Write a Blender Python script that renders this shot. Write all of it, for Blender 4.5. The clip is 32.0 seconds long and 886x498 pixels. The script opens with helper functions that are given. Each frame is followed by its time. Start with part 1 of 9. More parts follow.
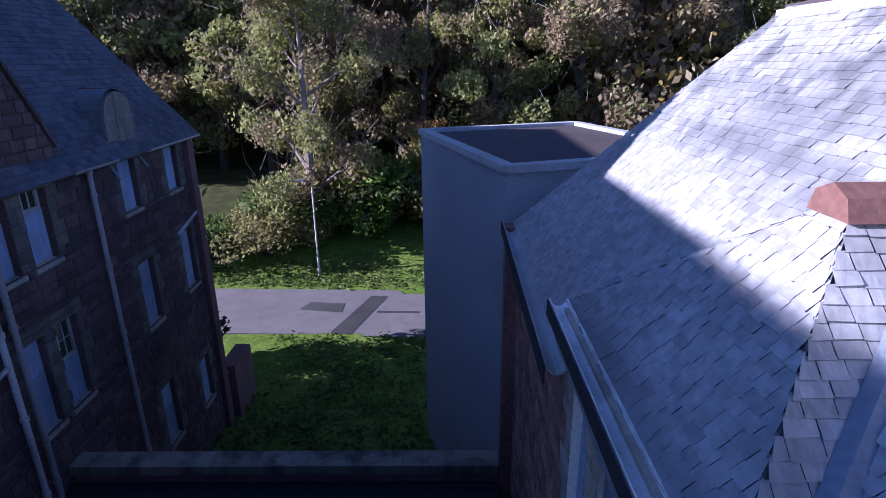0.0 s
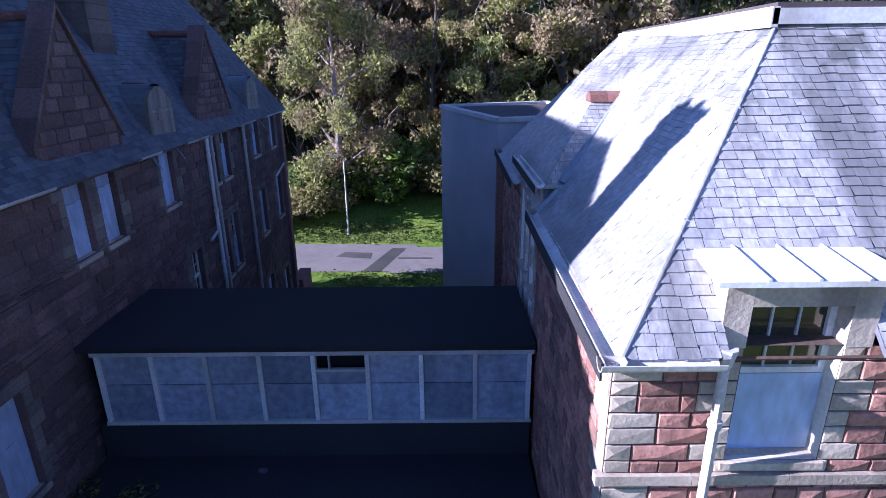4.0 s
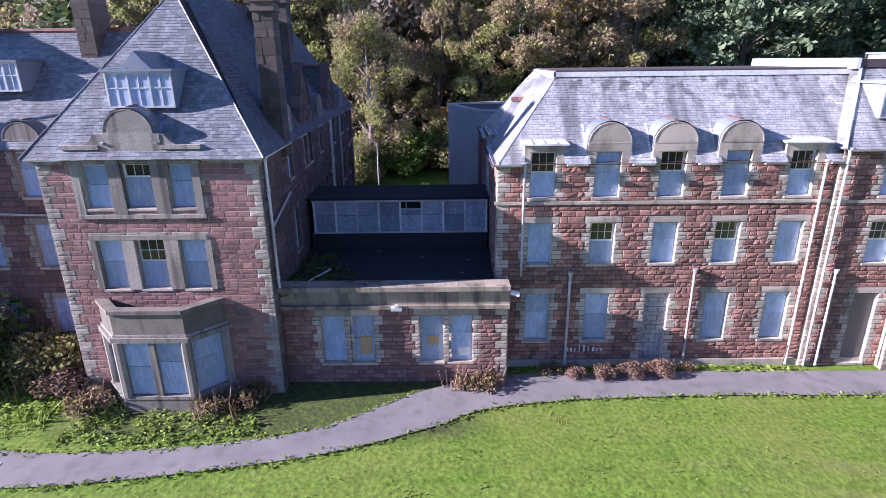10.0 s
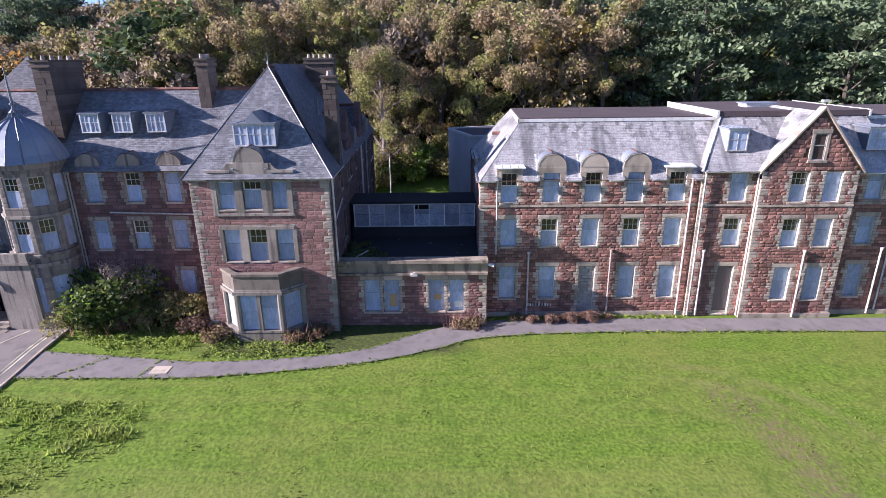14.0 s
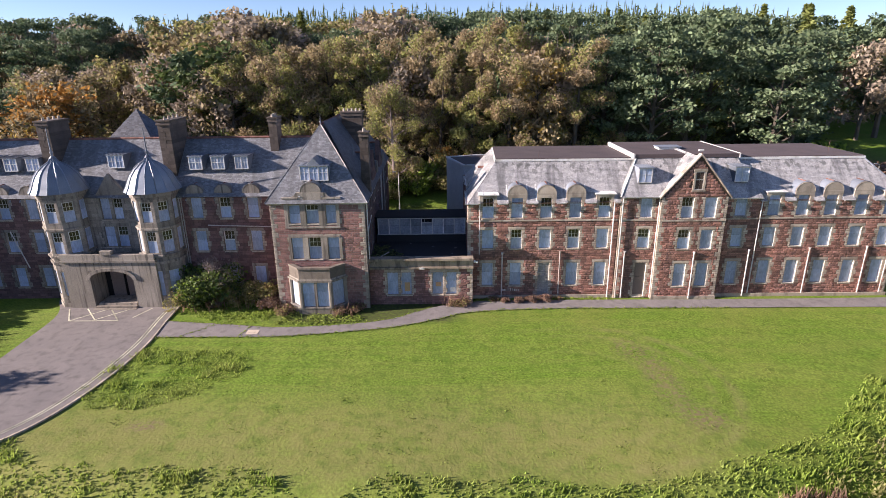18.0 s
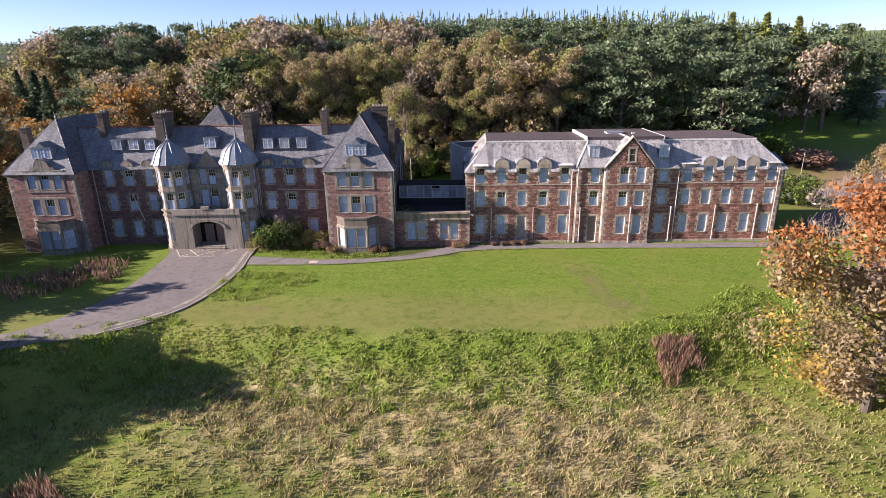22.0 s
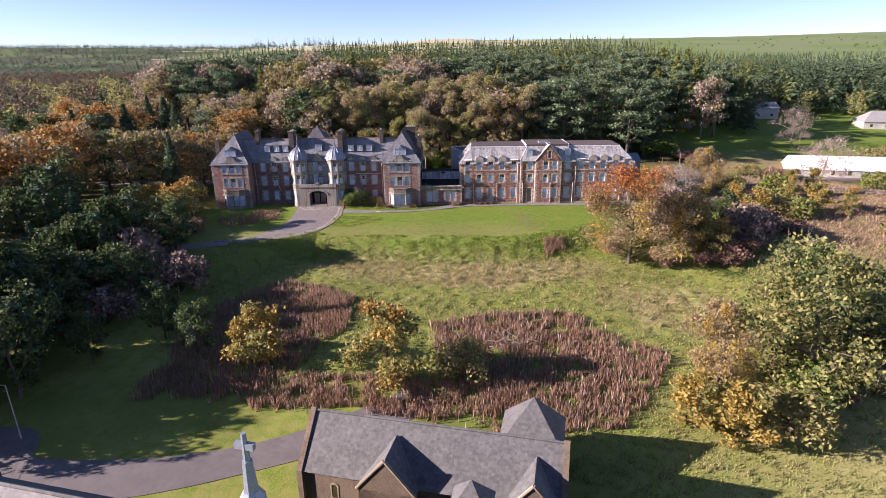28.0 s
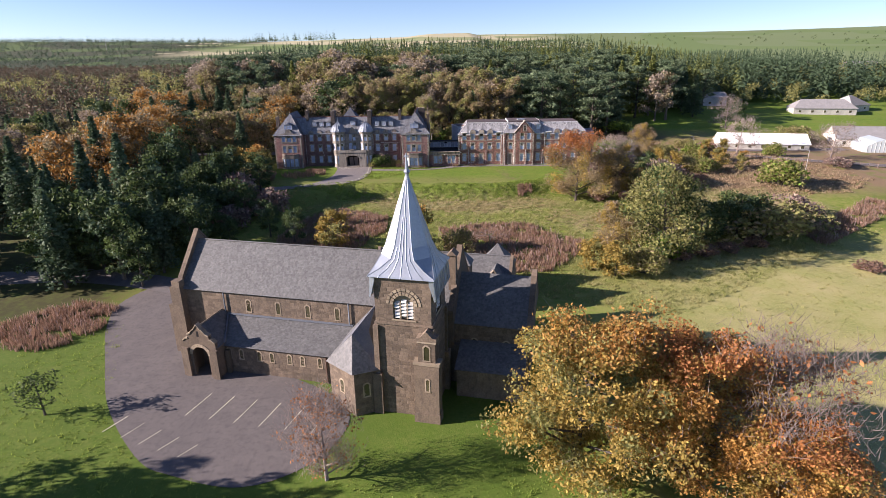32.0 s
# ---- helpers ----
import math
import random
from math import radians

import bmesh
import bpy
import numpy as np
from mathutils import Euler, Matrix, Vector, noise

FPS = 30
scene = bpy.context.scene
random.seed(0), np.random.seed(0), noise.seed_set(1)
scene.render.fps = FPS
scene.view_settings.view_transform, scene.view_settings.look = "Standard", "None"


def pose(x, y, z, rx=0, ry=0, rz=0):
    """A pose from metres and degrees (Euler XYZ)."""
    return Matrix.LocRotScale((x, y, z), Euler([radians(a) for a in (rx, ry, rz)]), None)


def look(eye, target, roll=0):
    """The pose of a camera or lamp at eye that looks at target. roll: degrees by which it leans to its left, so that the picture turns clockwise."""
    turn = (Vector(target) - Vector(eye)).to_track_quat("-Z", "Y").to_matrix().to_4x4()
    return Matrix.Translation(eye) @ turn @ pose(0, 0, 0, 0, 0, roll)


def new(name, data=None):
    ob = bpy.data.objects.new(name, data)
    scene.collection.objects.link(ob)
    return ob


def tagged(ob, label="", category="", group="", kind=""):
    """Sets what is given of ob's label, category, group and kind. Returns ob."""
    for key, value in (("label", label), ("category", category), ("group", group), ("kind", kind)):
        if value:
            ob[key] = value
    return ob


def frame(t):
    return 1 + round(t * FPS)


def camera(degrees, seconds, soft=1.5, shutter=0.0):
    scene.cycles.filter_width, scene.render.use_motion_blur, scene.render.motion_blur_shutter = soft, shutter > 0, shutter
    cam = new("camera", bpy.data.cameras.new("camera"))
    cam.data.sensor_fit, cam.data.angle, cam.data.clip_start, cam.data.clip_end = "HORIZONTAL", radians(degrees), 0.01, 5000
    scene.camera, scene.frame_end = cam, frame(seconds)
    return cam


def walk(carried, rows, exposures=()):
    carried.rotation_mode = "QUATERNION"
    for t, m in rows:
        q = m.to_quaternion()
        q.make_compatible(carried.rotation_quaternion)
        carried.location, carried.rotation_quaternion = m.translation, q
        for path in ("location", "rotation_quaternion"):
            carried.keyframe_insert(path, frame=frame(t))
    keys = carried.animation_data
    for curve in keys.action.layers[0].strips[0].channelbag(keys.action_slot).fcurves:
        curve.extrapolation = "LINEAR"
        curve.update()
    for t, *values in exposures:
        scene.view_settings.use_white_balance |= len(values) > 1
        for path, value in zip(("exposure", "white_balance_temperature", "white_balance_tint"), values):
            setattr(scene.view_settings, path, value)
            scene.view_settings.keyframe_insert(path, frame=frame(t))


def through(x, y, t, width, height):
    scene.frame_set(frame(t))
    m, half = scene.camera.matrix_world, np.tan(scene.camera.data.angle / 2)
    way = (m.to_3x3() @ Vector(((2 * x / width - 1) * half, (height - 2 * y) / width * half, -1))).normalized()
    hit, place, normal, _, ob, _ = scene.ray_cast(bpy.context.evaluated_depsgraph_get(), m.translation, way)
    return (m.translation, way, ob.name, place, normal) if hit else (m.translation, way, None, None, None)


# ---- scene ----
cam = camera(77.23, 32.0, soft=0.6)
# seconds, x, y, z, yaw, pitch, roll
PATH = [
    (0.0, -0.98, 3.87, 12.35, 0.36, -18.73, 0.60),
    (0.5, -1.12, 2.91, 12.31, 0.26, -18.74, 0.63),
    (1.0, -1.25, 1.93, 12.28, 0.17, -18.75, 0.66),
    (1.5, -1.37, 0.92, 12.26, 0.14, -18.69, 0.65),
    (2.0, -1.47, -0.14, 12.24, 0.06, -18.70, 0.67),
    (2.5, -1.53, -1.27, 12.24, 0.02, -18.72, 0.65),
    (4.5, -1.72, -6.08, 12.26, 0.04, -18.76, 0.54),
    (5.0, -1.78, -7.38, 12.23, -0.03, -18.79, 0.45),
    (5.5, -1.84, -8.76, 12.15, -0.03, -18.73, 0.38),
    (6.0, -1.90, -10.22, 12.08, -0.04, -18.64, 0.30),
    (6.5, -1.94, -11.67, 12.12, -0.01, -18.69, 0.25),
    (7.0, -1.99, -13.19, 12.26, 0.03, -18.66, 0.18),
    (7.5, -2.01, -14.72, 12.43, 0.12, -18.73, 0.29),
    (8.0, -2.03, -16.25, 12.57, 0.17, -18.71, 0.24),
    (8.5, -1.99, -17.80, 12.78, 0.20, -18.74, 0.44),
    (9.0, -1.98, -19.36, 13.02, 0.18, -18.73, 0.59),
    (9.5, -2.02, -20.84, 13.19, 0.15, -18.68, 0.63),
    (10.0, -2.02, -22.29, 13.39, 0.20, -18.70, 0.61),
    (10.5, -1.99, -23.67, 13.53, 0.24, -18.70, 0.68),
    (11.0, -2.02, -25.08, 13.77, 0.24, -18.71, 0.62),
    (11.5, -2.02, -26.56, 14.14, 0.26, -18.66, 0.61),
    (12.0, -2.02, -28.05, 14.56, 0.27, -18.65, 0.63),
    (12.5, -2.04, -29.59, 15.01, 0.31, -18.61, 0.62),
    (13.0, -2.04, -31.09, 15.44, 0.33, -18.62, 0.66),
    (13.5, -2.00, -32.62, 15.98, 0.30, -18.65, 0.69),
    (14.0, -1.96, -34.20, 16.53, 0.31, -18.67, 0.62),
    (14.5, -1.88, -35.81, 17.09, 0.27, -18.71, 0.67),
    (16.5, -1.65, -42.84, 19.44, 0.32, -18.70, 0.69),
    (17.0, -1.70, -44.73, 20.12, 0.32, -18.64, 0.68),
    (17.5, -1.73, -46.77, 20.81, 0.32, -18.54, 0.68),
    (18.0, -1.75, -48.91, 21.47, 0.30, -18.46, 0.65),
    (18.5, -1.78, -51.13, 22.04, 0.27, -18.33, 0.62),
    (19.0, -1.84, -53.32, 22.38, 0.23, -18.29, 0.75),
    (19.5, -1.79, -55.54, 22.57, 0.29, -18.33, 0.72),
    (20.0, -1.77, -57.84, 22.62, 0.35, -18.41, 0.74),
    (20.5, -1.77, -60.29, 22.58, 0.37, -18.45, 0.75),
    (21.0, -1.82, -62.91, 22.55, 0.41, -18.46, 0.73),
    (21.5, -1.90, -65.78, 22.53, 0.48, -18.51, 0.71),
    (22.0, -1.98, -68.95, 22.56, 0.53, -18.61, 0.72),
    (22.5, -2.05, -72.44, 22.80, 0.60, -18.67, 0.63),
    (23.0, -2.09, -76.12, 23.25, 0.62, -18.70, 0.64),
    (23.5, -2.10, -80.10, 23.89, 0.62, -18.68, 0.65),
    (24.0, -2.12, -84.41, 24.63, 0.60, -18.69, 0.65),
    (24.5, -2.12, -89.15, 25.52, 0.60, -18.69, 0.64),
    (26.5, -2.17, -110.11, 29.45, 0.62, -18.67, 0.59),
    (27.0, -2.14, -115.60, 30.35, 0.63, -18.65, 0.68),
    (27.5, -2.06, -121.28, 31.08, 0.62, -18.64, 0.74),
    (28.0, -1.99, -127.06, 31.63, 0.65, -18.61, 0.79),
    (28.5, -1.98, -132.87, 31.99, 0.61, -18.68, 0.79),
    (29.0, -2.02, -138.68, 32.19, 0.58, -18.77, 0.81),
    (29.5, -2.10, -144.49, 32.29, 0.59, -18.87, 0.84),
    (30.0, -2.19, -150.27, 32.32, 0.58, -18.93, 0.91),
    (30.5, -2.28, -156.02, 32.33, 0.57, -18.96, 0.81),
    (31.0, -2.37, -161.80, 32.36, 0.54, -19.05, 0.75),
    (31.5, -2.47, -167.68, 32.45, 0.56, -19.08, 0.71),
    (32.0, -2.58, -173.62, 32.58, 0.57, -19.17, 0.75),
]
walk(cam, [(t, pose(x, y, z, 90 + pitch, roll, yaw)) for t, x, y, z, yaw, pitch, roll in PATH], [(0.0, 1.1, 5150, 34), (2.5, 1.3, 5150, 33), (6.0, 1.72, 5280, 29), (10.0, 1.55, 5650, 31), (14.0, 1.37, 6050, 29), (19.0, 1.25, 7000, 23), (27.0, 1.35, 6900, 32), (32.0, 1.18, 6800, 25)])

# ---- world and light ----
SUN_DIR = Vector((7.0, 1.05, -2.75)).normalized()      # the way the sunlight travels
world = bpy.data.worlds.new("sky")
scene.world = world
world.use_nodes = True
wn = world.node_tree.nodes
sky = wn.new("ShaderNodeTexSky")
sky.sky_type, sky.sun_disc = "NISHITA", False
sky.sun_elevation = math.asin(-SUN_DIR.z)
sky.sun_rotation = math.atan2(-SUN_DIR.x, -SUN_DIR.y)
sky.altitude, sky.air_density, sky.dust_density, sky.ozone_density = 200, 0.65, 0.12, 3.6
world.node_tree.links.new(sky.outputs[0], wn["Background"].inputs[0])
wn["Background"].inputs[1].default_value = 0.077
sun = new("sun", bpy.data.lights.new("sun", "SUN"))
sun.data.energy, sun.data.angle, sun.data.color = 5.0, radians(0.55), (1.0, 0.94, 0.85)
sun.matrix_world = look((0, 0, 80), Vector((0, 0, 80)) + SUN_DIR)



# ---- materials ----
def material(name, base, rough=0.8, metal=0.0, vary=0.25, scale=1.0, second=None, grain=18.0, bump=0.3, per="object",
             stain=None, stain_amount=0.0, spec=0.4, stretch=(1, 1, 1), piece=0.35, streak=(1, 1, 0.45), relief=0.02):
    """A surface with variation at two scales, per-piece tint and a fine relief."""
    m = bpy.data.materials.new(name)
    m.use_nodes = True
    nt = m.node_tree
    n, link = nt.nodes, nt.links.new
    bsdf = n["Principled BSDF"]
    bsdf.inputs["Roughness"].default_value = rough
    bsdf.inputs["Metallic"].default_value = metal
    bsdf.inputs["Specular IOR Level"].default_value = spec
    tc = n.new("ShaderNodeTexCoord")
    geo = n.new("ShaderNodeNewGeometry")
    mp = n.new("ShaderNodeMapping")
    mp.inputs["Scale"].default_value = stretch
    link(geo.outputs["Position"], mp.inputs[0])
    big = n.new("ShaderNodeTexNoise")
    big.inputs["Scale"].default_value, big.inputs["Detail"].default_value = 0.55 * scale, 4
    link(mp.outputs[0], big.inputs["Vector"])
    fine = n.new("ShaderNodeTexNoise")
    fine.inputs["Scale"].default_value, fine.inputs["Detail"].default_value = grain * scale, 5
    link(mp.outputs[0], fine.inputs["Vector"])
    rnd = n.new("ShaderNodeObjectInfo").outputs["Random"] if per == "object" else geo.outputs["Random Per Island"]
    if per == "both":
        add = n.new("ShaderNodeMath")
        add.operation = "ADD"
        link(n.new("ShaderNodeObjectInfo").outputs["Random"], add.inputs[0])
        link(geo.outputs["Random Per Island"], add.inputs[1])
        fr = n.new("ShaderNodeMath")
        fr.operation = "FRACT"
        link(add.outputs[0], fr.inputs[0])
        rnd = fr.outputs[0]
    second = second or tuple(c * 0.6 for c in base)

    def mix(a, b, fac, kind="MIX", amount=1.0):
        k = n.new("ShaderNodeMix")
        k.data_type, k.blend_type = "RGBA", kind
        for value, sock in ((a, k.inputs["A"]), (b, k.inputs["B"])):
            if isinstance(value, tuple):
                sock.default_value = (*value, 1)
            else:
                link(value, sock)
        if isinstance(fac, (int, float)):
            k.inputs["Factor"].default_value = fac
        else:
            mr = n.new("ShaderNodeMapRange")
            mr.inputs["From Min"].default_value, mr.inputs["From Max"].default_value = 0.3, 0.7
            mr.inputs["To Max"].default_value = amount
            link(fac, mr.inputs[0])
            link(mr.outputs[0], k.inputs["Factor"])
        return k.outputs["Result"]

    col = mix(tuple(base), tuple(second), big.outputs["Fac"], amount=0.85)
    ramp = n.new("ShaderNodeMapRange")
    ramp.inputs["To Min"].default_value, ramp.inputs["To Max"].default_value = 1 - piece, 1 + piece
    link(rnd, ramp.inputs[0])
    tint = n.new("ShaderNodeCombineColor")
    for k in range(3):
        link(ramp.outputs[0], tint.inputs[k])
    col = mix(col, tint.outputs[0], 1.0, "MULTIPLY")
    fr2 = n.new("ShaderNodeMapRange")
    fr2.inputs["From Min"].default_value, fr2.inputs["From Max"].default_value = 0.25, 0.75
    fr2.inputs["To Min"].default_value, fr2.inputs["To Max"].default_value = 1 - vary, 1 + vary
    link(fine.outputs["Fac"], fr2.inputs[0])
    tint2 = n.new("ShaderNodeCombineColor")
    for k in range(3):
        link(fr2.outputs[0], tint2.inputs[k])
    col = mix(col, tint2.outputs[0], 1.0, "MULTIPLY")
    if stain:
        st = n.new("ShaderNodeTexNoise")
        st.inputs["Scale"].default_value, st.inputs["Detail"].default_value = 1.7 * scale, 6
        mp2 = n.new("ShaderNodeMapping")
        mp2.inputs["Location"].default_value = (3.1, 7.7, 1.3)
        mp2.inputs["Scale"].default_value = streak
        link(geo.outputs["Position"], mp2.inputs[0])
        link(mp2.outputs[0], st.inputs["Vector"])
        mr = n.new("ShaderNodeMapRange")
        mr.inputs["From Min"].default_value, mr.inputs["From Max"].default_value = 0.5, 0.68
        mr.inputs["To Max"].default_value = stain_amount
        link(st.outputs["Fac"], mr.inputs[0])
        k = n.new("ShaderNodeMix")
        k.data_type = "RGBA"
        link(mr.outputs[0], k.inputs["Factor"])
        link(col, k.inputs["A"])
        k.inputs["B"].default_value = (*stain, 1)
        col = k.outputs["Result"]
    link(col, bsdf.inputs["Base Color"])
    if bump:
        bp = n.new("ShaderNodeBump")
        bp.inputs["Strength"].default_value, bp.inputs["Distance"].default_value = bump, relief
        link(fine.outputs["Fac"], bp.inputs["Height"])
        link(bp.outputs[0], bsdf.inputs["Normal"])
    return m


def foliage(name, base, second, through=0.45, piece=0.4):
    """Thin leaves: diffuse with some light passing through."""
    m = material(name, base, rough=0.65, vary=0.15, second=second, scale=0.5, grain=3.0, bump=0, per="both", spec=0.25, piece=piece)
    nt = m.node_tree
    n, link = nt.nodes, nt.links.new
    bsdf = n["Principled BSDF"]
    src = bsdf.inputs["Base Color"].links[0].from_socket
    tr = n.new("ShaderNodeBsdfTranslucent")
    link(src, tr.inputs[0])
    mx = n.new("ShaderNodeMixShader")
    mx.inputs[0].default_value = through
    link(bsdf.outputs[0], mx.inputs[1])
    link(tr.outputs[0], mx.inputs[2])
    link(mx.outputs[0], n["Material Output"].inputs[0])
    return m


def glass(name):
    # olive base stands in for lit rooms showing through the panes
    m = material(name, (0.075, 0.07, 0.04), rough=0.08, spec=0.6, bump=0.05, vary=0.2)
    return m


RED = material("red_rubble_stone", (0.37, 0.18, 0.14), 0.9, second=(0.26, 0.15, 0.125), per="both", piece=0.42, vary=0.35, bump=0.6, grain=14, stain=(0.10, 0.075, 0.065), stain_amount=0.55)
RED2 = material("red_squared_stone", (0.31, 0.165, 0.145), 0.9, second=(0.225, 0.125, 0.115), per="both", piece=0.3, vary=0.25, bump=0.5, grain=18, stain=(0.12, 0.08, 0.07), stain_amount=0.5)
# red stone of the east wall, its shade put into the colour
SHADED_RED = material("shade_darkened_red_stone", (0.165, 0.10, 0.092), 0.9, second=(0.12, 0.08, 0.075), per="both", piece=0.3, vary=0.3, bump=0.5, grain=18, stain=(0.06, 0.05, 0.05), stain_amount=0.6)
# shade painted into the east dressings; the bay parapets use it for soot
SHADED_SOOTY_BUFF = material("shaded_sooty_dressed_stone", (0.215, 0.18, 0.15), 0.85, second=(0.14, 0.12, 0.10), per="both", piece=0.25, vary=0.25, bump=0.35, stain=(0.07, 0.06, 0.055), stain_amount=0.6)
MORTAR = material("weathered_mortar", (0.139, 0.094, 0.078), 0.95, vary=0.3, bump=0.5)
HOUSE_PALE = material("sooty_pale_dressed_stone", (0.32, 0.288, 0.25), 0.85, second=(0.225, 0.20, 0.17), per="both", piece=0.2, vary=0.25, bump=0.3, streak=(2.2, 2.2, 0.14), stain=(0.07, 0.062, 0.056), stain_amount=0.8)
HOUSE_BUFF = material("weathered_grey_dressed_stone", (0.36, 0.315, 0.265), 0.85, second=(0.27, 0.235, 0.20), per="both", piece=0.25, vary=0.25, bump=0.35, streak=(1.6, 1.6, 0.15), stain=(0.075, 0.065, 0.06), stain_amount=0.75)
BUFF = material("buff_dressed_stone", (0.50, 0.425, 0.345), 0.85, second=(0.40, 0.335, 0.275), per="both", piece=0.22, vary=0.2, bump=0.35, stain=(0.12, 0.10, 0.085), stain_amount=0.6)
PALE = material("pale_carved_stone", (0.37, 0.305, 0.235), 0.85, second=(0.25, 0.205, 0.16), per="both", piece=0.2, vary=0.2, bump=0.35, stain=(0.06, 0.052, 0.045), stain_amount=0.75, streak=(1.3, 1.3, 0.3))
# base darkened to carry the shade on slopes turned from the sun
SLATE = material("shade_grey_roof_slate", (0.11, 0.115, 0.135), 0.62, second=(0.08, 0.085, 0.10), per="both", piece=0.32, vary=0.2, bump=0.4, grain=10, stain=(0.22, 0.215, 0.2), stain_amount=0.25, spec=0.35)
SLATE_PALE = material("lichened_roof_slate", (0.46, 0.45, 0.45), 0.4, second=(0.32, 0.32, 0.33), per="both", piece=0.17, vary=0.25, bump=0.4, grain=10, streak=(0.8, 0.1, 0.06), stain=(0.15, 0.15, 0.155), stain_amount=0.8, spec=0.5, stretch=(1.6, 1, 0.5))


def drip_runs(m, low, high):
    """Dark weathering runs that hang from a roof's top edge."""
    nt = m.node_tree
    n, link = nt.nodes, nt.links.new
    bsdf = n["Principled BSDF"]
    src = bsdf.inputs["Base Color"].links[0].from_socket
    geo = n.new("ShaderNodeNewGeometry")
    xyz = n.new("ShaderNodeSeparateXYZ")
    link(geo.outputs["Position"], xyz.inputs[0])
    mp = n.new("ShaderNodeMapping")
    mp.inputs["Scale"].default_value = (1.7, 1.7, 0.12)
    link(geo.outputs["Position"], mp.inputs[0])
    ns = n.new("ShaderNodeTexNoise")
    ns.inputs["Scale"].default_value, ns.inputs["Detail"].default_value = 1.3, 6
    link(mp.outputs[0], ns.inputs["Vector"])
    run = n.new("ShaderNodeMapRange")
    run.inputs[1].default_value, run.inputs[2].default_value, run.inputs[4].default_value = 0.52, 0.6, 0.75
    link(ns.outputs["Fac"], run.inputs[0])
    fade = n.new("ShaderNodeMapRange")
    fade.inputs[1].default_value, fade.inputs[2].default_value = low, high
    link(xyz.outputs[2], fade.inputs[0])
    both = n.new("ShaderNodeMath")
    both.operation = "MULTIPLY"
    link(run.outputs[0], both.inputs[0])
    link(fade.outputs[0], both.inputs[1])
    k = n.new("ShaderNodeMix")
    k.data_type = "RGBA"
    link(both.outputs[0], k.inputs["Factor"])
    link(src, k.inputs["A"])
    k.inputs["B"].default_value = (0.11, 0.115, 0.11, 1)
    link(k.outputs["Result"], bsdf.inputs["Base Color"])


drip_runs(SLATE_PALE, 10.6, 12.3)
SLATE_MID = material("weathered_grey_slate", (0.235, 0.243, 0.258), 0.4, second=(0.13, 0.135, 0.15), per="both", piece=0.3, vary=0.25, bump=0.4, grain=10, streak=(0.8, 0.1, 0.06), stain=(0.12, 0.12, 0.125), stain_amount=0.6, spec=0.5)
# recessed front wall: weathered red stone with the turrets' shade painted in
SHADED_FRONT_RED = material("shaded_weathered_purple_red_stone", (0.205, 0.118, 0.11), 0.9, second=(0.15, 0.09, 0.087), per="both", piece=0.3, vary=0.25, bump=0.5, grain=18, stain=(0.09, 0.065, 0.06), stain_amount=0.55)
LIMEWASH = material("limewashed_reveal", (0.74, 0.70, 0.63), 0.8, second=(0.6, 0.56, 0.5), vary=0.15, bump=0.2)
LEAD = material("weathered_lead", (0.24, 0.27, 0.32), 0.45, metal=0.3, second=(0.17, 0.195, 0.235), vary=0.15, bump=0.15)
FELT = material("dark_roof_felt", (0.03, 0.03, 0.034), 0.95, second=(0.04, 0.038, 0.04), vary=0.3, bump=0.4, grain=30)
FELT_BROWN = material("brown_roof_felt", (0.11, 0.085, 0.085), 0.8, second=(0.075, 0.06, 0.062), vary=0.2, bump=0.2)
WHITE = material("peeling_white_paint", (0.72, 0.72, 0.70), 0.6, second=(0.52, 0.52, 0.50), vary=0.15, bump=0.15, stain=(0.3, 0.26, 0.22), stain_amount=0.4)
PIPE = material("flaking_pipe_paint", (0.62, 0.61, 0.60), 0.55, second=(0.50, 0.47, 0.45), vary=0.2, bump=0.15, stain=(0.25, 0.12, 0.08), stain_amount=0.5)
# grey-blue board paint with the sky's blue light mixed into its colour
BOARD = material("faded_skylit_blue_painted_board", (0.34, 0.43, 0.60), 0.75, second=(0.45, 0.51, 0.62), vary=0.22, bump=0.2, grain=4, stretch=(2, 2, 0.7), stain=(0.24, 0.30, 0.40), stain_amount=0.5, piece=0.2)
PLY = material("bare_plywood", (0.42, 0.27, 0.14), 0.8, second=(0.34, 0.22, 0.12), vary=0.15)
GLASS = glass("dusty_olive_tinted_glass")
BLACK = material("dark_interior", (0.012, 0.012, 0.013), 0.95, bump=0)
RIDGE = material("red_clay_ridge_tile", (0.24, 0.115, 0.09), 0.8, second=(0.17, 0.085, 0.07), per="both")
HARL = material("grey_harling", (0.36, 0.365, 0.375), 0.95, second=(0.29, 0.295, 0.305), vary=0.35, bump=0.9, grain=40)
BLOCK = material("concrete_block", (0.40, 0.39, 0.39), 0.9, per="both", piece=0.15)
CHIMNEY = material("sooty_chimney_stone", (0.125, 0.10, 0.085), 0.9, second=(0.075, 0.06, 0.054), per="both", piece=0.3, vary=0.25, bump=0.5, stain=(0.06, 0.05, 0.045), stain_amount=0.6)
IRON = material("rusty_cast_iron", (0.14, 0.08, 0.06), 0.7, second=(0.08, 0.05, 0.045))
ASPHALT = material("worn_asphalt", (0.135, 0.12, 0.117), 0.9, second=(0.105, 0.095, 0.095), vary=0.25, bump=0.3, grain=30, stain=(0.08, 0.075, 0.075), stain_amount=0.5)
DRIVE = material("worn_drive_tarmac", (0.165, 0.148, 0.145), 0.9, second=(0.13, 0.118, 0.118), vary=0.25, bump=0.3, grain=30, stain=(0.09, 0.085, 0.082), stain_amount=0.5)
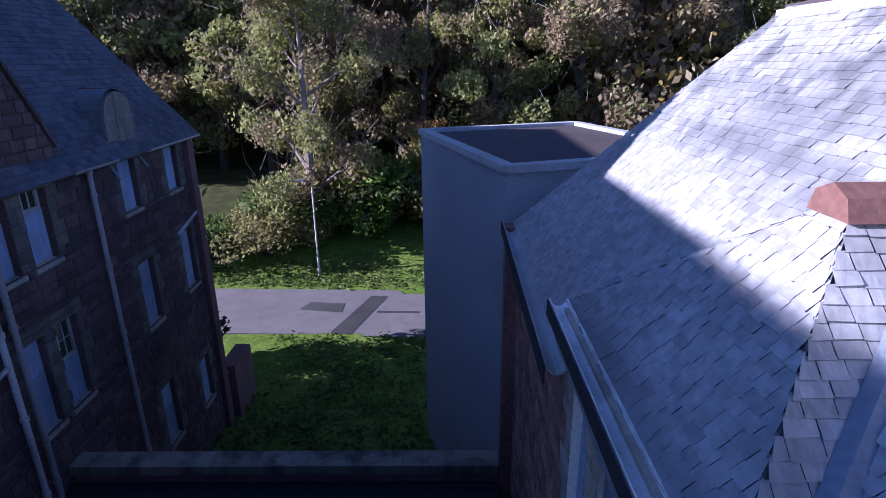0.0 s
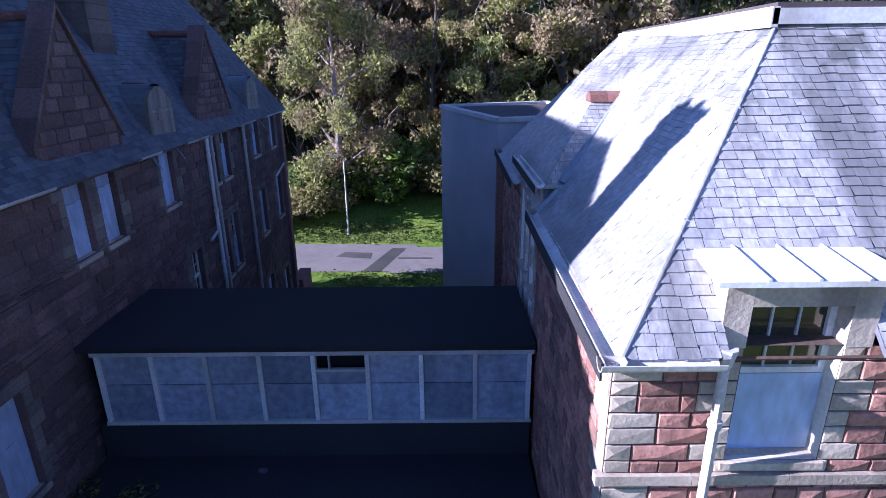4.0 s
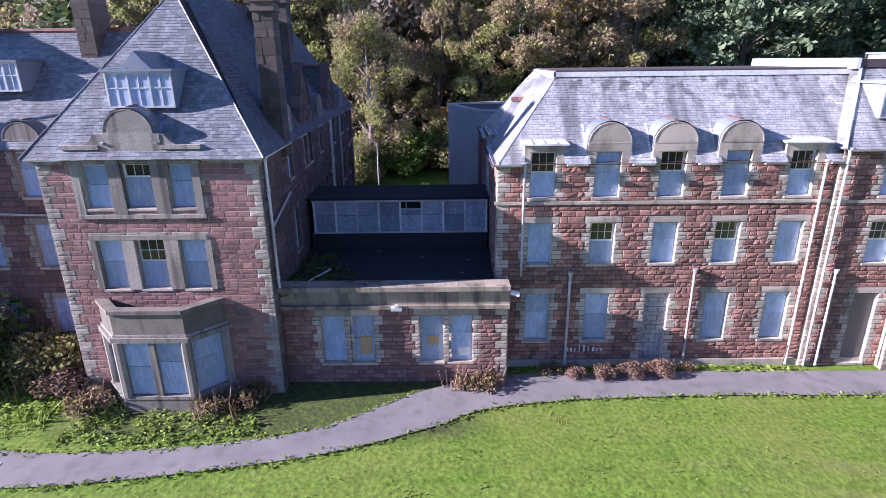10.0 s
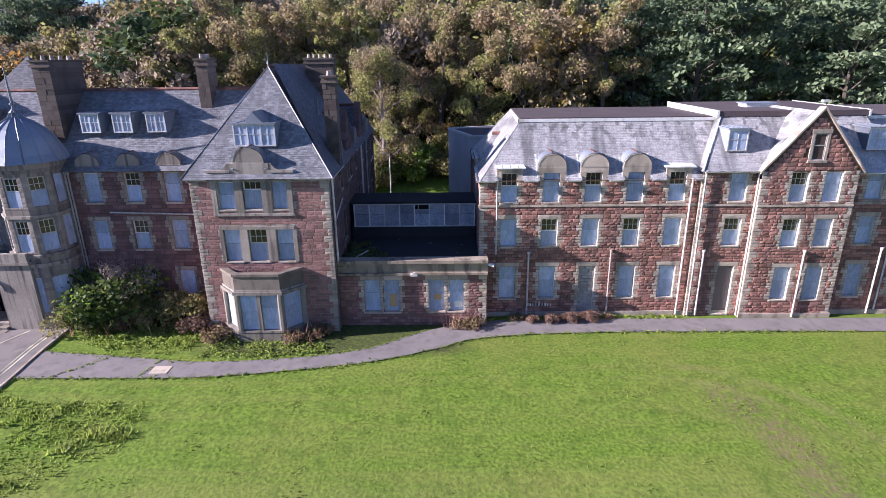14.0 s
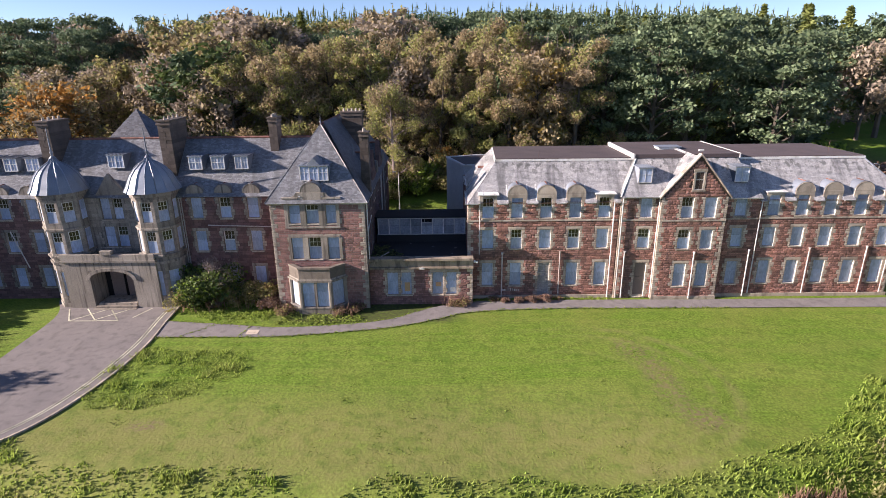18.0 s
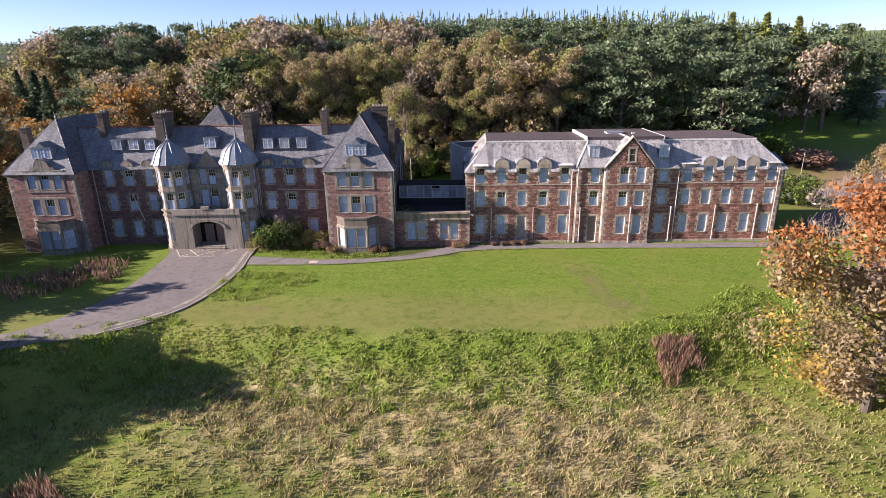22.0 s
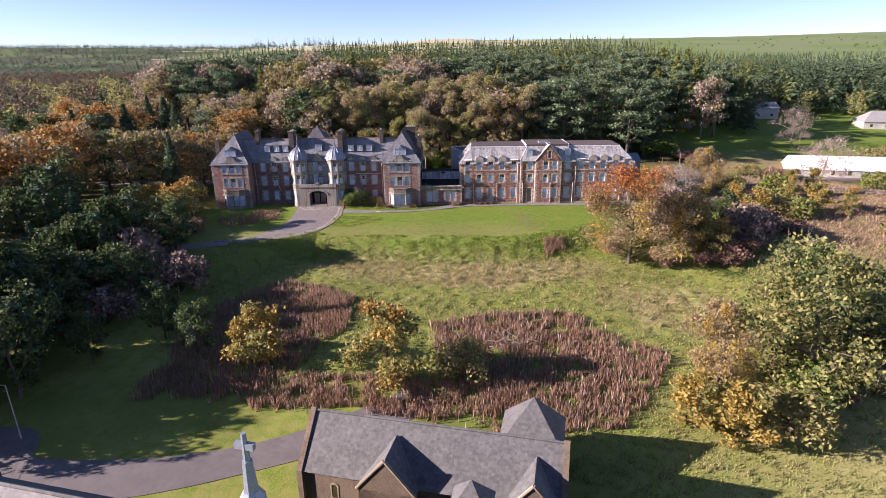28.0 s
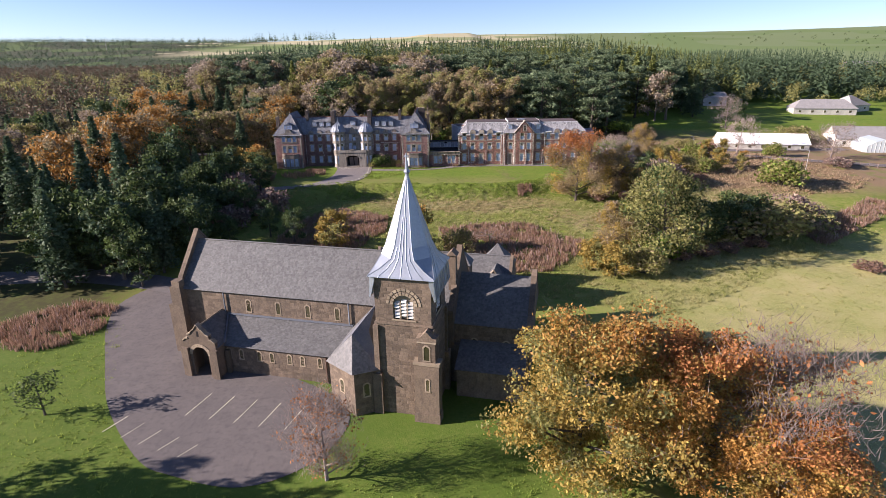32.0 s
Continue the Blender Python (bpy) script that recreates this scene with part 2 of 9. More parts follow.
PAVING = material("grey_footpath_tarmac", (0.185, 0.168, 0.168), 0.9, second=(0.14, 0.13, 0.132), vary=0.25, bump=0.3, grain=30, stain=(0.11, 0.105, 0.10), stain_amount=0.5)
ASPHALT_PALE = material("bleached_back_road_tarmac", (0.30, 0.27, 0.275), 0.9, second=(0.24, 0.215, 0.22), vary=0.25, bump=0.3, grain=30, stain=(0.13, 0.12, 0.12), stain_amount=0.5)
ROADLINE = material("worn_road_paint", (0.6, 0.58, 0.45), 0.8, stain=(0.2, 0.19, 0.18), stain_amount=0.6)
BARK = material("grey_brown_bark", (0.12, 0.10, 0.08), 0.95, second=(0.07, 0.06, 0.05), bump=0.8, grain=8)
BARK_PALE = material("pale_dry_twigs", (0.28, 0.225, 0.205), 0.95, second=(0.21, 0.165, 0.15))
CHURCH = material("brown_church_stone", (0.17, 0.128, 0.094), 0.92, second=(0.12, 0.093, 0.07), per="both", piece=0.25, vary=0.3, bump=0.5, grain=6, stain=(0.08, 0.062, 0.05), stain_amount=0.5)
CHURCH_PALE = material("buff_church_dressing", (0.36, 0.29, 0.21), 0.9, per="both", piece=0.2)
CHURCH_SLATE = material("blue_grey_church_slate", (0.125, 0.127, 0.13), 0.65, second=(0.095, 0.097, 0.10), per="both", piece=0.2, vary=0.15, grain=5, stain=(0.21, 0.205, 0.20), stain_amount=0.35, streak=(1.6, 1.6, 0.12), stretch=(1.5, 1.5, 0.4))
SPIRE_METAL = material("standing_seam_metal", (0.40, 0.44, 0.50), 0.42, metal=0.45, second=(0.32, 0.36, 0.42), vary=0.08, bump=0.1, grain=5)


# ---- building blocks ----
def part(name, bm, mat, parent=None, label="", smooth=False):
    me = bpy.data.meshes.new(name)
    if isinstance(bm, bmesh.types.BMesh):
        bm.normal_update()
        bm.to_mesh(me)
        bm.free()
    else:
        me.from_pydata(bm[0], [], bm[1])
        me.validate()
    for k in (mat if isinstance(mat, (list, tuple)) else [mat]):
        me.materials.append(k)
    if smooth:
        for p in me.polygons:
            p.use_smooth = True
    ob = new(name, me)
    if parent is not None:
        ob.parent = parent
        if parent.parent is None and parent.type == "EMPTY":
            ob.matrix_parent_inverse = Matrix.Translation(-parent.location)
    if label:
        ob["label"] = label
    return ob


def thing(name, at, label, category, group="", kind=""):
    return tagged_empty(name, at, label, category, group, kind)


def tagged_empty(name, at, label, category, group="", kind=""):
    ob = new(name)
    ob.location = at
    ob.empty_display_size = 0.3
    return tagged(ob, label, category, group, kind)


class Geo:
    """A list of vertices and faces, for quick large meshes."""

    def __init__(self):
        self.v, self.f = [], []

    def add(self, verts, faces):
        k = len(self.v)
        self.v += [tuple(p) for p in verts]
        self.f += [tuple(i + k for i in q) for q in faces]

    def box(self, x0, x1, y0, y1, z0, z1, m=None):
        p = [(x0, y0, z0), (x1, y0, z0), (x1, y1, z0), (x0, y1, z0), (x0, y0, z1), (x1, y0, z1), (x1, y1, z1), (x0, y1, z1)]
        if m is not None:
            p = [m @ Vector(q) for q in p]
        self.add(p, [(0, 3, 2, 1), (4, 5, 6, 7), (0, 1, 5, 4), (1, 2, 6, 5), (2, 3, 7, 6), (3, 0, 4, 7)])

    def prism(self, poly, axis, a, b, m=None):
        """A polygon of 2D points swept from a to b along an axis ('x', 'y' or 'z')."""
        def place(q, s):
            p = {"x": (s, q[0], q[1]), "y": (q[0], s, q[1]), "z": (q[0], q[1], s)}[axis]
            return m @ Vector(p) if m is not None else p
        n = len(poly)
        self.add([place(q, a) for q in poly] + [place(q, b) for q in poly],
                 [tuple(range(n))[::-1], tuple(range(n, 2 * n))] + [(i, (i + 1) % n, (i + 1) % n + n, i + n) for i in range(n)])

    def tube(self, a, b, r0, r1=None, sides=8):
        a, b = Vector(a), Vector(b)
        r1 = r0 if r1 is None else r1
        d = (b - a).normalized()
        u = d.orthogonal().normalized()
        w = d.cross(u)
        ring = [(math.cos(2 * math.pi * i / sides), math.sin(2 * math.pi * i / sides)) for i in range(sides)]
        self.add([a + (u * c + w * s) * r0 for c, s in ring] + [b + (u * c + w * s) * r1 for c, s in ring],
                 [(i, (i + 1) % sides, (i + 1) % sides + sides, i + sides) for i in range(sides)] + [tuple(range(sides))[::-1], tuple(range(sides, 2 * sides))])

    def mesh(self):
        return (self.v, self.f)


def smoothstep(a, b, x):
    t = min(1.0, max(0.0, (x - a) / (b - a)))
    return t * t * (3 - 2 * t)


def lerp(a, b, t):
    return a + (b - a) * t


# ---- the ground ----
def bank_top(x):
    """Where the lawn's edge falls away, as y over x."""
    if x > 8:
        return -25.0 + 0.022 * (x - 8) ** 2
    return -25.0 + 0.0027 * (x - 8) ** 2 if x > -29 else -21.3 + 0.72 * (x + 29)


def ground_z(x, y):
    z = 0.0
    if y < 10:
        top = bank_top(max(-44, min(31, x)))
        wide = 6.0 + 0.02 * max(0.0, min(x, 31) - 8) ** 2 + 40 * smoothstep(24, 62, x) + 8 * smoothstep(-30, -60, x)
        z -= 0.35 * smoothstep(-2, top, y)
        z -= 3.3 * smoothstep(top + 0.5, top - wide, y)
        z -= 3.1 * smoothstep(-34, -105, y) + 0.015 * max(0, -125 - y)
        z += 0.27 * noise.noise((x * 0.62, y * 0.62, 4.1)) * smoothstep(-23, -27, y) * smoothstep(-86, -66, y)
    else:
        z -= 1.0 * smoothstep(11, 24, y)
        z += 2.4 * smoothstep(36.5, 44, y) + 0.125 * max(0, min(y, 205) - 44) * (0.4 + 0.6 * smoothstep(-260, -70, x)) * (1 - 0.45 * smoothstep(85, 150, x))
        far = max(0.0, y - 650)
        z += 122 * smoothstep(700, 3300, y) * (1.0 + 0.16 * smoothstep(200, 1700, x)) + 9 * math.sin(x / 410 + 1.1) * smoothstep(800, 2600, y)
    if abs(y) < 200:
        z += 0.12 * noise.noise((x * 0.09, y * 0.09, 0.3)) * smoothstep(2, 14, abs(y + 2))
    return z


def lines(edges):
    out = []
    for a, b, step in edges:
        k = max(1, round((b - a) / step))
        out += [a + (b - a) * i / k for i in range(k)]
    return out + [edges[-1][1]]


def ground_sheet():
    xs = lines([(-3600, -1200, 300), (-1200, -300, 90), (-300, -90, 10), (-90, -50, 1.5), (-50, 45, 0.75), (45, 90, 1.5), (90, 300, 10), (300, 1200, 90), (1200, 3600, 300)])
    ys = lines([(-700, -260, 60), (-260, -140, 8), (-140, -80, 2.0), (-80, -36, 0.8), (-36, 4, 0.6), (4, 60, 1.5), (60, 300, 12), (300, 1200, 60), (1200, 4200, 200)])
    v = [(x, y, ground_z(x, y)) for y in ys for x in xs]
    n = len(xs)
    f = [(j * n + i, j * n + i + 1, (j + 1) * n + i + 1, (j + 1) * n + i) for j in range(len(ys) - 1) for i in range(n - 1)]
    return v, f


def grass_material():
    """Mown lawn, straw-mixed meadow, leaf litter under the wood and pale far fields, told apart by place."""
    m = material("mixed_grass", (0.10, 0.175, 0.02), 0.9, second=(0.13, 0.19, 0.03), vary=0.5, scale=0.5, grain=11, bump=0.8, spec=0.15, relief=0.045)
    nt = m.node_tree
    n, link = nt.nodes, nt.links.new
    bsdf = n["Principled BSDF"]
    col = bsdf.inputs["Base Color"].links[0].from_socket
    geo = n.new("ShaderNodeNewGeometry")
    xyz = n.new("ShaderNodeSeparateXYZ")
    link(geo.outputs["Position"], xyz.inputs[0])

    def ramp(sock, a, b, lo=0.0, hi=1.0):
        r = n.new("ShaderNodeMapRange")
        r.inputs[1].default_value, r.inputs[2].default_value, r.inputs[3].default_value, r.inputs[4].default_value = a, b, lo, hi
        link(sock, r.inputs[0])
        return r.outputs[0]

    def times(a, b):
        k = n.new("ShaderNodeMath")
        k.operation = "MULTIPLY"
        link(a, k.inputs[0])
        link(b, k.inputs[1])
        return k.outputs[0]

    def over(base, colour, fac):
        k = n.new("ShaderNodeMix")
        k.data_type = "RGBA"
        link(fac, k.inputs["Factor"])
        link(base, k.inputs["A"])
        k.inputs["B"].default_value = (*colour, 1)
        return k.outputs["Result"]

    def cloud(scale, detail=5):
        k = n.new("ShaderNodeTexNoise")
        k.inputs["Scale"].default_value, k.inputs["Detail"].default_value = scale, detail
        link(geo.outputs["Position"], k.inputs["Vector"])
        return k.outputs["Fac"]

    x, y = xyz.outputs[0], xyz.outputs[1]
    small, large, fine = cloud(0.9), cloud(0.07), cloud(3.5)
    # worn and yellowed parts of the lawn
    col = over(col, (0.22, 0.20, 0.06), times(ramp(cloud(0.12), 0.5, 0.68, 0, 0.28), ramp(y, -30, -20)))
    col = over(col, (0.215, 0.205, 0.075), times(times(times(ramp(x, 19, 9), ramp(y, -14, -19)), ramp(y, -26, -23.5)), ramp(small, 0.25, 0.6, 0.35, 0.75)))
    col = over(col, (0.12, 0.10, 0.06), times(ramp(small, 0.7, 0.78, 0, 0.3), ramp(y, -30, -20)))
    # mowing bands, and bare scuffed arcs
    band = n.new("ShaderNodeTexNoise")
    band.inputs["Scale"].default_value, band.inputs["Detail"].default_value, band.inputs["Distortion"].default_value = 1.0, 3, 0.6
    bm_ = n.new("ShaderNodeMapping")
    bm_.inputs["Scale"].default_value = (0.07, 0.9, 1)
    link(geo.outputs["Position"], bm_.inputs[0])
    link(bm_.outputs[0], band.inputs["Vector"])
    col = over(col, (0.235, 0.235, 0.07), times(ramp(band.outputs["Fac"], 0.42, 0.62, 0, 0.22), ramp(y, -26, -22)))
    col = over(col, (0.055, 0.115, 0.014), times(ramp(cloud(1.3), 0.5, 0.68, 0, 0.4), ramp(y, -150, -140)))
    for cx, cy, rx, ry, amount in ((13.6, -14.0, 1.5, 6.0, 0.75), (14.8, -18.6, 1.6, 1.6, 0.9), (-21.3, -18.8, 1.5, 0.8, 0.9), (12.3, -9.6, 1.4, 2.0, 0.6)):
        mp = n.new("ShaderNodeMapping")
        mp.inputs["Location"].default_value = (-cx / rx, -cy / ry, 0)
        mp.inputs["Scale"].default_value = (1 / rx, 1 / ry, 0)
        link(geo.outputs["Position"], mp.inputs[0])
        ln = n.new("ShaderNodeVectorMath")
        ln.operation = "LENGTH"
        link(mp.outputs[0], ln.inputs[0])
        col = over(col, (0.19, 0.145, 0.085), times(ramp(ln.outputs["Value"], 1.1, 0.4, 0, amount), ramp(fine, 0.38, 0.62)))
    # turning marks worn into the lawn
    for cx, cy, rx, ry, wide, amount in ((8.5, -14.6, 9.6, 8.6, 0.07, 0.5), (8.5, -14.6, 8.0, 7.2, 0.06, 0.35), (7.5, -15.5, 6.2, 5.4, 0.08, 0.3)):
        mp = n.new("ShaderNodeMapping")
        mp.inputs["Location"].default_value = (-cx / rx, -cy / ry, 0)
        mp.inputs["Scale"].default_value = (1 / rx, 1 / ry, 0)
        link(geo.outputs["Position"], mp.inputs[0])
        ln = n.new("ShaderNodeVectorMath")
        ln.operation = "LENGTH"
        link(mp.outputs[0], ln.inputs[0])
        r = ln.outputs["Value"]
        ring = times(times(ramp(r, 1 - wide, 1.0, 0, amount), ramp(r, 1 + wide, 1.0)), ramp(x, 4, 11))
        col = over(col, (0.24, 0.22, 0.09), times(ring, ramp(small, 0.3, 0.6)))
    STRAWS = ((2.0, -34.5, 27.0, 6.5), (-17.5, -30.0, 10.0, 4.0), (4.0, -38.0, 8.0, 6.5), (32.0, -50.0, 10.0, 9.0), (70.0, -45.0, 18.0, 12.0))
    meadow = times(ramp(y, -24, -31), ramp(y, -150, -140))
    col = over(col, (0.25, 0.25, 0.075), times(meadow, ramp(small, 0.33, 0.62, 0.2, 0.85)))
    col = over(col, (0.10, 0.14, 0.03), times(meadow, ramp(large, 0.48, 0.6, 0, 0.6)))
    for cx, cy, rx, ry in STRAWS:
        mp = n.new("ShaderNodeMapping")
        mp.inputs["Location"].default_value = (-cx / rx, -cy / ry, 0)
        mp.inputs["Scale"].default_value = (1 / rx, 1 / ry, 0)
        link(geo.outputs["Position"], mp.inputs[0])
        ln = n.new("ShaderNodeVectorMath")
        ln.operation = "LENGTH"
        link(mp.outputs[0], ln.inputs[0])
        col = over(col, (0.44, 0.36, 0.21), times(ramp(ln.outputs["Value"], 1.15, 0.5, 0, 0.9), ramp(small, 0.36, 0.6)))
    church_lawn = times(ramp(x, 16, 6), ramp(y, -88, -96))
    col = over(col, (0.075, 0.135, 0.02), times(church_lawn, ramp(fine, 0.25, 0.7, 0.55, 0.95)))
    # shade over the rank growth at the pavilion's foot, painted into the grass
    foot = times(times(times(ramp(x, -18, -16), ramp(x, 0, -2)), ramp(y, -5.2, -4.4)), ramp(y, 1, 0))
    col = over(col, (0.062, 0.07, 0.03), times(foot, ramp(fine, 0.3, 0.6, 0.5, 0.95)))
    east = times(times(ramp(x, 48, 70), ramp(y, 60, 40)), ramp(y, -40, -28))
    col = over(col, (0.25, 0.165, 0.11), times(east, ramp(cloud(0.2), 0.3, 0.5, 0.2, 0.9)))
    field = times(ramp(x, 18, 42), ramp(y, -58, -74))
    col = over(col, (0.40, 0.385, 0.165), times(field, ramp(fine, 0.3, 0.7, 0.3, 0.85)))
    col = over(col, (0.48, 0.40, 0.22), times(field, ramp(cloud(0.16), 0.36, 0.72, 0, 0.6)))
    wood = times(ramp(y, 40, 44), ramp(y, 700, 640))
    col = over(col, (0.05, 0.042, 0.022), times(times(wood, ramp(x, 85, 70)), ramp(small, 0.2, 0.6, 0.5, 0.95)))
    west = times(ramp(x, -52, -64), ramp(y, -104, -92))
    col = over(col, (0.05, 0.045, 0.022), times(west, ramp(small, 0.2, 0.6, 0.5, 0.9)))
    # far fields, their base lightened with distance haze put into the colour
    far = ramp(y, 640, 720)
    col = over(col, (0.175, 0.225, 0.10), far)
    col = over(col, (0.50, 0.45, 0.29), times(times(times(far, ramp(x, 500, 300)), ramp(y, 1500, 1700)), ramp(cloud(0.0024, 1), 0.42, 0.44, 0, 0.9)))
    col = over(col, (0.05, 0.062, 0.035), times(times(far, ramp(x, -780, -1000)), ramp(cloud(0.004, 2), 0.34, 0.37, 0.1, 0.95)))
    col = over(col, (0.05, 0.062, 0.035), times(times(far, ramp(x, 150, -100)), times(ramp(y, 1700, 1500), ramp(cloud(0.005, 2), 0.36, 0.39, 0.2, 0.95))))
    col = over(col, (0.13, 0.2, 0.06), times(far, ramp(cloud(0.003, 0), 0.55, 0.57, 0, 0.6)))
    link(col, bsdf.inputs["Base Color"])
    return m


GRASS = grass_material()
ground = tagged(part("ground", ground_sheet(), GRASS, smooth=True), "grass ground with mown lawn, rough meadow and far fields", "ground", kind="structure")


def ribbon(name, left, right, mat, label, category, lift=0.03, kind="structure"):
    """A strip of paving between two edge lines that follows the ground."""
    v, f = [], []
    across = 18
    for (ax, ay), (bx, by) in zip(left, right):
        for k in range(across + 1):
            x, y = lerp(ax, bx, k / across), lerp(ay, by, k / across)
            v.append((x, y, ground_z(x, y) + lift))
    c = across + 1
    for j in range(len(left) - 1):
        for k in range(across):
            f.append((j * c + k, j * c + k + 1, (j + 1) * c + k + 1, (j + 1) * c + k))
    return tagged(part(name, (v, f), mat), label, category, kind=kind)


def curve(points, n=40):
    """A smooth line through points."""
    out = []
    p = [Vector((*q, 0)) for q in points]
    p = [2 * p[0] - p[1]] + p + [2 * p[-1] - p[-2]]
    for i in range(1, len(p) - 2):
        for k in range(n):
            t = k / n
            a, b, c, d = p[i - 1:i + 3]
            q = 0.5 * (2 * b + (c - a) * t + (2 * a - 5 * b + 4 * c - d) * t * t + (3 * b - a - 3 * c + d) * t ** 3)
            out.append((q.x, q.y))
    out.append((p[-2].x, p[-2].y))
    return out


back_road = ribbon("road", curve([(-140, 37.0), (-14.5, 35.6), (-2.5, 34.7), (60, 33.5), (140, 31)]), curve([(-140, 31.0), (-11.2, 29.7), (-2.1, 29.2), (60, 28), (140, 25.5)]), ASPHALT_PALE, "patched grey tarmac back road behind the buildings", "road", 0.04)
drive_west = curve([(-39.5, 0.4), (-37.5, -3), (-37.0, -8), (-37.1, -14), (-38.6, -19.3), (-43.5, -24.8), (-60, -29.5), (-85, -31)], 12)
drive_east = curve([(-27.2, 0.4), (-26.9, -4), (-26.5, -9), (-27.3, -15), (-29.3, -20), (-34.0, -24.4), (-58, -33.5), (-85, -36)], 12)
drive = ribbon("driveway", drive_west, drive_east, DRIVE, "worn grey tarmac driveway at the entrance", "driveway", 0.09)
path = ribbon("pavement", curve([(-27.0, -4.2), (-21, -5.0), (-15.8, -5.6), (-8.0, -4.6), (-3.5, -2.0), (0.4, -0.6), (8, -0.35), (24, -0.5), (42, -0.4)], 12), curve([(-27.2, -7.2), (-21, -7.3), (-15, -7.2), (-7.2, -5.9), (-3.0, -4.4), (0.4, -2.9), (8, -2.3), (24, -2.4), (42, -2.5)], 12), PAVING, "cracked tarmac footpath along the foot of the walls", "path", 0.06)


# ---- masonry, windows and roofs ----
UP = Vector((0, 0, 1))


def frame_of(origin, u):
    """Axes of a wall: along u, inwards, up."""
    u = Vector(u).normalized()
    w = UP.cross(u)
    return Matrix(((u.x, w.x, 0, origin[0]), (u.y, w.y, 0, origin[1]), (u.z, w.z, 1, origin[2]), (0, 0, 0, 1)))


def stone_shape(rough, seed):
    """A unit stone: face 1 x 1 in x and z, its joint at y = 0, proud towards -y."""
    r = random.Random(seed)
    i = 0.035
    v = [(-0.5, 0, -0.5), (0.5, 0, -0.5), (0.5, 0, 0.5), (-0.5, 0, 0.5)]
    for x, z in ((-0.5 + i, -0.5 + 2 * i), (0.5 - i, -0.5 + 2 * i), (0.5 - i, 0.5 - 2 * i), (-0.5 + i, 0.5 - 2 * i)):
        v.append((x + r.uniform(-1, 1) * 0.02, -rough * r.uniform(0.45, 1.0), z + r.uniform(-1, 1) * 0.04))
    v.append((r.uniform(-0.2, 0.2), -rough * r.uniform(0.9, 1.7), r.uniform(-0.2, 0.2)))
    f = [(0, 1, 5, 4), (1, 2, 6, 5), (2, 3, 7, 6), (3, 0, 4, 7), (4, 5, 8), (5, 6, 8), (6, 7, 8), (7, 4, 8)]
    return v, f


ROUGH_STONES = [stone_shape(0.034, k) for k in range(8)]
FLAT_STONES = [stone_shape(0.014, k + 50) for k in range(6)]
SHARED = {}


def shared_mesh(name, shape, mat):
    key = (name, id(shape), mat.name)
    if key not in SHARED:
        me = bpy.data.meshes.new(name)
        me.from_pydata(shape[0], [], shape[1])
        me.materials.append(mat)
        SHARED[key] = me
    return SHARED[key]


def piece(name, me, matrix, parent):
    ob = new(name, me)
    ob.parent = parent
    ob.matrix_basis = matrix
    if parent.parent is None and parent.type == "EMPTY":
        ob.matrix_parent_inverse = Matrix.Translation(-parent.location)
    return ob


LATE = []      # single stones and slates, laid at the end


def courses(z0, z1, keys, tall, rnd):
    """Heights of the courses between z0 and z1, breaking at the key levels."""
    marks = sorted({z0, z1, *[k for k in keys if z0 + 0.05 < k < z1 - 0.05]})
    out = [z0]
    for a, b in zip(marks, marks[1:]):
        n = max(1, round((b - a) / tall))
        cut = [a + (b - a) * (k + (rnd.uniform(-0.18, 0.18) if 0 < k < n else 0)) / n for k in range(1, n + 1)]
        out += cut
    return out


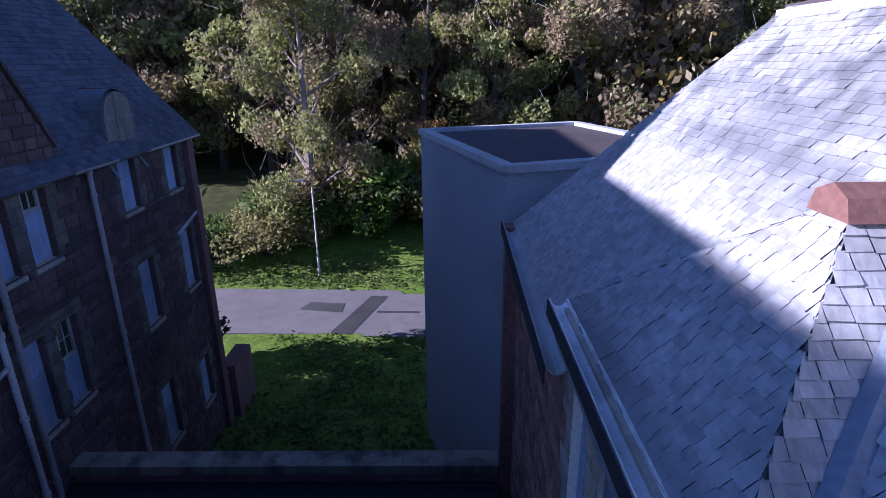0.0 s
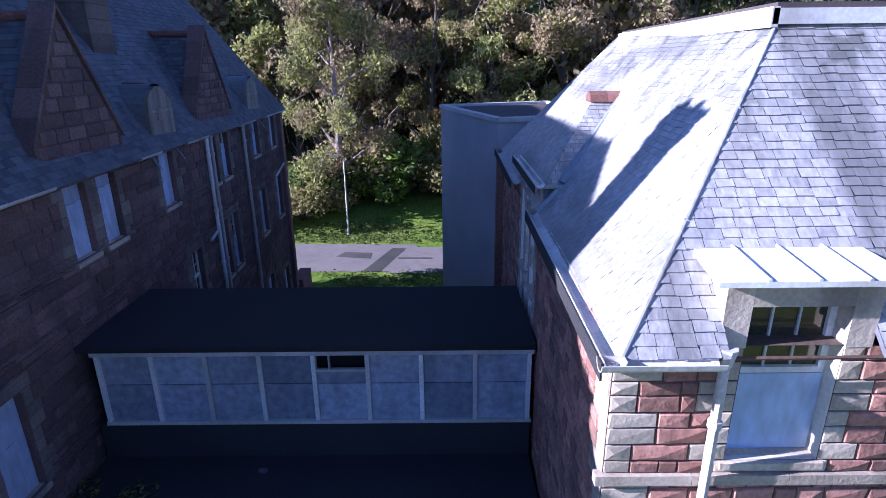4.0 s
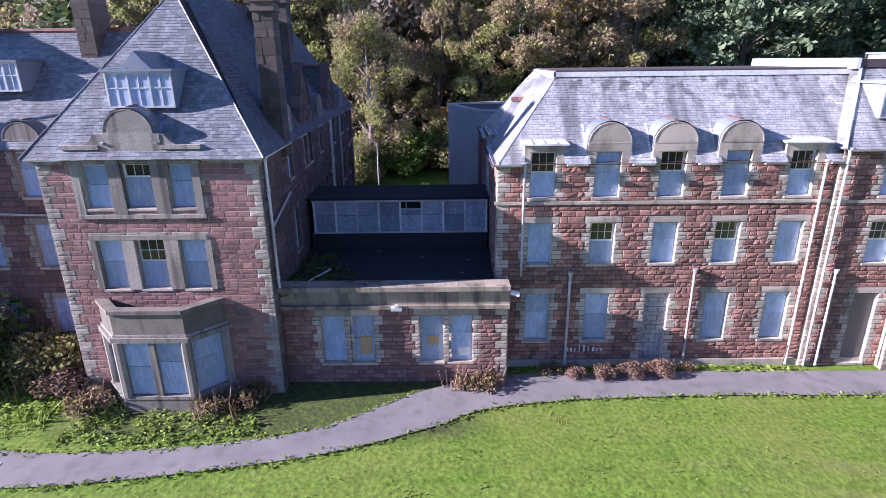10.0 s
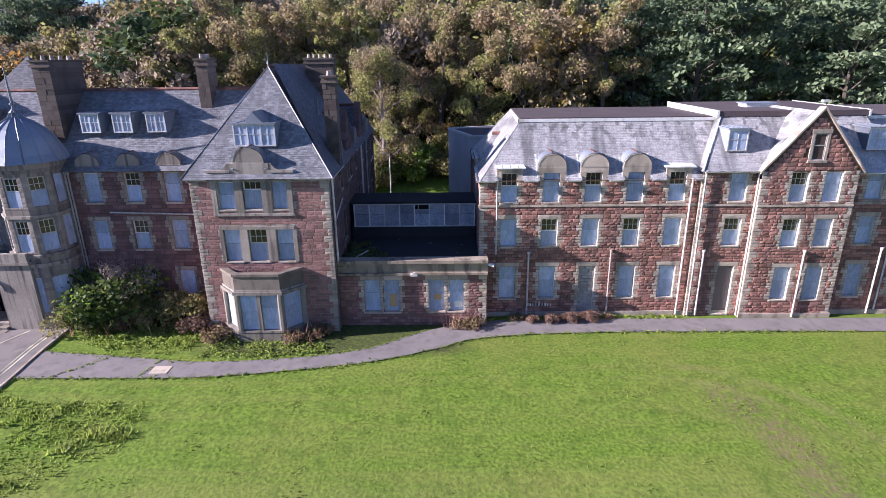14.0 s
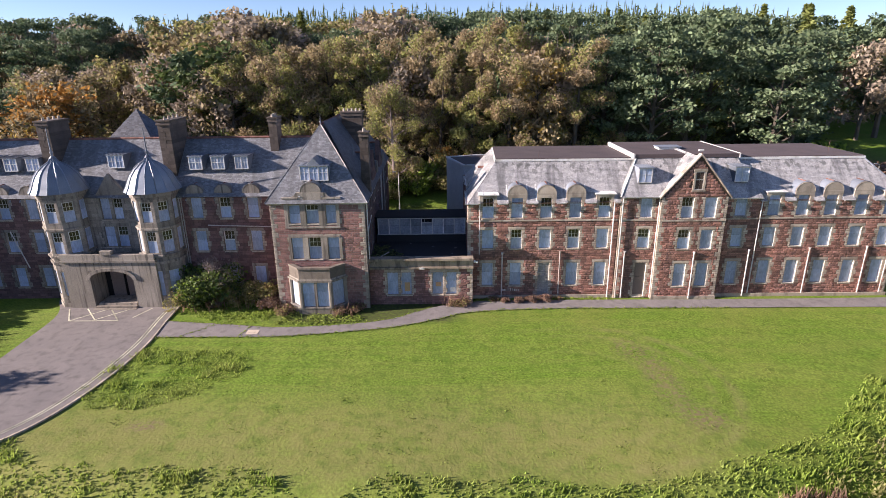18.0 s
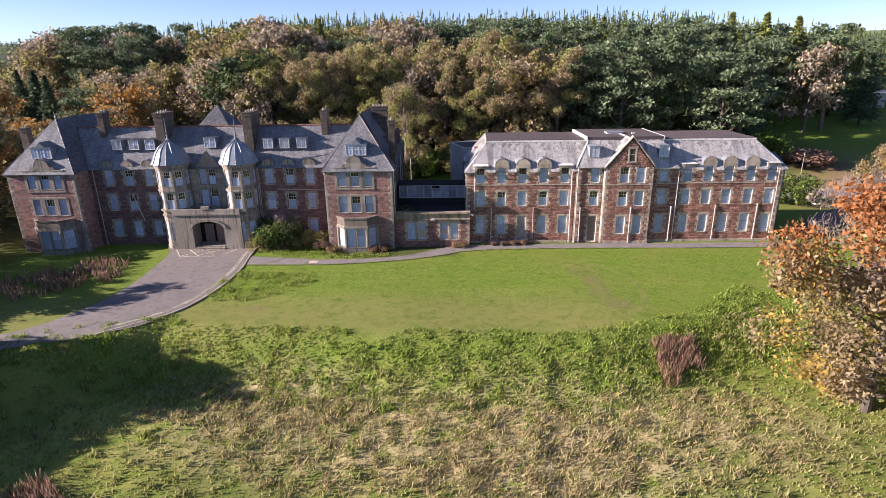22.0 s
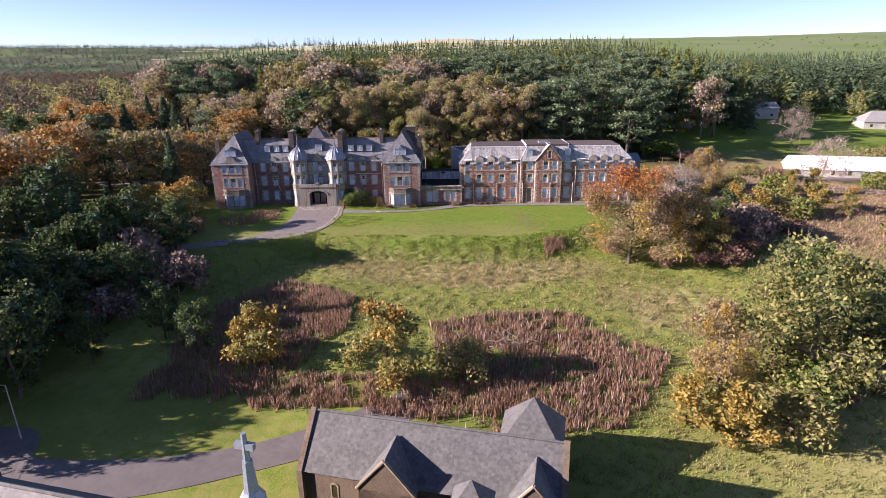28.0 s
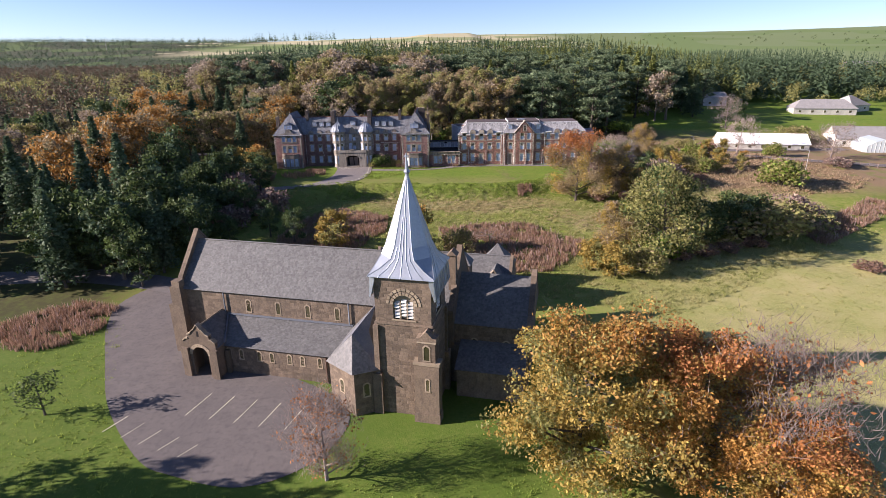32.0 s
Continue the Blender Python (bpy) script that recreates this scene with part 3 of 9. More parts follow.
def masonry(parent, origin, u, width, z0, z1, openings, mat=None, tall=0.21, long=0.37, rough=True, dressed=None, quoins=(True, True),
            jamb=0.24, seed=1, single=None, top=None, shell=0.45, surround=True, name="wall"):
    """A stone wall with openings that go through it, its rubble, dressed surrounds and quoins. openings: (u0, u1, z0, z1)."""
    rnd = random.Random(seed)
    mat, dressed = mat or RED, dressed or BUFF
    m = frame_of((origin[0], origin[1], 0), u)
    # the core, set behind the stones
    us = sorted({0.0, width, *[q for o in openings for q in o[:2]]})
    zs = sorted({z0, z1, *[q for o in openings for q in o[2:4]]})
    g = Geo()
    for a, b in zip(us, us[1:]):
        for c, d in zip(zs, zs[1:]):
            uc, zc = (a + b) / 2, (c + d) / 2
            if c < z0 - 1e-6 or d > z1 + 1e-6 or any(o[0] < uc < o[1] and o[2] < zc < o[3] for o in openings):
                continue
            p = [m @ Vector(q) for q in ((a, 0, c), (b, 0, c), (b, 0, d), (a, 0, d))]
            g.add(p, [(0, 1, 2, 3)])
            p = [m @ Vector(q) for q in ((a, shell, c), (b, shell, c), (b, shell, d), (a, shell, d))]
            g.add(p, [(3, 2, 1, 0)])
    hole = Geo()
    for o in openings:
        a, b, c, d = o[:4]
        for e in (((a, 0, c), (a, shell, c), (a, shell, d), (a, 0, d)), ((b, 0, c), (b, 0, d), (b, shell, d), (b, shell, c)),
                  ((a, 0, c), (b, 0, c), (b, shell, c), (a, shell, c)), ((a, 0, d), (a, shell, d), (b, shell, d), (b, 0, d))):
            hole.add([m @ Vector(q) for q in e], [(0, 1, 2, 3)])
    for e in (((0, 0, z1), (width, 0, z1), (width, shell, z1), (0, shell, z1)),):
        g.add([m @ Vector(q) for q in e], [(0, 1, 2, 3)])
    core = part(name, g.mesh(), dressed if not rough else MORTAR, parent)
    if hole.v:
        tagged(part("reveal", hole.mesh(), LIMEWASH if mat is RED else SHADED_RED if mat is SHADED_RED else dressed, core), kind="stuff")
    rub, dre = Geo(), Geo()
    keys = [q for o in openings for q in (o[2] - 0.16, o[2], o[3], o[3] + 0.3)]
    cs = courses(z0, z1, keys, tall, rnd)
    shapes = ROUGH_STONES if rough else FLAT_STONES
    count = 0

    def lay(a, b, c, d, kind):
        nonlocal count
        if b - a < 0.03:
            return
        sh = (shapes if kind == "rubble" else FLAT_STONES)
        sh = sh[rnd.randrange(len(sh))]
        j = 0.007
        w, h = b - a - 2 * j, d - c - 2 * j
        mm = m @ Matrix.Translation(((a + b) / 2, 0.002, (c + d) / 2)) @ Matrix.Diagonal((w, 1 if kind == "rubble" else 1.7, h, 1))
        if single and single[0] < (a + b) / 2 < single[1] and single[2] < (c + d) / 2 < single[3] and count < 300:
            count += 1
            LATE.append(("stone", sh, mat if kind == "rubble" else dressed, mm, core))
        else:
            (rub if kind == "rubble" else dre).add([mm @ Vector(q) for q in sh[0]], sh[1])

    for k, (c, d) in enumerate(zip(cs, cs[1:])):
        mid = (c + d) / 2
        fixed = []
        for o in openings:
            if o[2] < mid < o[3]:
                fixed.append((o[0], o[1], None))
                if surround:
                    w = jamb * (1.75 if (k // 2) % 2 else 1.0)
                    fixed += [(o[0] - w, o[0], "dressed"), (o[1], o[1] + w, "dressed")]
            elif surround and o[3] < mid < o[3] + 0.3:
                fixed.append((o[0] - jamb * 1.2, o[1] + jamb * 1.2, "dressed"))
            elif surround and o[2] - 0.16 < mid < o[2]:
                fixed.append((o[0] - jamb * 0.6, o[1] + jamb * 0.6, "dressed"))
        q = 0.3 if (k // 2) % 2 else 0.55
        lo, hi = 0.0, width
        if quoins[0]:
            fixed.append((0.0, q, "dressed"))
        if quoins[1]:
            fixed.append((width - q, width, "dressed"))
        fixed.sort(key=lambda s: (s[0], s[1]))
        at = lo
        for a, b, kind in fixed + [(hi, hi, None)]:
            a, b = max(a, lo), min(b, hi)
            while at < a - 0.02:
                w = min(a - at, long * rnd.uniform(0.55, 1.6))
                if a - at - w < 0.16:
                    w = a - at
                lay(at, at + w, c, d, "rubble")
                at += w
            if kind and b > at + 0.02:
                lay(max(a, at), b, c, d, "dressed")
            at = max(at, b)
    if rub.v:
        tagged(part("rubble", rub.mesh(), mat, core), kind="stuff")
    if dre.v:
        tagged(part("dressed_stone", dre.mesh(), dressed, core), kind="stuff")
    return core


def window(parent, origin, u, o, kind="board", inset=0.2, bars=(3, 2), boards=BOARD, sill=True):
    """One sash window in an opening: frame, panes or boards, sill. kind: board, top (glazed above, boarded below), glass, block, door."""
    a, b, c, d = o[:4]
    m = frame_of((origin[0], origin[1], 0), u)
    g = Geo()
    f, y0, y1 = 0.075, inset, inset + 0.09
    g.box(a, a + f, y0, y1, c, d, m)
    g.box(b - f, b, y0, y1, c, d, m)
    g.box(a + f, b - f, y0, y1, d - f, d, m)
    g.box(a + f, b - f, y0, y1, c, c + f, m)
    mid = lerp(c, d, 0.55 if kind in ("top", "glass") else 0.58)
    if kind in ("top", "glass"):
        g.box(a + f, b - f, y0 - 0.012, y1, mid - 0.035, mid + 0.035, m)
    win = part("window", g.mesh(), WHITE, parent)
    if kind in ("top", "glass"):
        lo = mid if kind == "top" else c + f
        p = Geo()
        p.box(a + f, b - f, y0 + 0.045, y0 + 0.055, lo, d - f, m)
        part("pane", p.mesh(), GLASS, win)
        nx, nz = bars
        for i in range(1, nx):
            x = lerp(a + f, b - f, i / nx)
            q = Geo()
            q.box(x - 0.013, x + 0.013, y0 + 0.02, y0 + 0.06, lo, d - f, m)
            part("glazing_bar", q.mesh(), WHITE, win)
        for i in range(1, nz * (2 if kind == "glass" else 1)):
            z = lerp(lo, d - f, i / (nz * (2 if kind == "glass" else 1)))
            q = Geo()
            q.box(a + f, b - f, y0 + 0.022, y0 + 0.058, z - 0.013, z + 0.013, m)
            part("glazing_bar", q.mesh(), WHITE, win)
    if kind in ("board", "top"):
        p = Geo()
        hi = d - f if kind == "board" else mid - 0.035
        cut = lerp(c, d, random.uniform(0.5, 0.62)) if kind == "board" else hi
        p.box(a + 0.02, b - 0.02, y0 - 0.02, y0 - 0.002, c + 0.02, cut - 0.006, m)
        part("board", p.mesh(), boards, win)
        if cut < hi - 0.1:
            p = Geo()
            p.box(a + 0.02, b - 0.02, y0 - 0.017, y0 - 0.001, cut + 0.006, hi, m)
            part("board", p.mesh(), boards, win)
    if kind == "block":
        z, k = c, 0
        while z < d - 0.05:
            x = a - (0.22 if k % 2 else 0)
            while x < b:
                p = Geo()
                p.box(max(a, x) + 0.006, min(b, x + 0.44) - 0.006, y0 - 0.03, y0 + 0.05, z + 0.006, min(d, z + 0.215), m)
                if min(b, x + 0.44) - max(a, x) > 0.03:
                    part("block", p.mesh(), BLOCK, win)
                x += 0.45
            z, k = z + 0.225, k + 1
    g = Geo()
    g.box(a, b, inset + 0.1, inset + 0.14, c, d, m)
    part("backing", g.mesh(), BLACK, win)
    if sill:
        g = Geo()
        g.prism([(-0.05, c - 0.1), (-0.05, c - 0.015), (inset, c + 0.015), (inset, c - 0.1)], "x", a - 0.06, b + 0.06, m)
        part("sill", g.mesh(), BUFF, win)
    return win


def clip_rows(poly, v):
    """The reach in u of a convex polygon at height v."""
    xs = []
    n = len(poly)
    for i in range(n):
        (a, p), (b, q) = poly[i], poly[(i + 1) % n]
        if (p - v) * (q - v) <= 0 and p != q:
            xs.append(a + (b - a) * (v - p) / (q - p))
    return (min(xs), max(xs)) if len(xs) > 1 else None


def slates(parent, corners, mat=None, gauge=0.14, wide=0.22, seed=1, name="slate", single=None, thick=0.014):
    """A slope laid with slates, course by course. corners: a convex polygon, its first edge the eave."""
    rnd = random.Random(seed)
    mat = mat or SLATE
    p = [Vector(c) for c in corners]
    u = (p[1] - p[0]).normalized()
    nrm = u.cross(p[2] - p[0]).normalized()
    if nrm.z < 0:
        nrm = -nrm
    v = nrm.cross(u)
    if v.z < 0:
        v = -v
    flat = [((q - p[0]).dot(u), (q - p[0]).dot(v)) for q in p]
    top = max(q[1] for q in flat)
    base = Geo()
    base.add([q - nrm * 0.004 for q in p] + [q - nrm * 0.06 for q in p], [tuple(range(len(p))), tuple(range(2 * len(p) - 1, len(p) - 1, -1))] + [(i, (i + 1) % len(p), (i + 1) % len(p) + len(p), i + len(p)) for i in range(len(p))])
    deck = part("roof_slope", base.mesh(), SLATE, parent)
    g = Geo()
    n = max(1, round(top / gauge))
    step, count = top / n, 0
    for k in range(n):
        v0, v1 = k * step, (k + 1) * step
        a = clip_rows(flat, v0 + 0.02 * step)
        b = clip_rows(flat, min(v1, top - 1e-4))
        if not a:
            continue
        b = b or a
        x = a[0] - (wide / 2 if k % 2 else 0) - 0.05
        while x < a[1]:
            w = wide * rnd.uniform(0.86, 1.14)
            x0, x1 = max(x, a[0]), min(x + w - 0.006, a[1])
            if x1 - x0 > 0.04:
                t0, t1 = min(max(x0, b[0]), b[1]), min(max(x1, b[0]), b[1])
                low = -rnd.uniform(0.0, 0.022)
                lift = thick * rnd.uniform(0.8, 1.6)
                q = [p[0] + u * x0 + v * (v0 + low) + nrm * lift, p[0] + u * x1 + v * (v0 + low + rnd.uniform(-0.006, 0.006)) + nrm * lift,
                     p[0] + u * t1 + v * (v1 + 0.01) + nrm * 0.002, p[0] + u * t0 + v * (v1 + 0.01) + nrm * 0.002,
                     p[0] + u * x0 + v * (v0 + low), p[0] + u * x1 + v * (v0 + low)]
                if single and count < 300 and single(q[0]):
                    count += 1
                    LATE.append(("slate", (q, [(0, 1, 2, 3), (4, 5, 1, 0)]), mat, None, deck))
                else:
                    g.add(q, [(0, 1, 2, 3), (4, 5, 1, 0)])
            x += w
    tagged(part(name, g.mesh(), mat, deck), kind="stuff")
    return deck


def ridge_cap(parent, a, b, mat=None, r=0.11, name="ridge"):
    a, b = Vector(a), Vector(b)
    n = max(1, round((b - a).length / (0.45 if mat is RIDGE else 1.6)))
    for k in range(n):
        g = Geo()
        g.tube(a.lerp(b, k / n), a.lerp(b, (k + 0.985) / n), r, r * 0.94, 8)
        ob = part(name, g.mesh(), mat or LEAD, parent)
    return ob


def downpipe(parent, x, y, z0, z1, r=0.055, mat=None, bend=None, head=True):
    """A cast pipe with collars and a small hopper."""
    g = Geo()
    g.tube((x, y, z0), (x, y, z1), r, r, 10)
    z = z0 + 0.4
    while z < z1 - 0.3:
        g.tube((x, y, z), (x, y, z + 0.09), r * 1.35, r * 1.35, 10)
        z += 1.8
    if head:
        g.tube((x, y, z1 - 0.05), (x, y, z1 + 0.16), r * 1.2, r * 2.0, 8)
    if bend:
        g.tube((x, y, bend[2]), bend[:2] + (bend[3],), r, r, 8)
    return part("downpipe", g.mesh(), mat or PIPE, parent)


def gutter(parent, a, b, r=0.085, mat=None):
    """A half-round gutter between two points."""
    a, b = Vector(a), Vector(b)
    d = (b - a).normalized()
    side = UP.cross(d)
    g = Geo()
    prof = [(math.cos(t), math.sin(t)) for t in [math.pi + math.pi * k / 6 for k in range(7)]]
    outer = [(c * r, s * r) for c, s in prof]
    inner = [(c * (r - 0.014), s * (r - 0.014)) for c, s in reversed(prof)]
    ring = outer + inner
    n = len(ring)
    g.add([a + side * c + UP * s for c, s in ring] + [b + side * c + UP * s for c, s in ring],
          [(i, (i + 1) % n, (i + 1) % n + n, i + n) for i in range(n)] + [tuple(range(n))[::-1], tuple(range(n, 2 * n))])
    return part("gutter", g.mesh(), mat or PIPE, parent)


def arched_dormer(parent, cx, y, zb, half, mat=None, back=2.2, axis="x", spring=0.35, side=WHITE):
    """A round-headed stone wallhead over a window, with a leaded barrel roof running back into the slope."""
    mat = mat or BUFF

    def at(u, w, z):
        return (cx + u, y + w, z) if axis == "x" else (y - w, cx + u, z)
    n = 12
    arc = [(half * math.cos(math.pi * k / n), spring + half * math.sin(math.pi * k / n) * 0.92) for k in range(n + 1)]
    prof = [(half, 0)] + arc + [(-half, 0)]
    g = Geo()
    k = len(prof)
    g.add([at(a, 0, zb + b) for a, b in prof] + [at(a, 0.28, zb + b) for a, b in prof],
          [tuple(range(k)), tuple(range(2 * k - 1, k - 1, -1))] + [(i, (i + 1) % k, (i + 1) % k + k, i + k) for i in range(k)])
    # raised rim and a sunk panel edge
    for r0, r1, d in ((1.0, 0.955, -0.014),):
        a0 = [(half * r0 * math.cos(math.pi * i / n), spring + half * r0 * 0.92 * math.sin(math.pi * i / n)) for i in range(n + 1)]
        a1 = [(half * r1 * math.cos(math.pi * i / n), spring + half * r1 * 0.92 * math.sin(math.pi * i / n)) for i in range(n + 1)]
        for i in range(n):
            q = [a0[i], a0[i + 1], a1[i + 1], a1[i]]
            g.add([at(a, d, zb + b) for a, b in q] + [at(a, 0.02, zb + b) for a, b in q], [(0, 1, 2, 3), (0, 4, 5, 1), (2, 6, 7, 3), (1, 5, 6, 2), (3, 7, 4, 0)])
    g.add([at(a, d, b) for a, b in ((-half * 1.0, zb + spring - 0.03), (half * 1.0, zb + spring - 0.03), (half * 1.0, zb + spring + 0.03), (-half * 1.0, zb + spring + 0.03)) for d in (-0.012,)], [(0, 1, 2, 3)])
    head = part("dormer_head", g.mesh(), mat, parent)
    r = Geo()
    s = 1.03
    outer = [(half * s, 0)] + [(a * s, b * s + 0.015) for a, b in arc] + [(-half * s, 0)]
    r.add([at(a, 0.06, zb + b) for a, b in outer] + [at(a, back, zb + b) for a, b in outer], [(i, i + 1, i + 1 + k, i + k) for i in range(k - 1)])
    part("dormer_roof", r.mesh(), LEAD if side is WHITE else SLATE_MID, head, "barrel roof of the dormer")
    for sd in (-1, 1):
        g = Geo()
        reach = min(back, 1.15)
        p = [at(sd * half * 1.0, -0.1, zb - 0.34), at(sd * half * 1.0, reach, zb + spring + 0.6), at(sd * half * 1.14, reach, zb + spring + 0.58), at(sd * half * 1.14, -0.1, zb - 0.36)]
        g.add(p + [(q[0], q[1], q[2] + 0.05) for q in p], [(0, 3, 2, 1), (4, 5, 6, 7), (0, 1, 5, 4), (1, 2, 6, 5), (2, 3, 7, 6), (3, 0, 4, 7)])
        part("flashing", g.mesh(), side, head, "white painted flashing")
    g = Geo()
    g.tube(at(0, 0.3, zb + spring + half * 0.92 + 0.02), at(0, back * 0.72, zb + spring + half * 0.92 + 0.05), 0.07, 0.07, 8)
    part("ridge_roll", g.mesh(), RIDGE, head, "clay ridge roll")
    return head


def chimney(parent, x0, x1, y0, y1, z0, z1, mat=None, pots=3, seed=1):
    """A stone stack with a cornice and clay pots."""
    rnd = random.Random(seed)
    g = Geo()
    g.box(x0 + 0.02, x1 - 0.02, y0 + 0.02, y1 - 0.02, z0, z1 - 0.4)
    stack = part("chimney", g.mesh(), mat or CHIMNEY, parent)
    z = z0
    while z < z1 - 0.45:
        h = min(0.32 * rnd.uniform(0.85, 1.2), z1 - 0.45 - z)
        e = rnd.uniform(0, 0.012)
        cut = lerp(x0, x1, rnd.uniform(0.3, 0.7))
        for u0, u1 in ((x0 - e, cut - 0.006), (cut + 0.006, x1 + e)):
            d = rnd.uniform(0, 0.014)
            g = Geo()
            g.box(u0 - d * (u0 < x0 + 0.01), u1 + d * (u1 > x1 - 0.01), y0 - e - d, y1 + e + d, z + 0.008, z + h - 0.008)
            part("stone", g.mesh(), mat or CHIMNEY, stack)
        z += h
    g = Geo()
    g.box(x0 - 0.1, x1 + 0.1, y0 - 0.1, y1 + 0.1, z1 - 0.45, z1 - 0.3)
    g.box(x0 - 0.04, x1 + 0.04, y0 - 0.04, y1 + 0.04, z1 - 0.3, z1 - 0.12)
    g.box(x0 - 0.13, x1 + 0.13, y0 - 0.13, y1 + 0.13, z1 - 0.12, z1)
    part("chimney_cap", g.mesh(), mat or CHIMNEY, stack)
    for k in range(pots):
        g = Geo()
        lx = (x1 - x0) >= (y1 - y0)
        cx = lerp(x0, x1, (k + 0.5) / pots) if lx else (x0 + x1) / 2
        cy = (y0 + y1) / 2 if lx else lerp(y0, y1, (k + 0.5) / pots)
        g.tube((cx, cy, z1), (cx, cy, z1 + 0.28), 0.13, 0.10, 8)
        part("chimney_pot", g.mesh(), BUFF, stack)
    return stack


def box_dormer(parent, cx, y, z0, z1, half, depth, lights=2, pediment=False, flat_lip=0.12):
    """A small leaded dormer with a timber window in the roof slope."""
    g = Geo()
    g.box(cx - half, cx - half + 0.1, y, y + depth, z0, z1)
    g.box(cx + half - 0.1, cx + half, y, y + depth, z0, z1)
    g.box(cx - half + 0.1, cx + half - 0.1, y + 0.1, y + depth, z0, z0 + 0.1)
    dorm = part("dormer", g.mesh(), LEAD, parent, "lead-sided roof dormer")
    g = Geo()
    g.box(cx - half - 0.1, cx + half + 0.1, y - flat_lip, y + depth + 0.3, z1, z1 + 0.09)
    for k in range(4):
        x = lerp(cx - half, cx + half, (k + 0.5) / 4)
        g.box(x - 0.02, x + 0.02, y - flat_lip, y + depth + 0.3, z1 + 0.09, z1 + 0.12)
    if pediment:
        g.prism([(cx - half * 0.45, z1 + 0.09), (cx + half * 0.45, z1 + 0.09), (cx, z1 + 0.09 + half * 0.5)], "y", y - 0.05, y + depth)
    part("dormer_roof", g.mesh(), LEAD, dorm)
    g = Geo()
    f = 0.07
    g.box(cx - half, cx + half, y - 0.04, y + 0.02, z0, z0 + f)
    g.box(cx - half, cx + half, y - 0.04, y + 0.02, z1 - f, z1)
    for k in range(lights + 1):
        x = lerp(cx - half + f / 2, cx + half - f / 2, k / lights)
        g.box(x - f / 2, x + f / 2, y - 0.045, y + 0.02, z0 + f, z1 - f)
    for k in range(lights):
        x = lerp(cx - half + f / 2, cx + half - f / 2, (k + 0.5) / lights)
        g.box(x - 0.015, x + 0.015, y - 0.03, y + 0.01, z0 + f, z1 - f)
        g.box(x - half / lights + f / 2, x + half / lights - f / 2, y - 0.03, y + 0.01, lerp(z0, z1, 0.55) - 0.02, lerp(z0, z1, 0.55) + 0.02)
    part("window_frame", g.mesh(), WHITE, dorm)
    g = Geo()
    g.box(cx - half + f, cx + half - f, y - 0.005, y + 0.01, z0 + f, z1 - f)
    part("pane", g.mesh(), BOARD, dorm)
    return dorm


# ---- the ward wing ----
wing = thing("ward_wing", (20, 6.5, 0), "three-storey red rubble ward wing with boarded windows under slates", "building")
EAVE = 9.4
HALF = 0.52
ROWS3 = ((1.3, 3.57), (5.0, 6.83), (7.95, 9.85))


def wing_front(x0, x1, y, bays, kinds, seed, quoins, top=EAVE, single=None, arch=()):
    """One stretch of the front with three storeys of windows."""
    ops, plan = [], []
    for i, cx in enumerate(bays):
        for r, (a, b) in enumerate(ROWS3):
            k = kinds[r][i]
            lo = 0.15 if k in ("block", "door") else a
            o = (cx - HALF - x0, cx + HALF - x0, lo, b)
            if r == 2 and i in arch or r == 2 and top == EAVE:
                o = (o[0], o[1], o[2], min(b, top - 0.002))
            ops.append(o)
            plan.append((o[:3] + (b,), k))
    core = masonry(wing, (x0, y), (1, 0, 0), x1 - x0, 0, top, ops, seed=seed, quoins=quoins, single=single)
    for o, k in plan:
        window(wing, (x0, y), (1, 0, 0), o, {"door": "board"}.get(k, k), boards=PLY_DARK if k == "door" else BOARD)
    return core


PLY_DARK = material("grey_weathered_door", (0.23, 0.19, 0.17), 0.85, second=(0.18, 0.15, 0.14))
A_BAYS = [1.98 + 2.655 * k for k in range(5)]
C_BAYS = [28.05, 30.65, 33.2, 35.95, 38.6]
wing_front(0.1, 14.0, 0.35, A_BAYS, (("board", "board", "block", "board", "board"), ("board", "top", "board", "top", "board"), ("top", "board", "top", "board", "top")), 3, (True, False), single=(0.0, 9.0, 3.7, 9.4), arch=(1, 2, 3))
wing_front(14.0, 17.5, 0.15, [16.35], (("door",), ("top",), ("board",)), 5, (True, False), top=9.9)
wing_front(17.5, 23.5, -0.2, [19.9, 21.97], (("board", "board"), ("top", "board"), ("top", "board")), 7, (True, True), top=9.9)
wing_front(23.5, 26.7, 0.3, [25.0], (("board",), ("board",), ("board",)), 9, (False, False), top=9.7)
wing_front(26.7, 40.0, 0.45, C_BAYS, (("board",) * 5, ("board",) * 5, ("board",) * 5), 11, (False, True), arch=(1, 2, 3))
# side returns where the front steps forward
for x, ya, yb in ((14.0, 0.15, 0.36), (17.5, -0.2, 0.16), (23.5, -0.2, 0.31), (26.7, 0.3, 0.46)):
    g = Geo()
    g.box(x - 0.06 if x > 20 else x, x if x > 20 else x + 0.06, ya + 0.01, yb + 0.1, 0, 9.4)
    part("return_wall", g.mesh(), BUFF, wing)

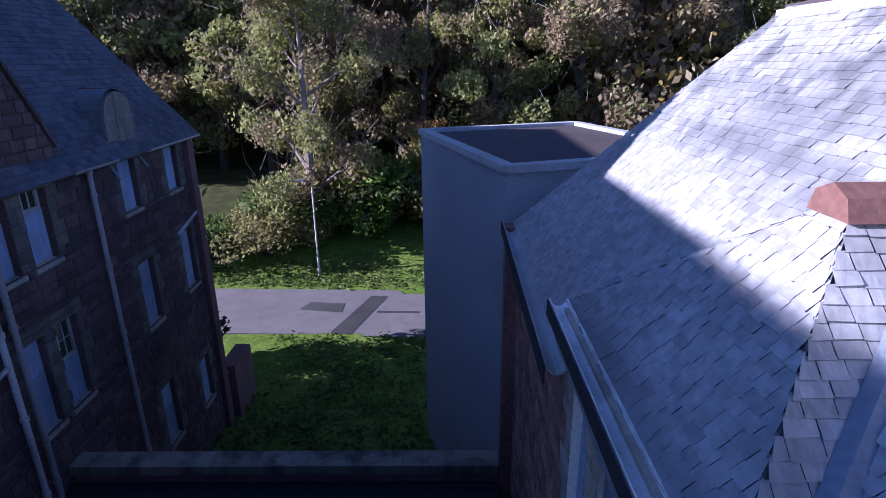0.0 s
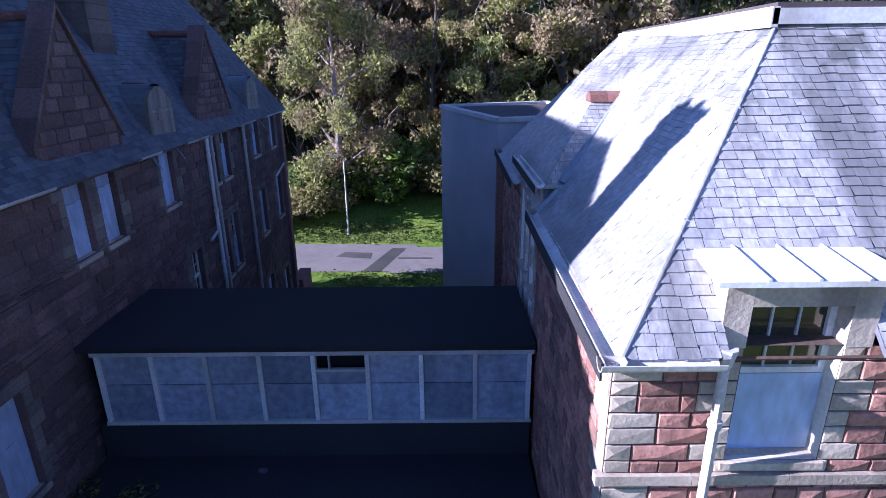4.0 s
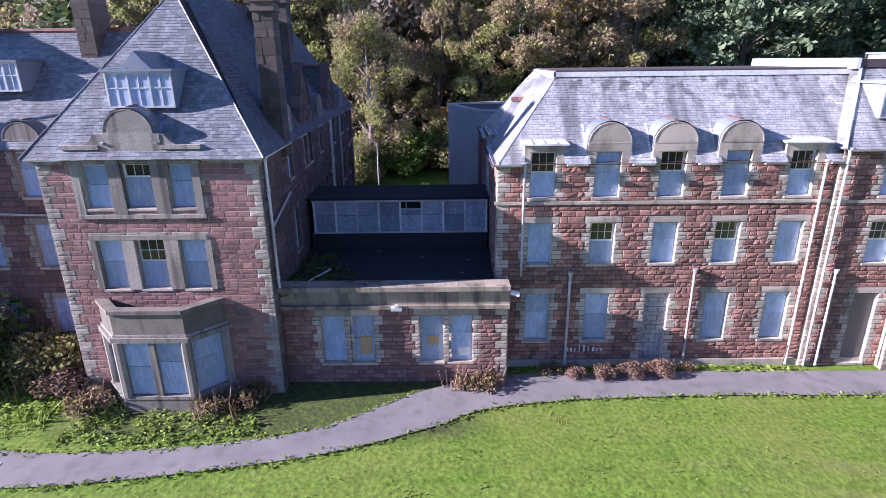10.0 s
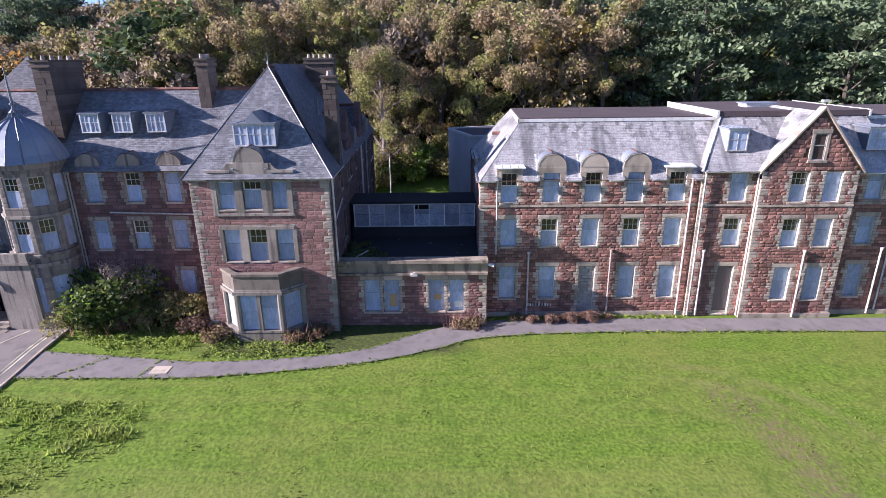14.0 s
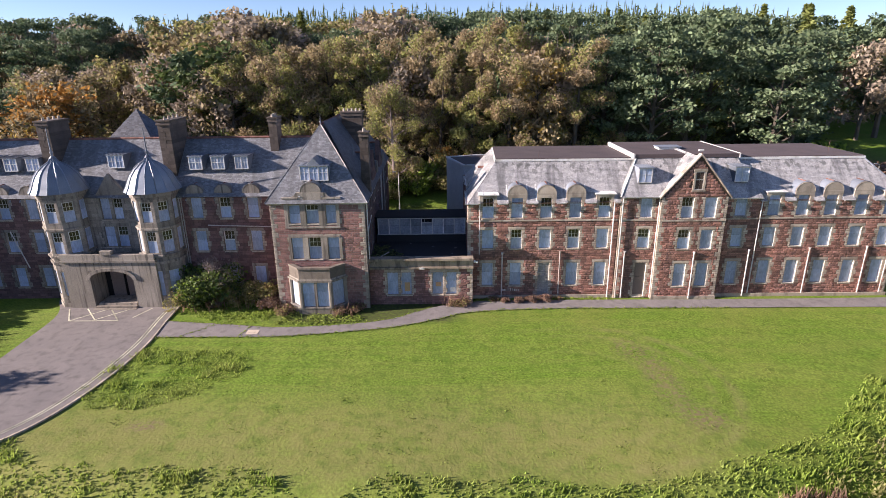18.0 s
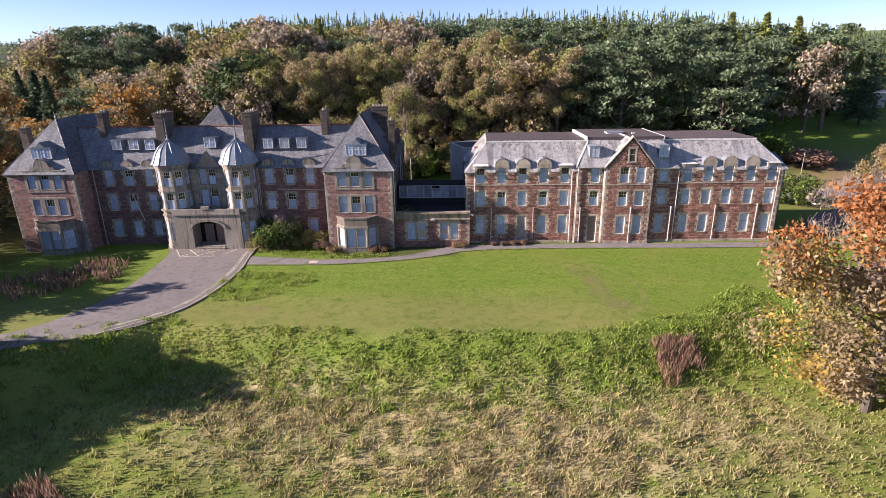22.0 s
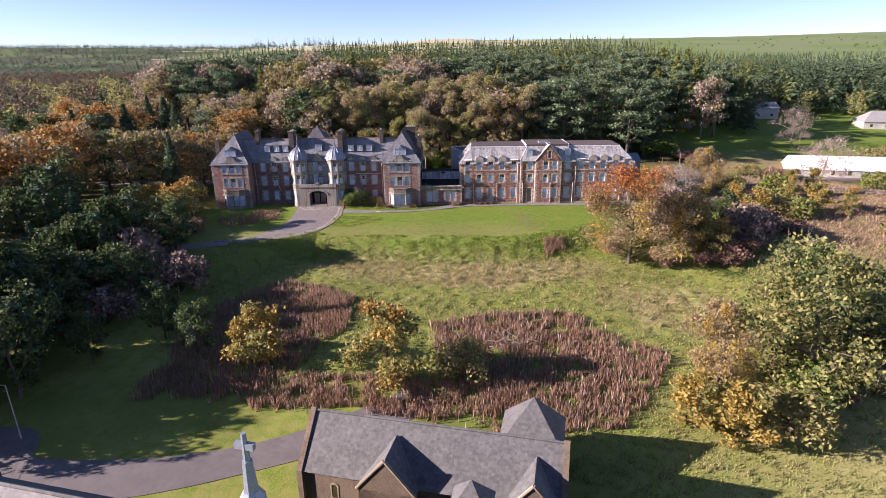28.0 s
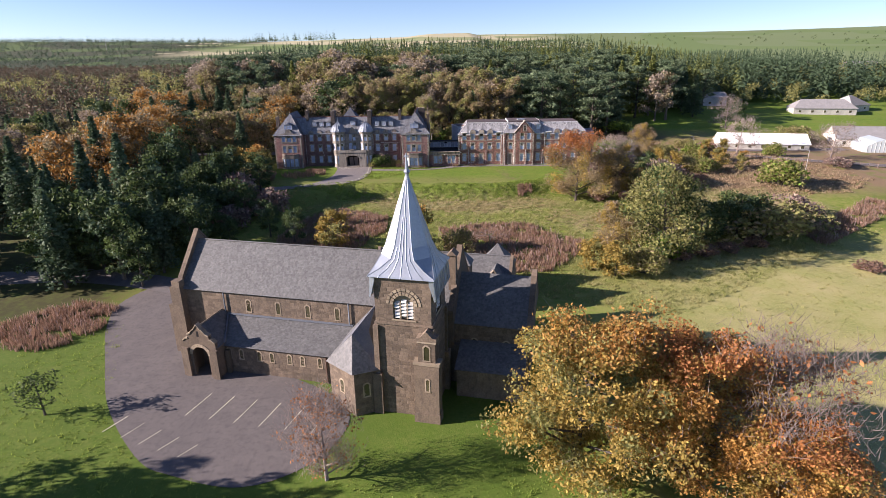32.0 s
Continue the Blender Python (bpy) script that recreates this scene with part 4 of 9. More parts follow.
# gable over the projecting bay
g = Geo()
g.prism([(17.45, 9.9), (23.55, 9.9), (20.55, 13.5)], "y", -0.18, 0.25)
gable = part("gable", g.mesh(), MORTAR, wing)
rnd = random.Random(4)
g = Geo()
z = 9.92
while z < 13.1:
    h = 0.26 * rnd.uniform(0.85, 1.2)
    reach = 3.0 * (13.4 - z - h) / 3.6
    x = 20.55 - reach
    while x < 20.55 + reach - 0.1:
        w = min(0.46 * rnd.uniform(0.6, 1.5), 20.55 + reach - x)
        if not (20.1 < x + w / 2 < 21.25 and 10.45 < z + h / 2 < 12.35):
            sh = ROUGH_STONES[rnd.randrange(8)]
            mm = Matrix.Translation((x + w / 2, -0.185, z + h / 2)) @ Matrix.Diagonal((w - 0.015, 1, h - 0.015, 1))
            g.add([mm @ Vector(q) for q in sh[0]], sh[1])
        x += w
    z += h
tagged(part("rubble", g.mesh(), RED, gable), kind="stuff")
g = Geo()
for s in (-1, 1):
    a, b = Vector((20.55 + s * 3.2, 0, 9.75)), Vector((20.55, 0, 13.62))
    for k in range(7):
        p, q = a.lerp(b, k / 7), a.lerp(b, (k + 0.97) / 7)
        g.add([(p.x, -0.3, p.z), (q.x, -0.3, q.z), (q.x, -0.3, q.z + 0.16), (p.x, -0.3, p.z + 0.16), (p.x, 0.3, p.z), (q.x, 0.3, q.z), (q.x, 0.3, q.z + 0.16), (p.x, 0.3, p.z + 0.16)],
              [(0, 1, 2, 3), (4, 7, 6, 5), (3, 2, 6, 7), (0, 4, 5, 1), (1, 5, 6, 2), (0, 3, 7, 4)])
part("coping", g.mesh(), BUFF, gable)
g = Geo()
g.box(20.1, 20.26, -0.24, -0.1, 10.5, 12.4)
g.box(21.04, 21.2, -0.24, -0.1, 10.5, 12.4)
g.box(20.05, 21.25, -0.26, -0.1, 12.2, 12.45)
g.box(20.05, 21.25, -0.3, -0.1, 10.42, 10.56)
part("window_surround", g.mesh(), BUFF, gable)
window(wing, (0, -0.4), (1, 0, 0), (20.26, 21.04, 10.56, 12.2), "glass", bars=(2, 2), sill=False)

# string course, gutters and pipes
g = Geo()
for x0, x1, y in ((0.0, 14.0, 0.35), (14.0, 17.5, 0.15), (17.5, 23.5, -0.2), (23.5, 26.7, 0.3), (26.7, 40.1, 0.45)):
    x = x0
    while x < x1 - 0.01:
        w = min(1.1, x1 - x)
        g = Geo()
        g.box(x + 0.004, x + w - 0.004, y - 0.075, y + 0.05, 7.66, 7.79)
        part("string_course", g.mesh(), BUFF, wing)
        x += w
ends_a = [-0.15] + [q for c in A_BAYS for q in (c - 0.9, c + 0.9)] + [14.0]
ends_c = [26.7] + [q for c in C_BAYS for q in (c - 0.9, c + 0.9)] + [40.2]
for x0, x1, y, z in [(a, b, 0.02, 9.42) for a, b in zip(ends_a[::2], ends_a[1::2])] + [(a, b, 0.12, 9.42) for a, b in zip(ends_c[::2], ends_c[1::2])] + [(14.0, 17.4, -0.12, 9.92), (23.6, 26.7, 0.0, 9.72)]:
    gutter(wing, (x0, y, z), (x1, y, z), 0.11)
for x0, x1, y in ((0.1, 14.0, 0.16), (26.7, 40.0, 0.26)):
    g = Geo()
    g.tube((x0, y, 9.36), (x1, y, 9.36), 0.022, 0.022, 6)
    part("gutter_rod", g.mesh(), IRON, wing, "rusty iron rod")
for x0, x1, y, z in ((14.0, 17.4, 0.0, 9.92), (23.6, 26.7, 0.15, 9.72)):
    part("gutter_bracket_rail", (lambda q: (q.box(x0, x1, y + 0.06, y + 0.13, z - 0.17, z - 0.03), q.mesh())[1])(Geo()), IRON, wing)
for x, y, z0, z1 in ((1.2, 0.2, 4.5, 9.3), (13.45, 0.2, 0.1, 9.3), (14.15, 0.0, 0.1, 9.8), (17.42, -0.02, 0.1, 9.8), (39.35, 0.3, 0.1, 9.3), (26.85, 0.3, 0.1, 9.3)):
    downpipe(wing, x, y, z0, z1, 0.055)
for x, y, z in ((3.35, 0.22, 4.5), (8.75, 0.22, 4.6), (14.7, 0.02, 4.6), (21.0, -0.33, 4.6), (26.3, 0.17, 4.6), (32.0, 0.32, 4.7), (37.3, 0.32, 4.8)):
    downpipe(wing, x, y, 0.1, z, 0.06)
g = Geo()
g.box(0.1, 40, 0.22, 0.34, 0.0, 0.32)
g.box(17.45, 23.55, -0.3, -0.21, 0.0, 0.32)
part("plinth", g.mesh(), BUFF, wing)

# mansard roof
RX0, RX1, RY, RZ = 2.95, 37.2, 3.4, 12.8


def near_start(q):
    return q.x < 2.4 and 3.0 < q.y < 12


WX, WN, WT = 0.1, 14.15, 11.2      # west eave at the front, north end of the eaves, north end of the flat roof
TX = 3.3                            # west edge of the flat roof at its north end


def EX(y):
    """West eave, which stands a little askew."""
    return WX + 0.013 * y


CUT = 0.95                      # the dormers stand in the lowest strip of the slope


def front_slope(x0, x1, y, tx0, tx1, bays, seed):
    """The front slope, its lowest strip broken by the dormers."""
    k = (CUT - y) / (RY - y)
    zc = lerp(EAVE, RZ, k)
    l, r = lerp(x0, tx0, k), lerp(x1, tx1, k)
    slates(wing, [(l, CUT, zc), (r, CUT, zc), (tx1, RY, RZ), (tx0, RY, RZ)], SLATE_PALE, 0.13, 0.21, seed)
    ends = [x0] + [q for c in bays for q in (c - 0.79, c + 0.79)] + [x1]
    for i, (a, b) in enumerate(zip(ends[::2], ends[1::2])):
        ta, tb = (l if i == 0 else a), (r if i == len(bays) else b)
        slates(wing, [(a, y, EAVE), (b, y, EAVE), (tb, CUT, zc), (ta, CUT, zc)], SLATE_PALE, 0.13, 0.21, seed + 60 + i)


front_slope(WX, 14.1, 0.1, RX0, 16.0, A_BAYS, 1)
front_slope(26.6, 40.3, 0.2, 25.0, RX1, C_BAYS, 2)
slates(wing, [(13.9, -0.05, 9.9), (17.6, -0.05, 9.9), (20.3, 2.9, 13.0), (15.9, 2.9, 13.0)], SLATE_PALE, 0.13, 0.21, 3)
slates(wing, [(23.4, 0.05, 9.7), (26.8, 0.05, 9.7), (25.2, 2.9, 13.0), (20.8, 2.9, 13.0)], SLATE_PALE, 0.13, 0.21, 4)
slates(wing, [(13.9, 3.6, 9.9), (13.9, -0.05, 9.9), (15.9, 2.9, 13.0), (15.9, 3.6, 13.0)], SLATE_PALE, 0.13, 0.21, 5)
slates(wing, [(26.8, 0.05, 9.7), (26.8, 3.6, 9.7), (25.2, 3.6, 13.0), (25.2, 2.9, 13.0)], SLATE_PALE, 0.13, 0.21, 6)
slates(wing, [(EX(WN), WN, EAVE), (WX, 0.1, EAVE), (RX0, RY, RZ), (TX, WT, RZ)], SLATE_PALE, 0.1, 0.18, 7, single=near_start)
slates(wing, [(40.3, 0.2, EAVE), (40.3, WN, EAVE), (RX1, WT, RZ), (RX1, RY, RZ)], SLATE_PALE, 0.13, 0.21, 8)
slates(wing, [(40.3, WN, EAVE), (EX(WN), WN, EAVE), (TX, WT, RZ), (RX1, WT, RZ)], SLATE_PALE, 0.13, 0.21, 9)
for s in (-1, 1):
    slates(wing, [(20.55 + s * 3.15, 6, 9.8), (20.55 + s * 3.15, -0.1, 9.8), (20.55, -0.1, 13.45), (20.55, 6, 13.45)], SLATE_PALE, 0.13, 0.21, 20 + s)
g = Geo()
g.prism([(RX0 - 0.12, RY - 0.12), (15.9, RY - 0.12), (15.9, WT + 0.1), (TX - 0.12, WT + 0.1)], 'z', RZ - 0.02, RZ + 0.16)
part("flat_roof", g.mesh(), FELT_BROWN, wing, "brown felted flat roof")
g = Geo()
g.box(25.2, RX1 + 0.1, RY - 0.12, WT + 0.1, RZ - 0.02, RZ + 0.16)
part("flat_roof", g.mesh(), FELT_BROWN, wing, "brown felted flat roof")
g = Geo()
g.box(15.7, 25.4, 2.75, WT + 0.1, 12.95, 13.3)
part("flat_roof", g.mesh(), FELT_BROWN, wing, "brown felted flat roof")
g = Geo()
for x0, x1, y, z in ((RX0 - 0.2, 15.8, RY - 0.2, RZ - 0.12), (25.3, RX1 + 0.2, RY - 0.2, RZ - 0.12)):
    g.box(x0, x1, y, y + 0.1, z, z + 0.2)
    part("roof_edging", g.mesh(), WHITE, wing, "flaking white roof edging")
    g = Geo()
g.prism([(RX0 - 0.22, RY - 0.2), (RX0 - 0.12, RY - 0.2), (TX - 0.12, WT + 0.1), (TX - 0.22, WT + 0.1)], 'z', RZ - 0.16, RZ + 0.1)
part("roof_edging", g.mesh(), WHITE, wing, "flaking white roof edging")
g = Geo()
g.box(15.55, 15.72, 2.7, WT + 0.1, 12.9, 13.34)
part("roof_edging", g.mesh(), WHITE, wing, "flaking white roof edging")
g = Geo()
g.box(25.38, 25.5, 2.7, WT + 0.1, 12.9, 13.34)
part("roof_edging", g.mesh(), WHITE, wing, "flaking white roof edging")
ridge_cap(wing, (WX, 0.1, EAVE), (RX0, RY, RZ), SLATE_PALE, 0.03, "hip")
for a, b in (((40.3, 0.2, EAVE + 0.03), (RX1, RY, RZ + 0.03)), ((13.9, -0.05, 9.92), (15.9, 2.9, 13.02))):
    ridge_cap(wing, a, b, WHITE if a[0] < 20 else LEAD, 0.07, "hip")
for i, cx in enumerate(A_BAYS):
    if i in (1, 2, 3):
        arched_dormer(wing, cx, 0.33, 9.85, 0.88, BUFF, 2.6)
        g = Geo()
        g.box(cx - 0.88, cx - HALF, 0.33, 0.98, EAVE - 0.02, 9.86)
        part("dormer_jamb", g.mesh(), BUFF, wing)
        g = Geo()
        g.box(cx + HALF, cx + 0.88, 0.33, 0.98, EAVE - 0.02, 9.86)
        part("dormer_jamb", g.mesh(), BUFF, wing)
for cx in C_BAYS[1:4]:
    arched_dormer(wing, cx, 0.43, 9.85, 0.88, BUFF, 2.6)
    g = Geo()
    g.box(cx - 0.88, cx - HALF, 0.43, 1.0, EAVE - 0.02, 9.86)
    part("dormer_jamb", g.mesh(), BUFF, wing)
    g = Geo()
    g.box(cx + HALF, cx + 0.88, 0.43, 1.0, EAVE - 0.02, 9.86)
    part("dormer_jamb", g.mesh(), BUFF, wing)
for cx, y in ((A_BAYS[0], 0.33), (A_BAYS[4], 0.33), (C_BAYS[0], 0.43), (C_BAYS[4], 0.43)):
    g = Geo()
    g.box(cx - 0.8, cx - HALF, y, y + 1.0, EAVE - 0.02, 10.12)
    g.box(cx + HALF, cx + 0.8, y, y + 1.0, EAVE - 0.02, 10.12)
    g.box(cx - HALF, cx + HALF, y, y + 1.0, 9.85, 10.12)
    d = part("flat_dormer", g.mesh(), BUFF, wing)
    g = Geo()
    g.add([(cx - 0.98, y - 0.16, 10.13), (cx + 0.98, y - 0.16, 10.13), (cx + 0.9, y + 0.85, 10.24), (cx - 0.9, y + 0.85, 10.24), (cx - 0.98, y - 0.16, 10.19), (cx + 0.98, y - 0.16, 10.19), (cx + 0.9, y + 0.85, 10.31), (cx - 0.9, y + 0.85, 10.31)],
          [(0, 3, 2, 1), (4, 5, 6, 7), (0, 1, 5, 4), (1, 2, 6, 5), (2, 3, 7, 6), (3, 0, 4, 7)])
    for k in range(1, 4):
        x = cx - 0.98 + k * 0.49
        g.tube((x, y - 0.16, 10.2), (x, y + 0.85, 10.32), 0.022, 0.022, 6)
    part("dormer_roof", g.mesh(), WHITE, d, "ribbed pale lead dormer roof")
for cx, z in ((16.2, 11.0), (24.9, 11.0)):
    box_dormer(wing, cx, 0.85, z, z + 1.35, 0.62, 1.5, 1)

# west end with its wall dormer
DY0, DY1, DYC, DZ = 5.9, 9.05, 7.2, 9.97
masonry(wing, (0.38, 14.1), (-0.28, -13.75, 0), 13.75, 0, EAVE, [(14.1 - y - 0.32, 14.1 - y + 0.32, 4.9, 9.35) for y in (8.35, 7.47, 6.6)], seed=13, quoins=(False, True))
for y in (8.35, 7.47, 6.6):
    window(wing, (0.38, 14.1), (-0.28, -13.75, 0), (14.1 - y - 0.32, 14.1 - y + 0.32, 7.4, 9.86), "board", 0.12)
    window(wing, (0.38, 14.1), (-0.28, -13.75, 0), (14.1 - y - 0.32, 14.1 - y + 0.32, 4.9, 7.3), "board", 0.12)
for ya, yb in ((-0.02, DY0 - 0.02), (DY1 - 0.25, WN)):
    gutter(wing, (EX(ya) - 0.1, ya, 9.43), (EX(yb) - 0.1, yb, 9.43), 0.12, WHITE)
    g = Geo()
    g.prism([(EX(ya) - 0.245, ya), (EX(ya) - 0.225, ya), (EX(yb) - 0.225, yb), (EX(yb) - 0.245, yb)], 'z', 9.22, 9.42)
    part("fascia", g.mesh(), FELT, wing, "black fascia board")
g = Geo()
g.box(0.2, 0.9, DY0 + 0.02, DY1 - 0.02, DZ - 0.14, DZ - 0.01)
wd = part("wall_dormer", g.mesh(), BUFF, wing)
for a, b in ((DY0 + 0.03, 6.27), (6.93, 7.14), (7.8, 8.02), (8.68, DY1 - 0.03)):
    g = Geo()
    g.box(0.22, 0.8, a, b, EAVE - 0.3, DZ - 0.15)
    part("mullion", g.mesh(), BUFF, wd)
for a, b in ((DY0 - 0.02, DY0 + 0.02), (DY1 - 0.02, DY1 + 0.02)):
    g = Geo()
    g.box(0.28, 1.2, a, b, EAVE - 0.25, DZ - 0.02)
    part("cheek", g.mesh(), LEAD, wd, "lead-clad dormer cheek")
slates(wing, [(0.27, DY1 + 0.12, DZ), (0.27, DY0 - 0.12, DZ), (1.5, DYC - 0.04, 11.52), (1.5, DYC + 0.04, 11.52)], SLATE_PALE, 0.1, 0.17, 14, single=lambda q: True)
slates(wing, [(0.27, DY0 - 0.12, DZ), (0.62, DY0 - 0.12, DZ), (2.12, DYC, 11.58), (1.5, DYC, 11.54)], SLATE_PALE, 0.1, 0.17, 15, single=lambda q: True)
slates(wing, [(0.62, DY1 + 0.12, DZ), (0.27, DY1 + 0.12, DZ), (1.5, DYC, 11.54), (2.12, DYC, 11.58)], SLATE_PALE, 0.1, 0.17, 16)
for a, b in ((1.36, 1.72), (1.7, 2.16)):
    g = Geo()
    g.prism([(DYC - 0.2, 11.42), (DYC - 0.15, 11.56), (DYC, 11.63), (DYC + 0.15, 11.56), (DYC + 0.2, 11.42)], "x", a, b)
    part("ridge_tile", g.mesh(), RIDGE, wing, "red clay ridge tile")
for a, b in (((0.17, DY1 + 0.15, DZ + 0.02), (0.17, DY0 - 0.2, DZ + 0.02)), ((0.25, DY0 - 0.2, DZ + 0.02), (1.08, DY0 - 0.2, DZ + 0.02))):
    gutter(wing, a, b, 0.1, WHITE)
g = Geo()
g.box(0.05, 0.065, DY0 - 0.3, DY1 + 0.15, DZ - 0.16, DZ)
part("fascia", g.mesh(), FELT, wing, "black fascia board")
for p, q in (((0.6, DY0 - 0.14, DZ + 0.0), (2.12, DYC - 0.05, 11.58)), ((0.2, DY0 - 0.12, 9.42), (0.62, DY0 - 0.16, DZ - 0.02))):
    g = Geo()
    g.tube(p, q, 0.1, 0.1, 6)
    part("valley", g.mesh(), LEAD, wing, "blue-grey lead valley")
# plain walls that close the back and the east end
g = Geo()
g.box(39.6, 40.0, 0.46, 13.9, 0, EAVE)
g.box(0.1, 40.0, 13.75, 14.1, -1.2, EAVE)
part("back_wall", g.mesh(), RED, wing)
g = Geo()
g.box(0.6, 39.4, 0.9, 13.7, 9.0, 9.2)
part("attic_floor", g.mesh(), BLACK, wing)
g = Geo()
g.tube((7.0, 4.0, RZ + 0.15), (7.0, 4.0, RZ + 0.8), 0.02, 0.02, 6)
part("vent_pipe", g.mesh(), IRON, wing)
g = Geo()
g.tube((35, 5.0, RZ + 0.15), (35, 5.0, RZ + 1.3), 0.02, 0.02, 6)
g.tube((34.5, 5.0, RZ + 1.25), (35.6, 5.0, RZ + 1.25), 0.015, 0.015, 6)
part("aerial", g.mesh(), IRON, wing)
g = Geo()
g.tube((13.2, 0.0, 0.0), (13.2, -0.12, 1.2), 0.025, 0.025, 6)
part("vent_pipe", g.mesh(), IRON, wing)
# skylight, security lamp on the gable and scrawl at the wall's foot
g = Geo()
g.box(18.9, 21.0, 5.6, 6.8, 13.3, 13.5)
sky_l = part("skylight", g.mesh(), WHITE, wing, "white skylight upstand")
g = Geo()
g.box(18.8, 21.1, 5.5, 6.9, 13.5, 13.58)
part("skylight_lid", g.mesh(), LEAD, sky_l)
g = Geo()
g.tube((20.55, -0.2, 13.6), (20.55, -0.25, 14.1), 0.025, 0.025, 6)
mast = part("lamp_bracket", g.mesh(), IRON, wing)
g = Geo()
g.box(20.2, 20.6, -0.4, -0.18, 14.02, 14.16)
part("security_lamp", g.mesh(), WHITE, mast, "white security lamp")
rg = random.Random(8)
for k in range(9):
    x = 3.35 + k * 0.2
    g = Geo()
    h = rg.uniform(0.15, 0.4)
    g.box(x, x + rg.uniform(0.03, 0.13), 0.215, 0.219, 0.78, 0.78 + h)
    part("scrawl", g.mesh(), WHITE, wing, "pale spray-painted scrawl")
g = Geo()
for k in range(8):
    a, b = math.pi * 1.5 * k / 8, math.pi * 1.5 * (k + 1) / 8
    g.tube((2.85 + 0.05 * math.cos(a), 10.0, 12.47 + 0.05 * math.sin(a)), (2.85 + 0.05 * math.cos(b), 10.0, 12.47 + 0.05 * math.sin(b)), 0.012, 0.012, 5)
part("roof_hook", g.mesh(), IRON, wing)
# pale blue rear outshot at the east end
g = Geo()
g.box(40.3, 43.5, 6, 13, 0, 8.6)
g.prism([(6, 8.6), (13, 8.6), (9.5, 10.0)], "x", 40.2, 43.7)
tagged(part("rear_outshot", g.mesh(), LEAD), "low pale grey-blue clad outshot behind the wing", "outbuilding")

# ---- link block with its flat roof ----
link_block = thing("link_block", (-4.4, 2, 0), "low red stone link block with a parapet and felt roof", "building")
LO = [(1.6, 2.6, 0.98, 3.2), (2.85, 3.85, 0.98, 3.2), (5.8, 6.8, 0.98, 3.2), (7.05, 8.05, 0.98, 3.2)]
masonry(link_block, (-9.0, -0.95), (1, 0, 0), 9.55, 0, 3.6, LO, RED2, seed=21, quoins=(False, True), single=(0, 9.5, 0, 3.6), jamb=0.22)
for k, o in enumerate(LO):
    w = window(link_block, (-9.0, -0.95), (1, 0, 0), o, "board")
    if k in (1, 2):
        g = Geo()
        a = o[0] - 9.0 + (0.35 if k == 1 else 0.3)
        g.box(a, a + 0.5, -0.80, -0.775, 1.3 if k == 1 else 1.75, 2.15)
        part("patch_board", g.mesh(), PLY, w, "bare plywood patch")
    if k == 3:
        g = Geo()
        g.box(o[0] - 8.6, o[0] - 8.12, -0.81, -0.775, 1.2, 1.62)
        part("patch_board", g.mesh(), WHITE, w, "white patch panel")
g = Geo()
for x in range(9):
    a, b = -9.0 + x * 1.066, -9.0 + (x + 1) * 1.066 - 0.008
    for nm, y0, y1, z0, z1 in (("cornice", -1.2, -0.5, 3.6, 3.76), ("parapet", -1.05, -0.55, 3.76, 4.42), ("coping", -1.27, -0.45, 4.42, 4.62)):
        g = Geo()
        g.box(a, b, y0, y1, z0, z1)
        part(nm, g.mesh(), PALE, link_block, "weathered buff stone")
g = Geo()
g.box(0.15, 0.57, -0.95, 0.34, 0, 4.42)
part("return_wall", g.mesh(), RED, link_block)
g = Geo()
g.box(-9.0, 0.08, -0.5, 5.2, 4.0, 4.2)
part("flat_roof", g.mesh(), FELT, link_block, "black felt roof with moss and litter")
g = Geo()
g.box(-9.0, 0.08, 5.1, 5.3, 4.2, 5.05)
part("upstand", g.mesh(), FELT, link_block)
g = Geo()
g.box(-4.35, -3.9, -1.42, -1.2, 3.62, 3.76)
g.box(-4.2, -4.05, -1.4, -1.25, 3.76, 3.86)
part("floodlight", g.mesh(), WHITE, link_block, "white wall floodlight")
g = Geo()
g.tube((0.62, -1.05, 4.28), (0.98, -1.1, 4.2), 0.1, 0.12, 10)
part("wall_lamp", g.mesh(), WHITE, link_block, "white bulkhead lamp")

# ---- the glazed corridor across the gap ----
CORR = material("grey_blue_corridor_board", (0.25, 0.29, 0.36), 0.75, second=(0.33, 0.36, 0.41), vary=0.35, bump=0.2, grain=6, stain=(0.14, 0.16, 0.2), stain_amount=0.6)
corr = thing("covered_corridor", (-4.4, 6.7, 4), "boarded timber corridor bridging the two buildings", "corridor")
g = Geo()
g.box(-9.05, 0.1, 5.34, 7.9, 4.4, 6.72)
part("corridor_body", g.mesh(), BLACK, corr)
g = Geo()
g.box(-9.1, 0.12, 5.0, 8.05, 6.78, 6.9)
part("flat_roof", g.mesh(), FELT, corr)
g = Geo()
g.box(-8.85, 0.1, 5.02, 5.1, 6.68, 6.84)
g.box(-8.85, 0.1, 5.08, 5.2, 5.02, 5.1)
part("fascia", g.mesh(), WHITE, corr)
for k in range(9):
    x = -8.78 + k * 1.1
    g = Geo()
    g.box(x - 0.045, x + 0.045, 5.09, 5.24, 5.1, 6.7)
    part("mullion", g.mesh(), WHITE, corr)
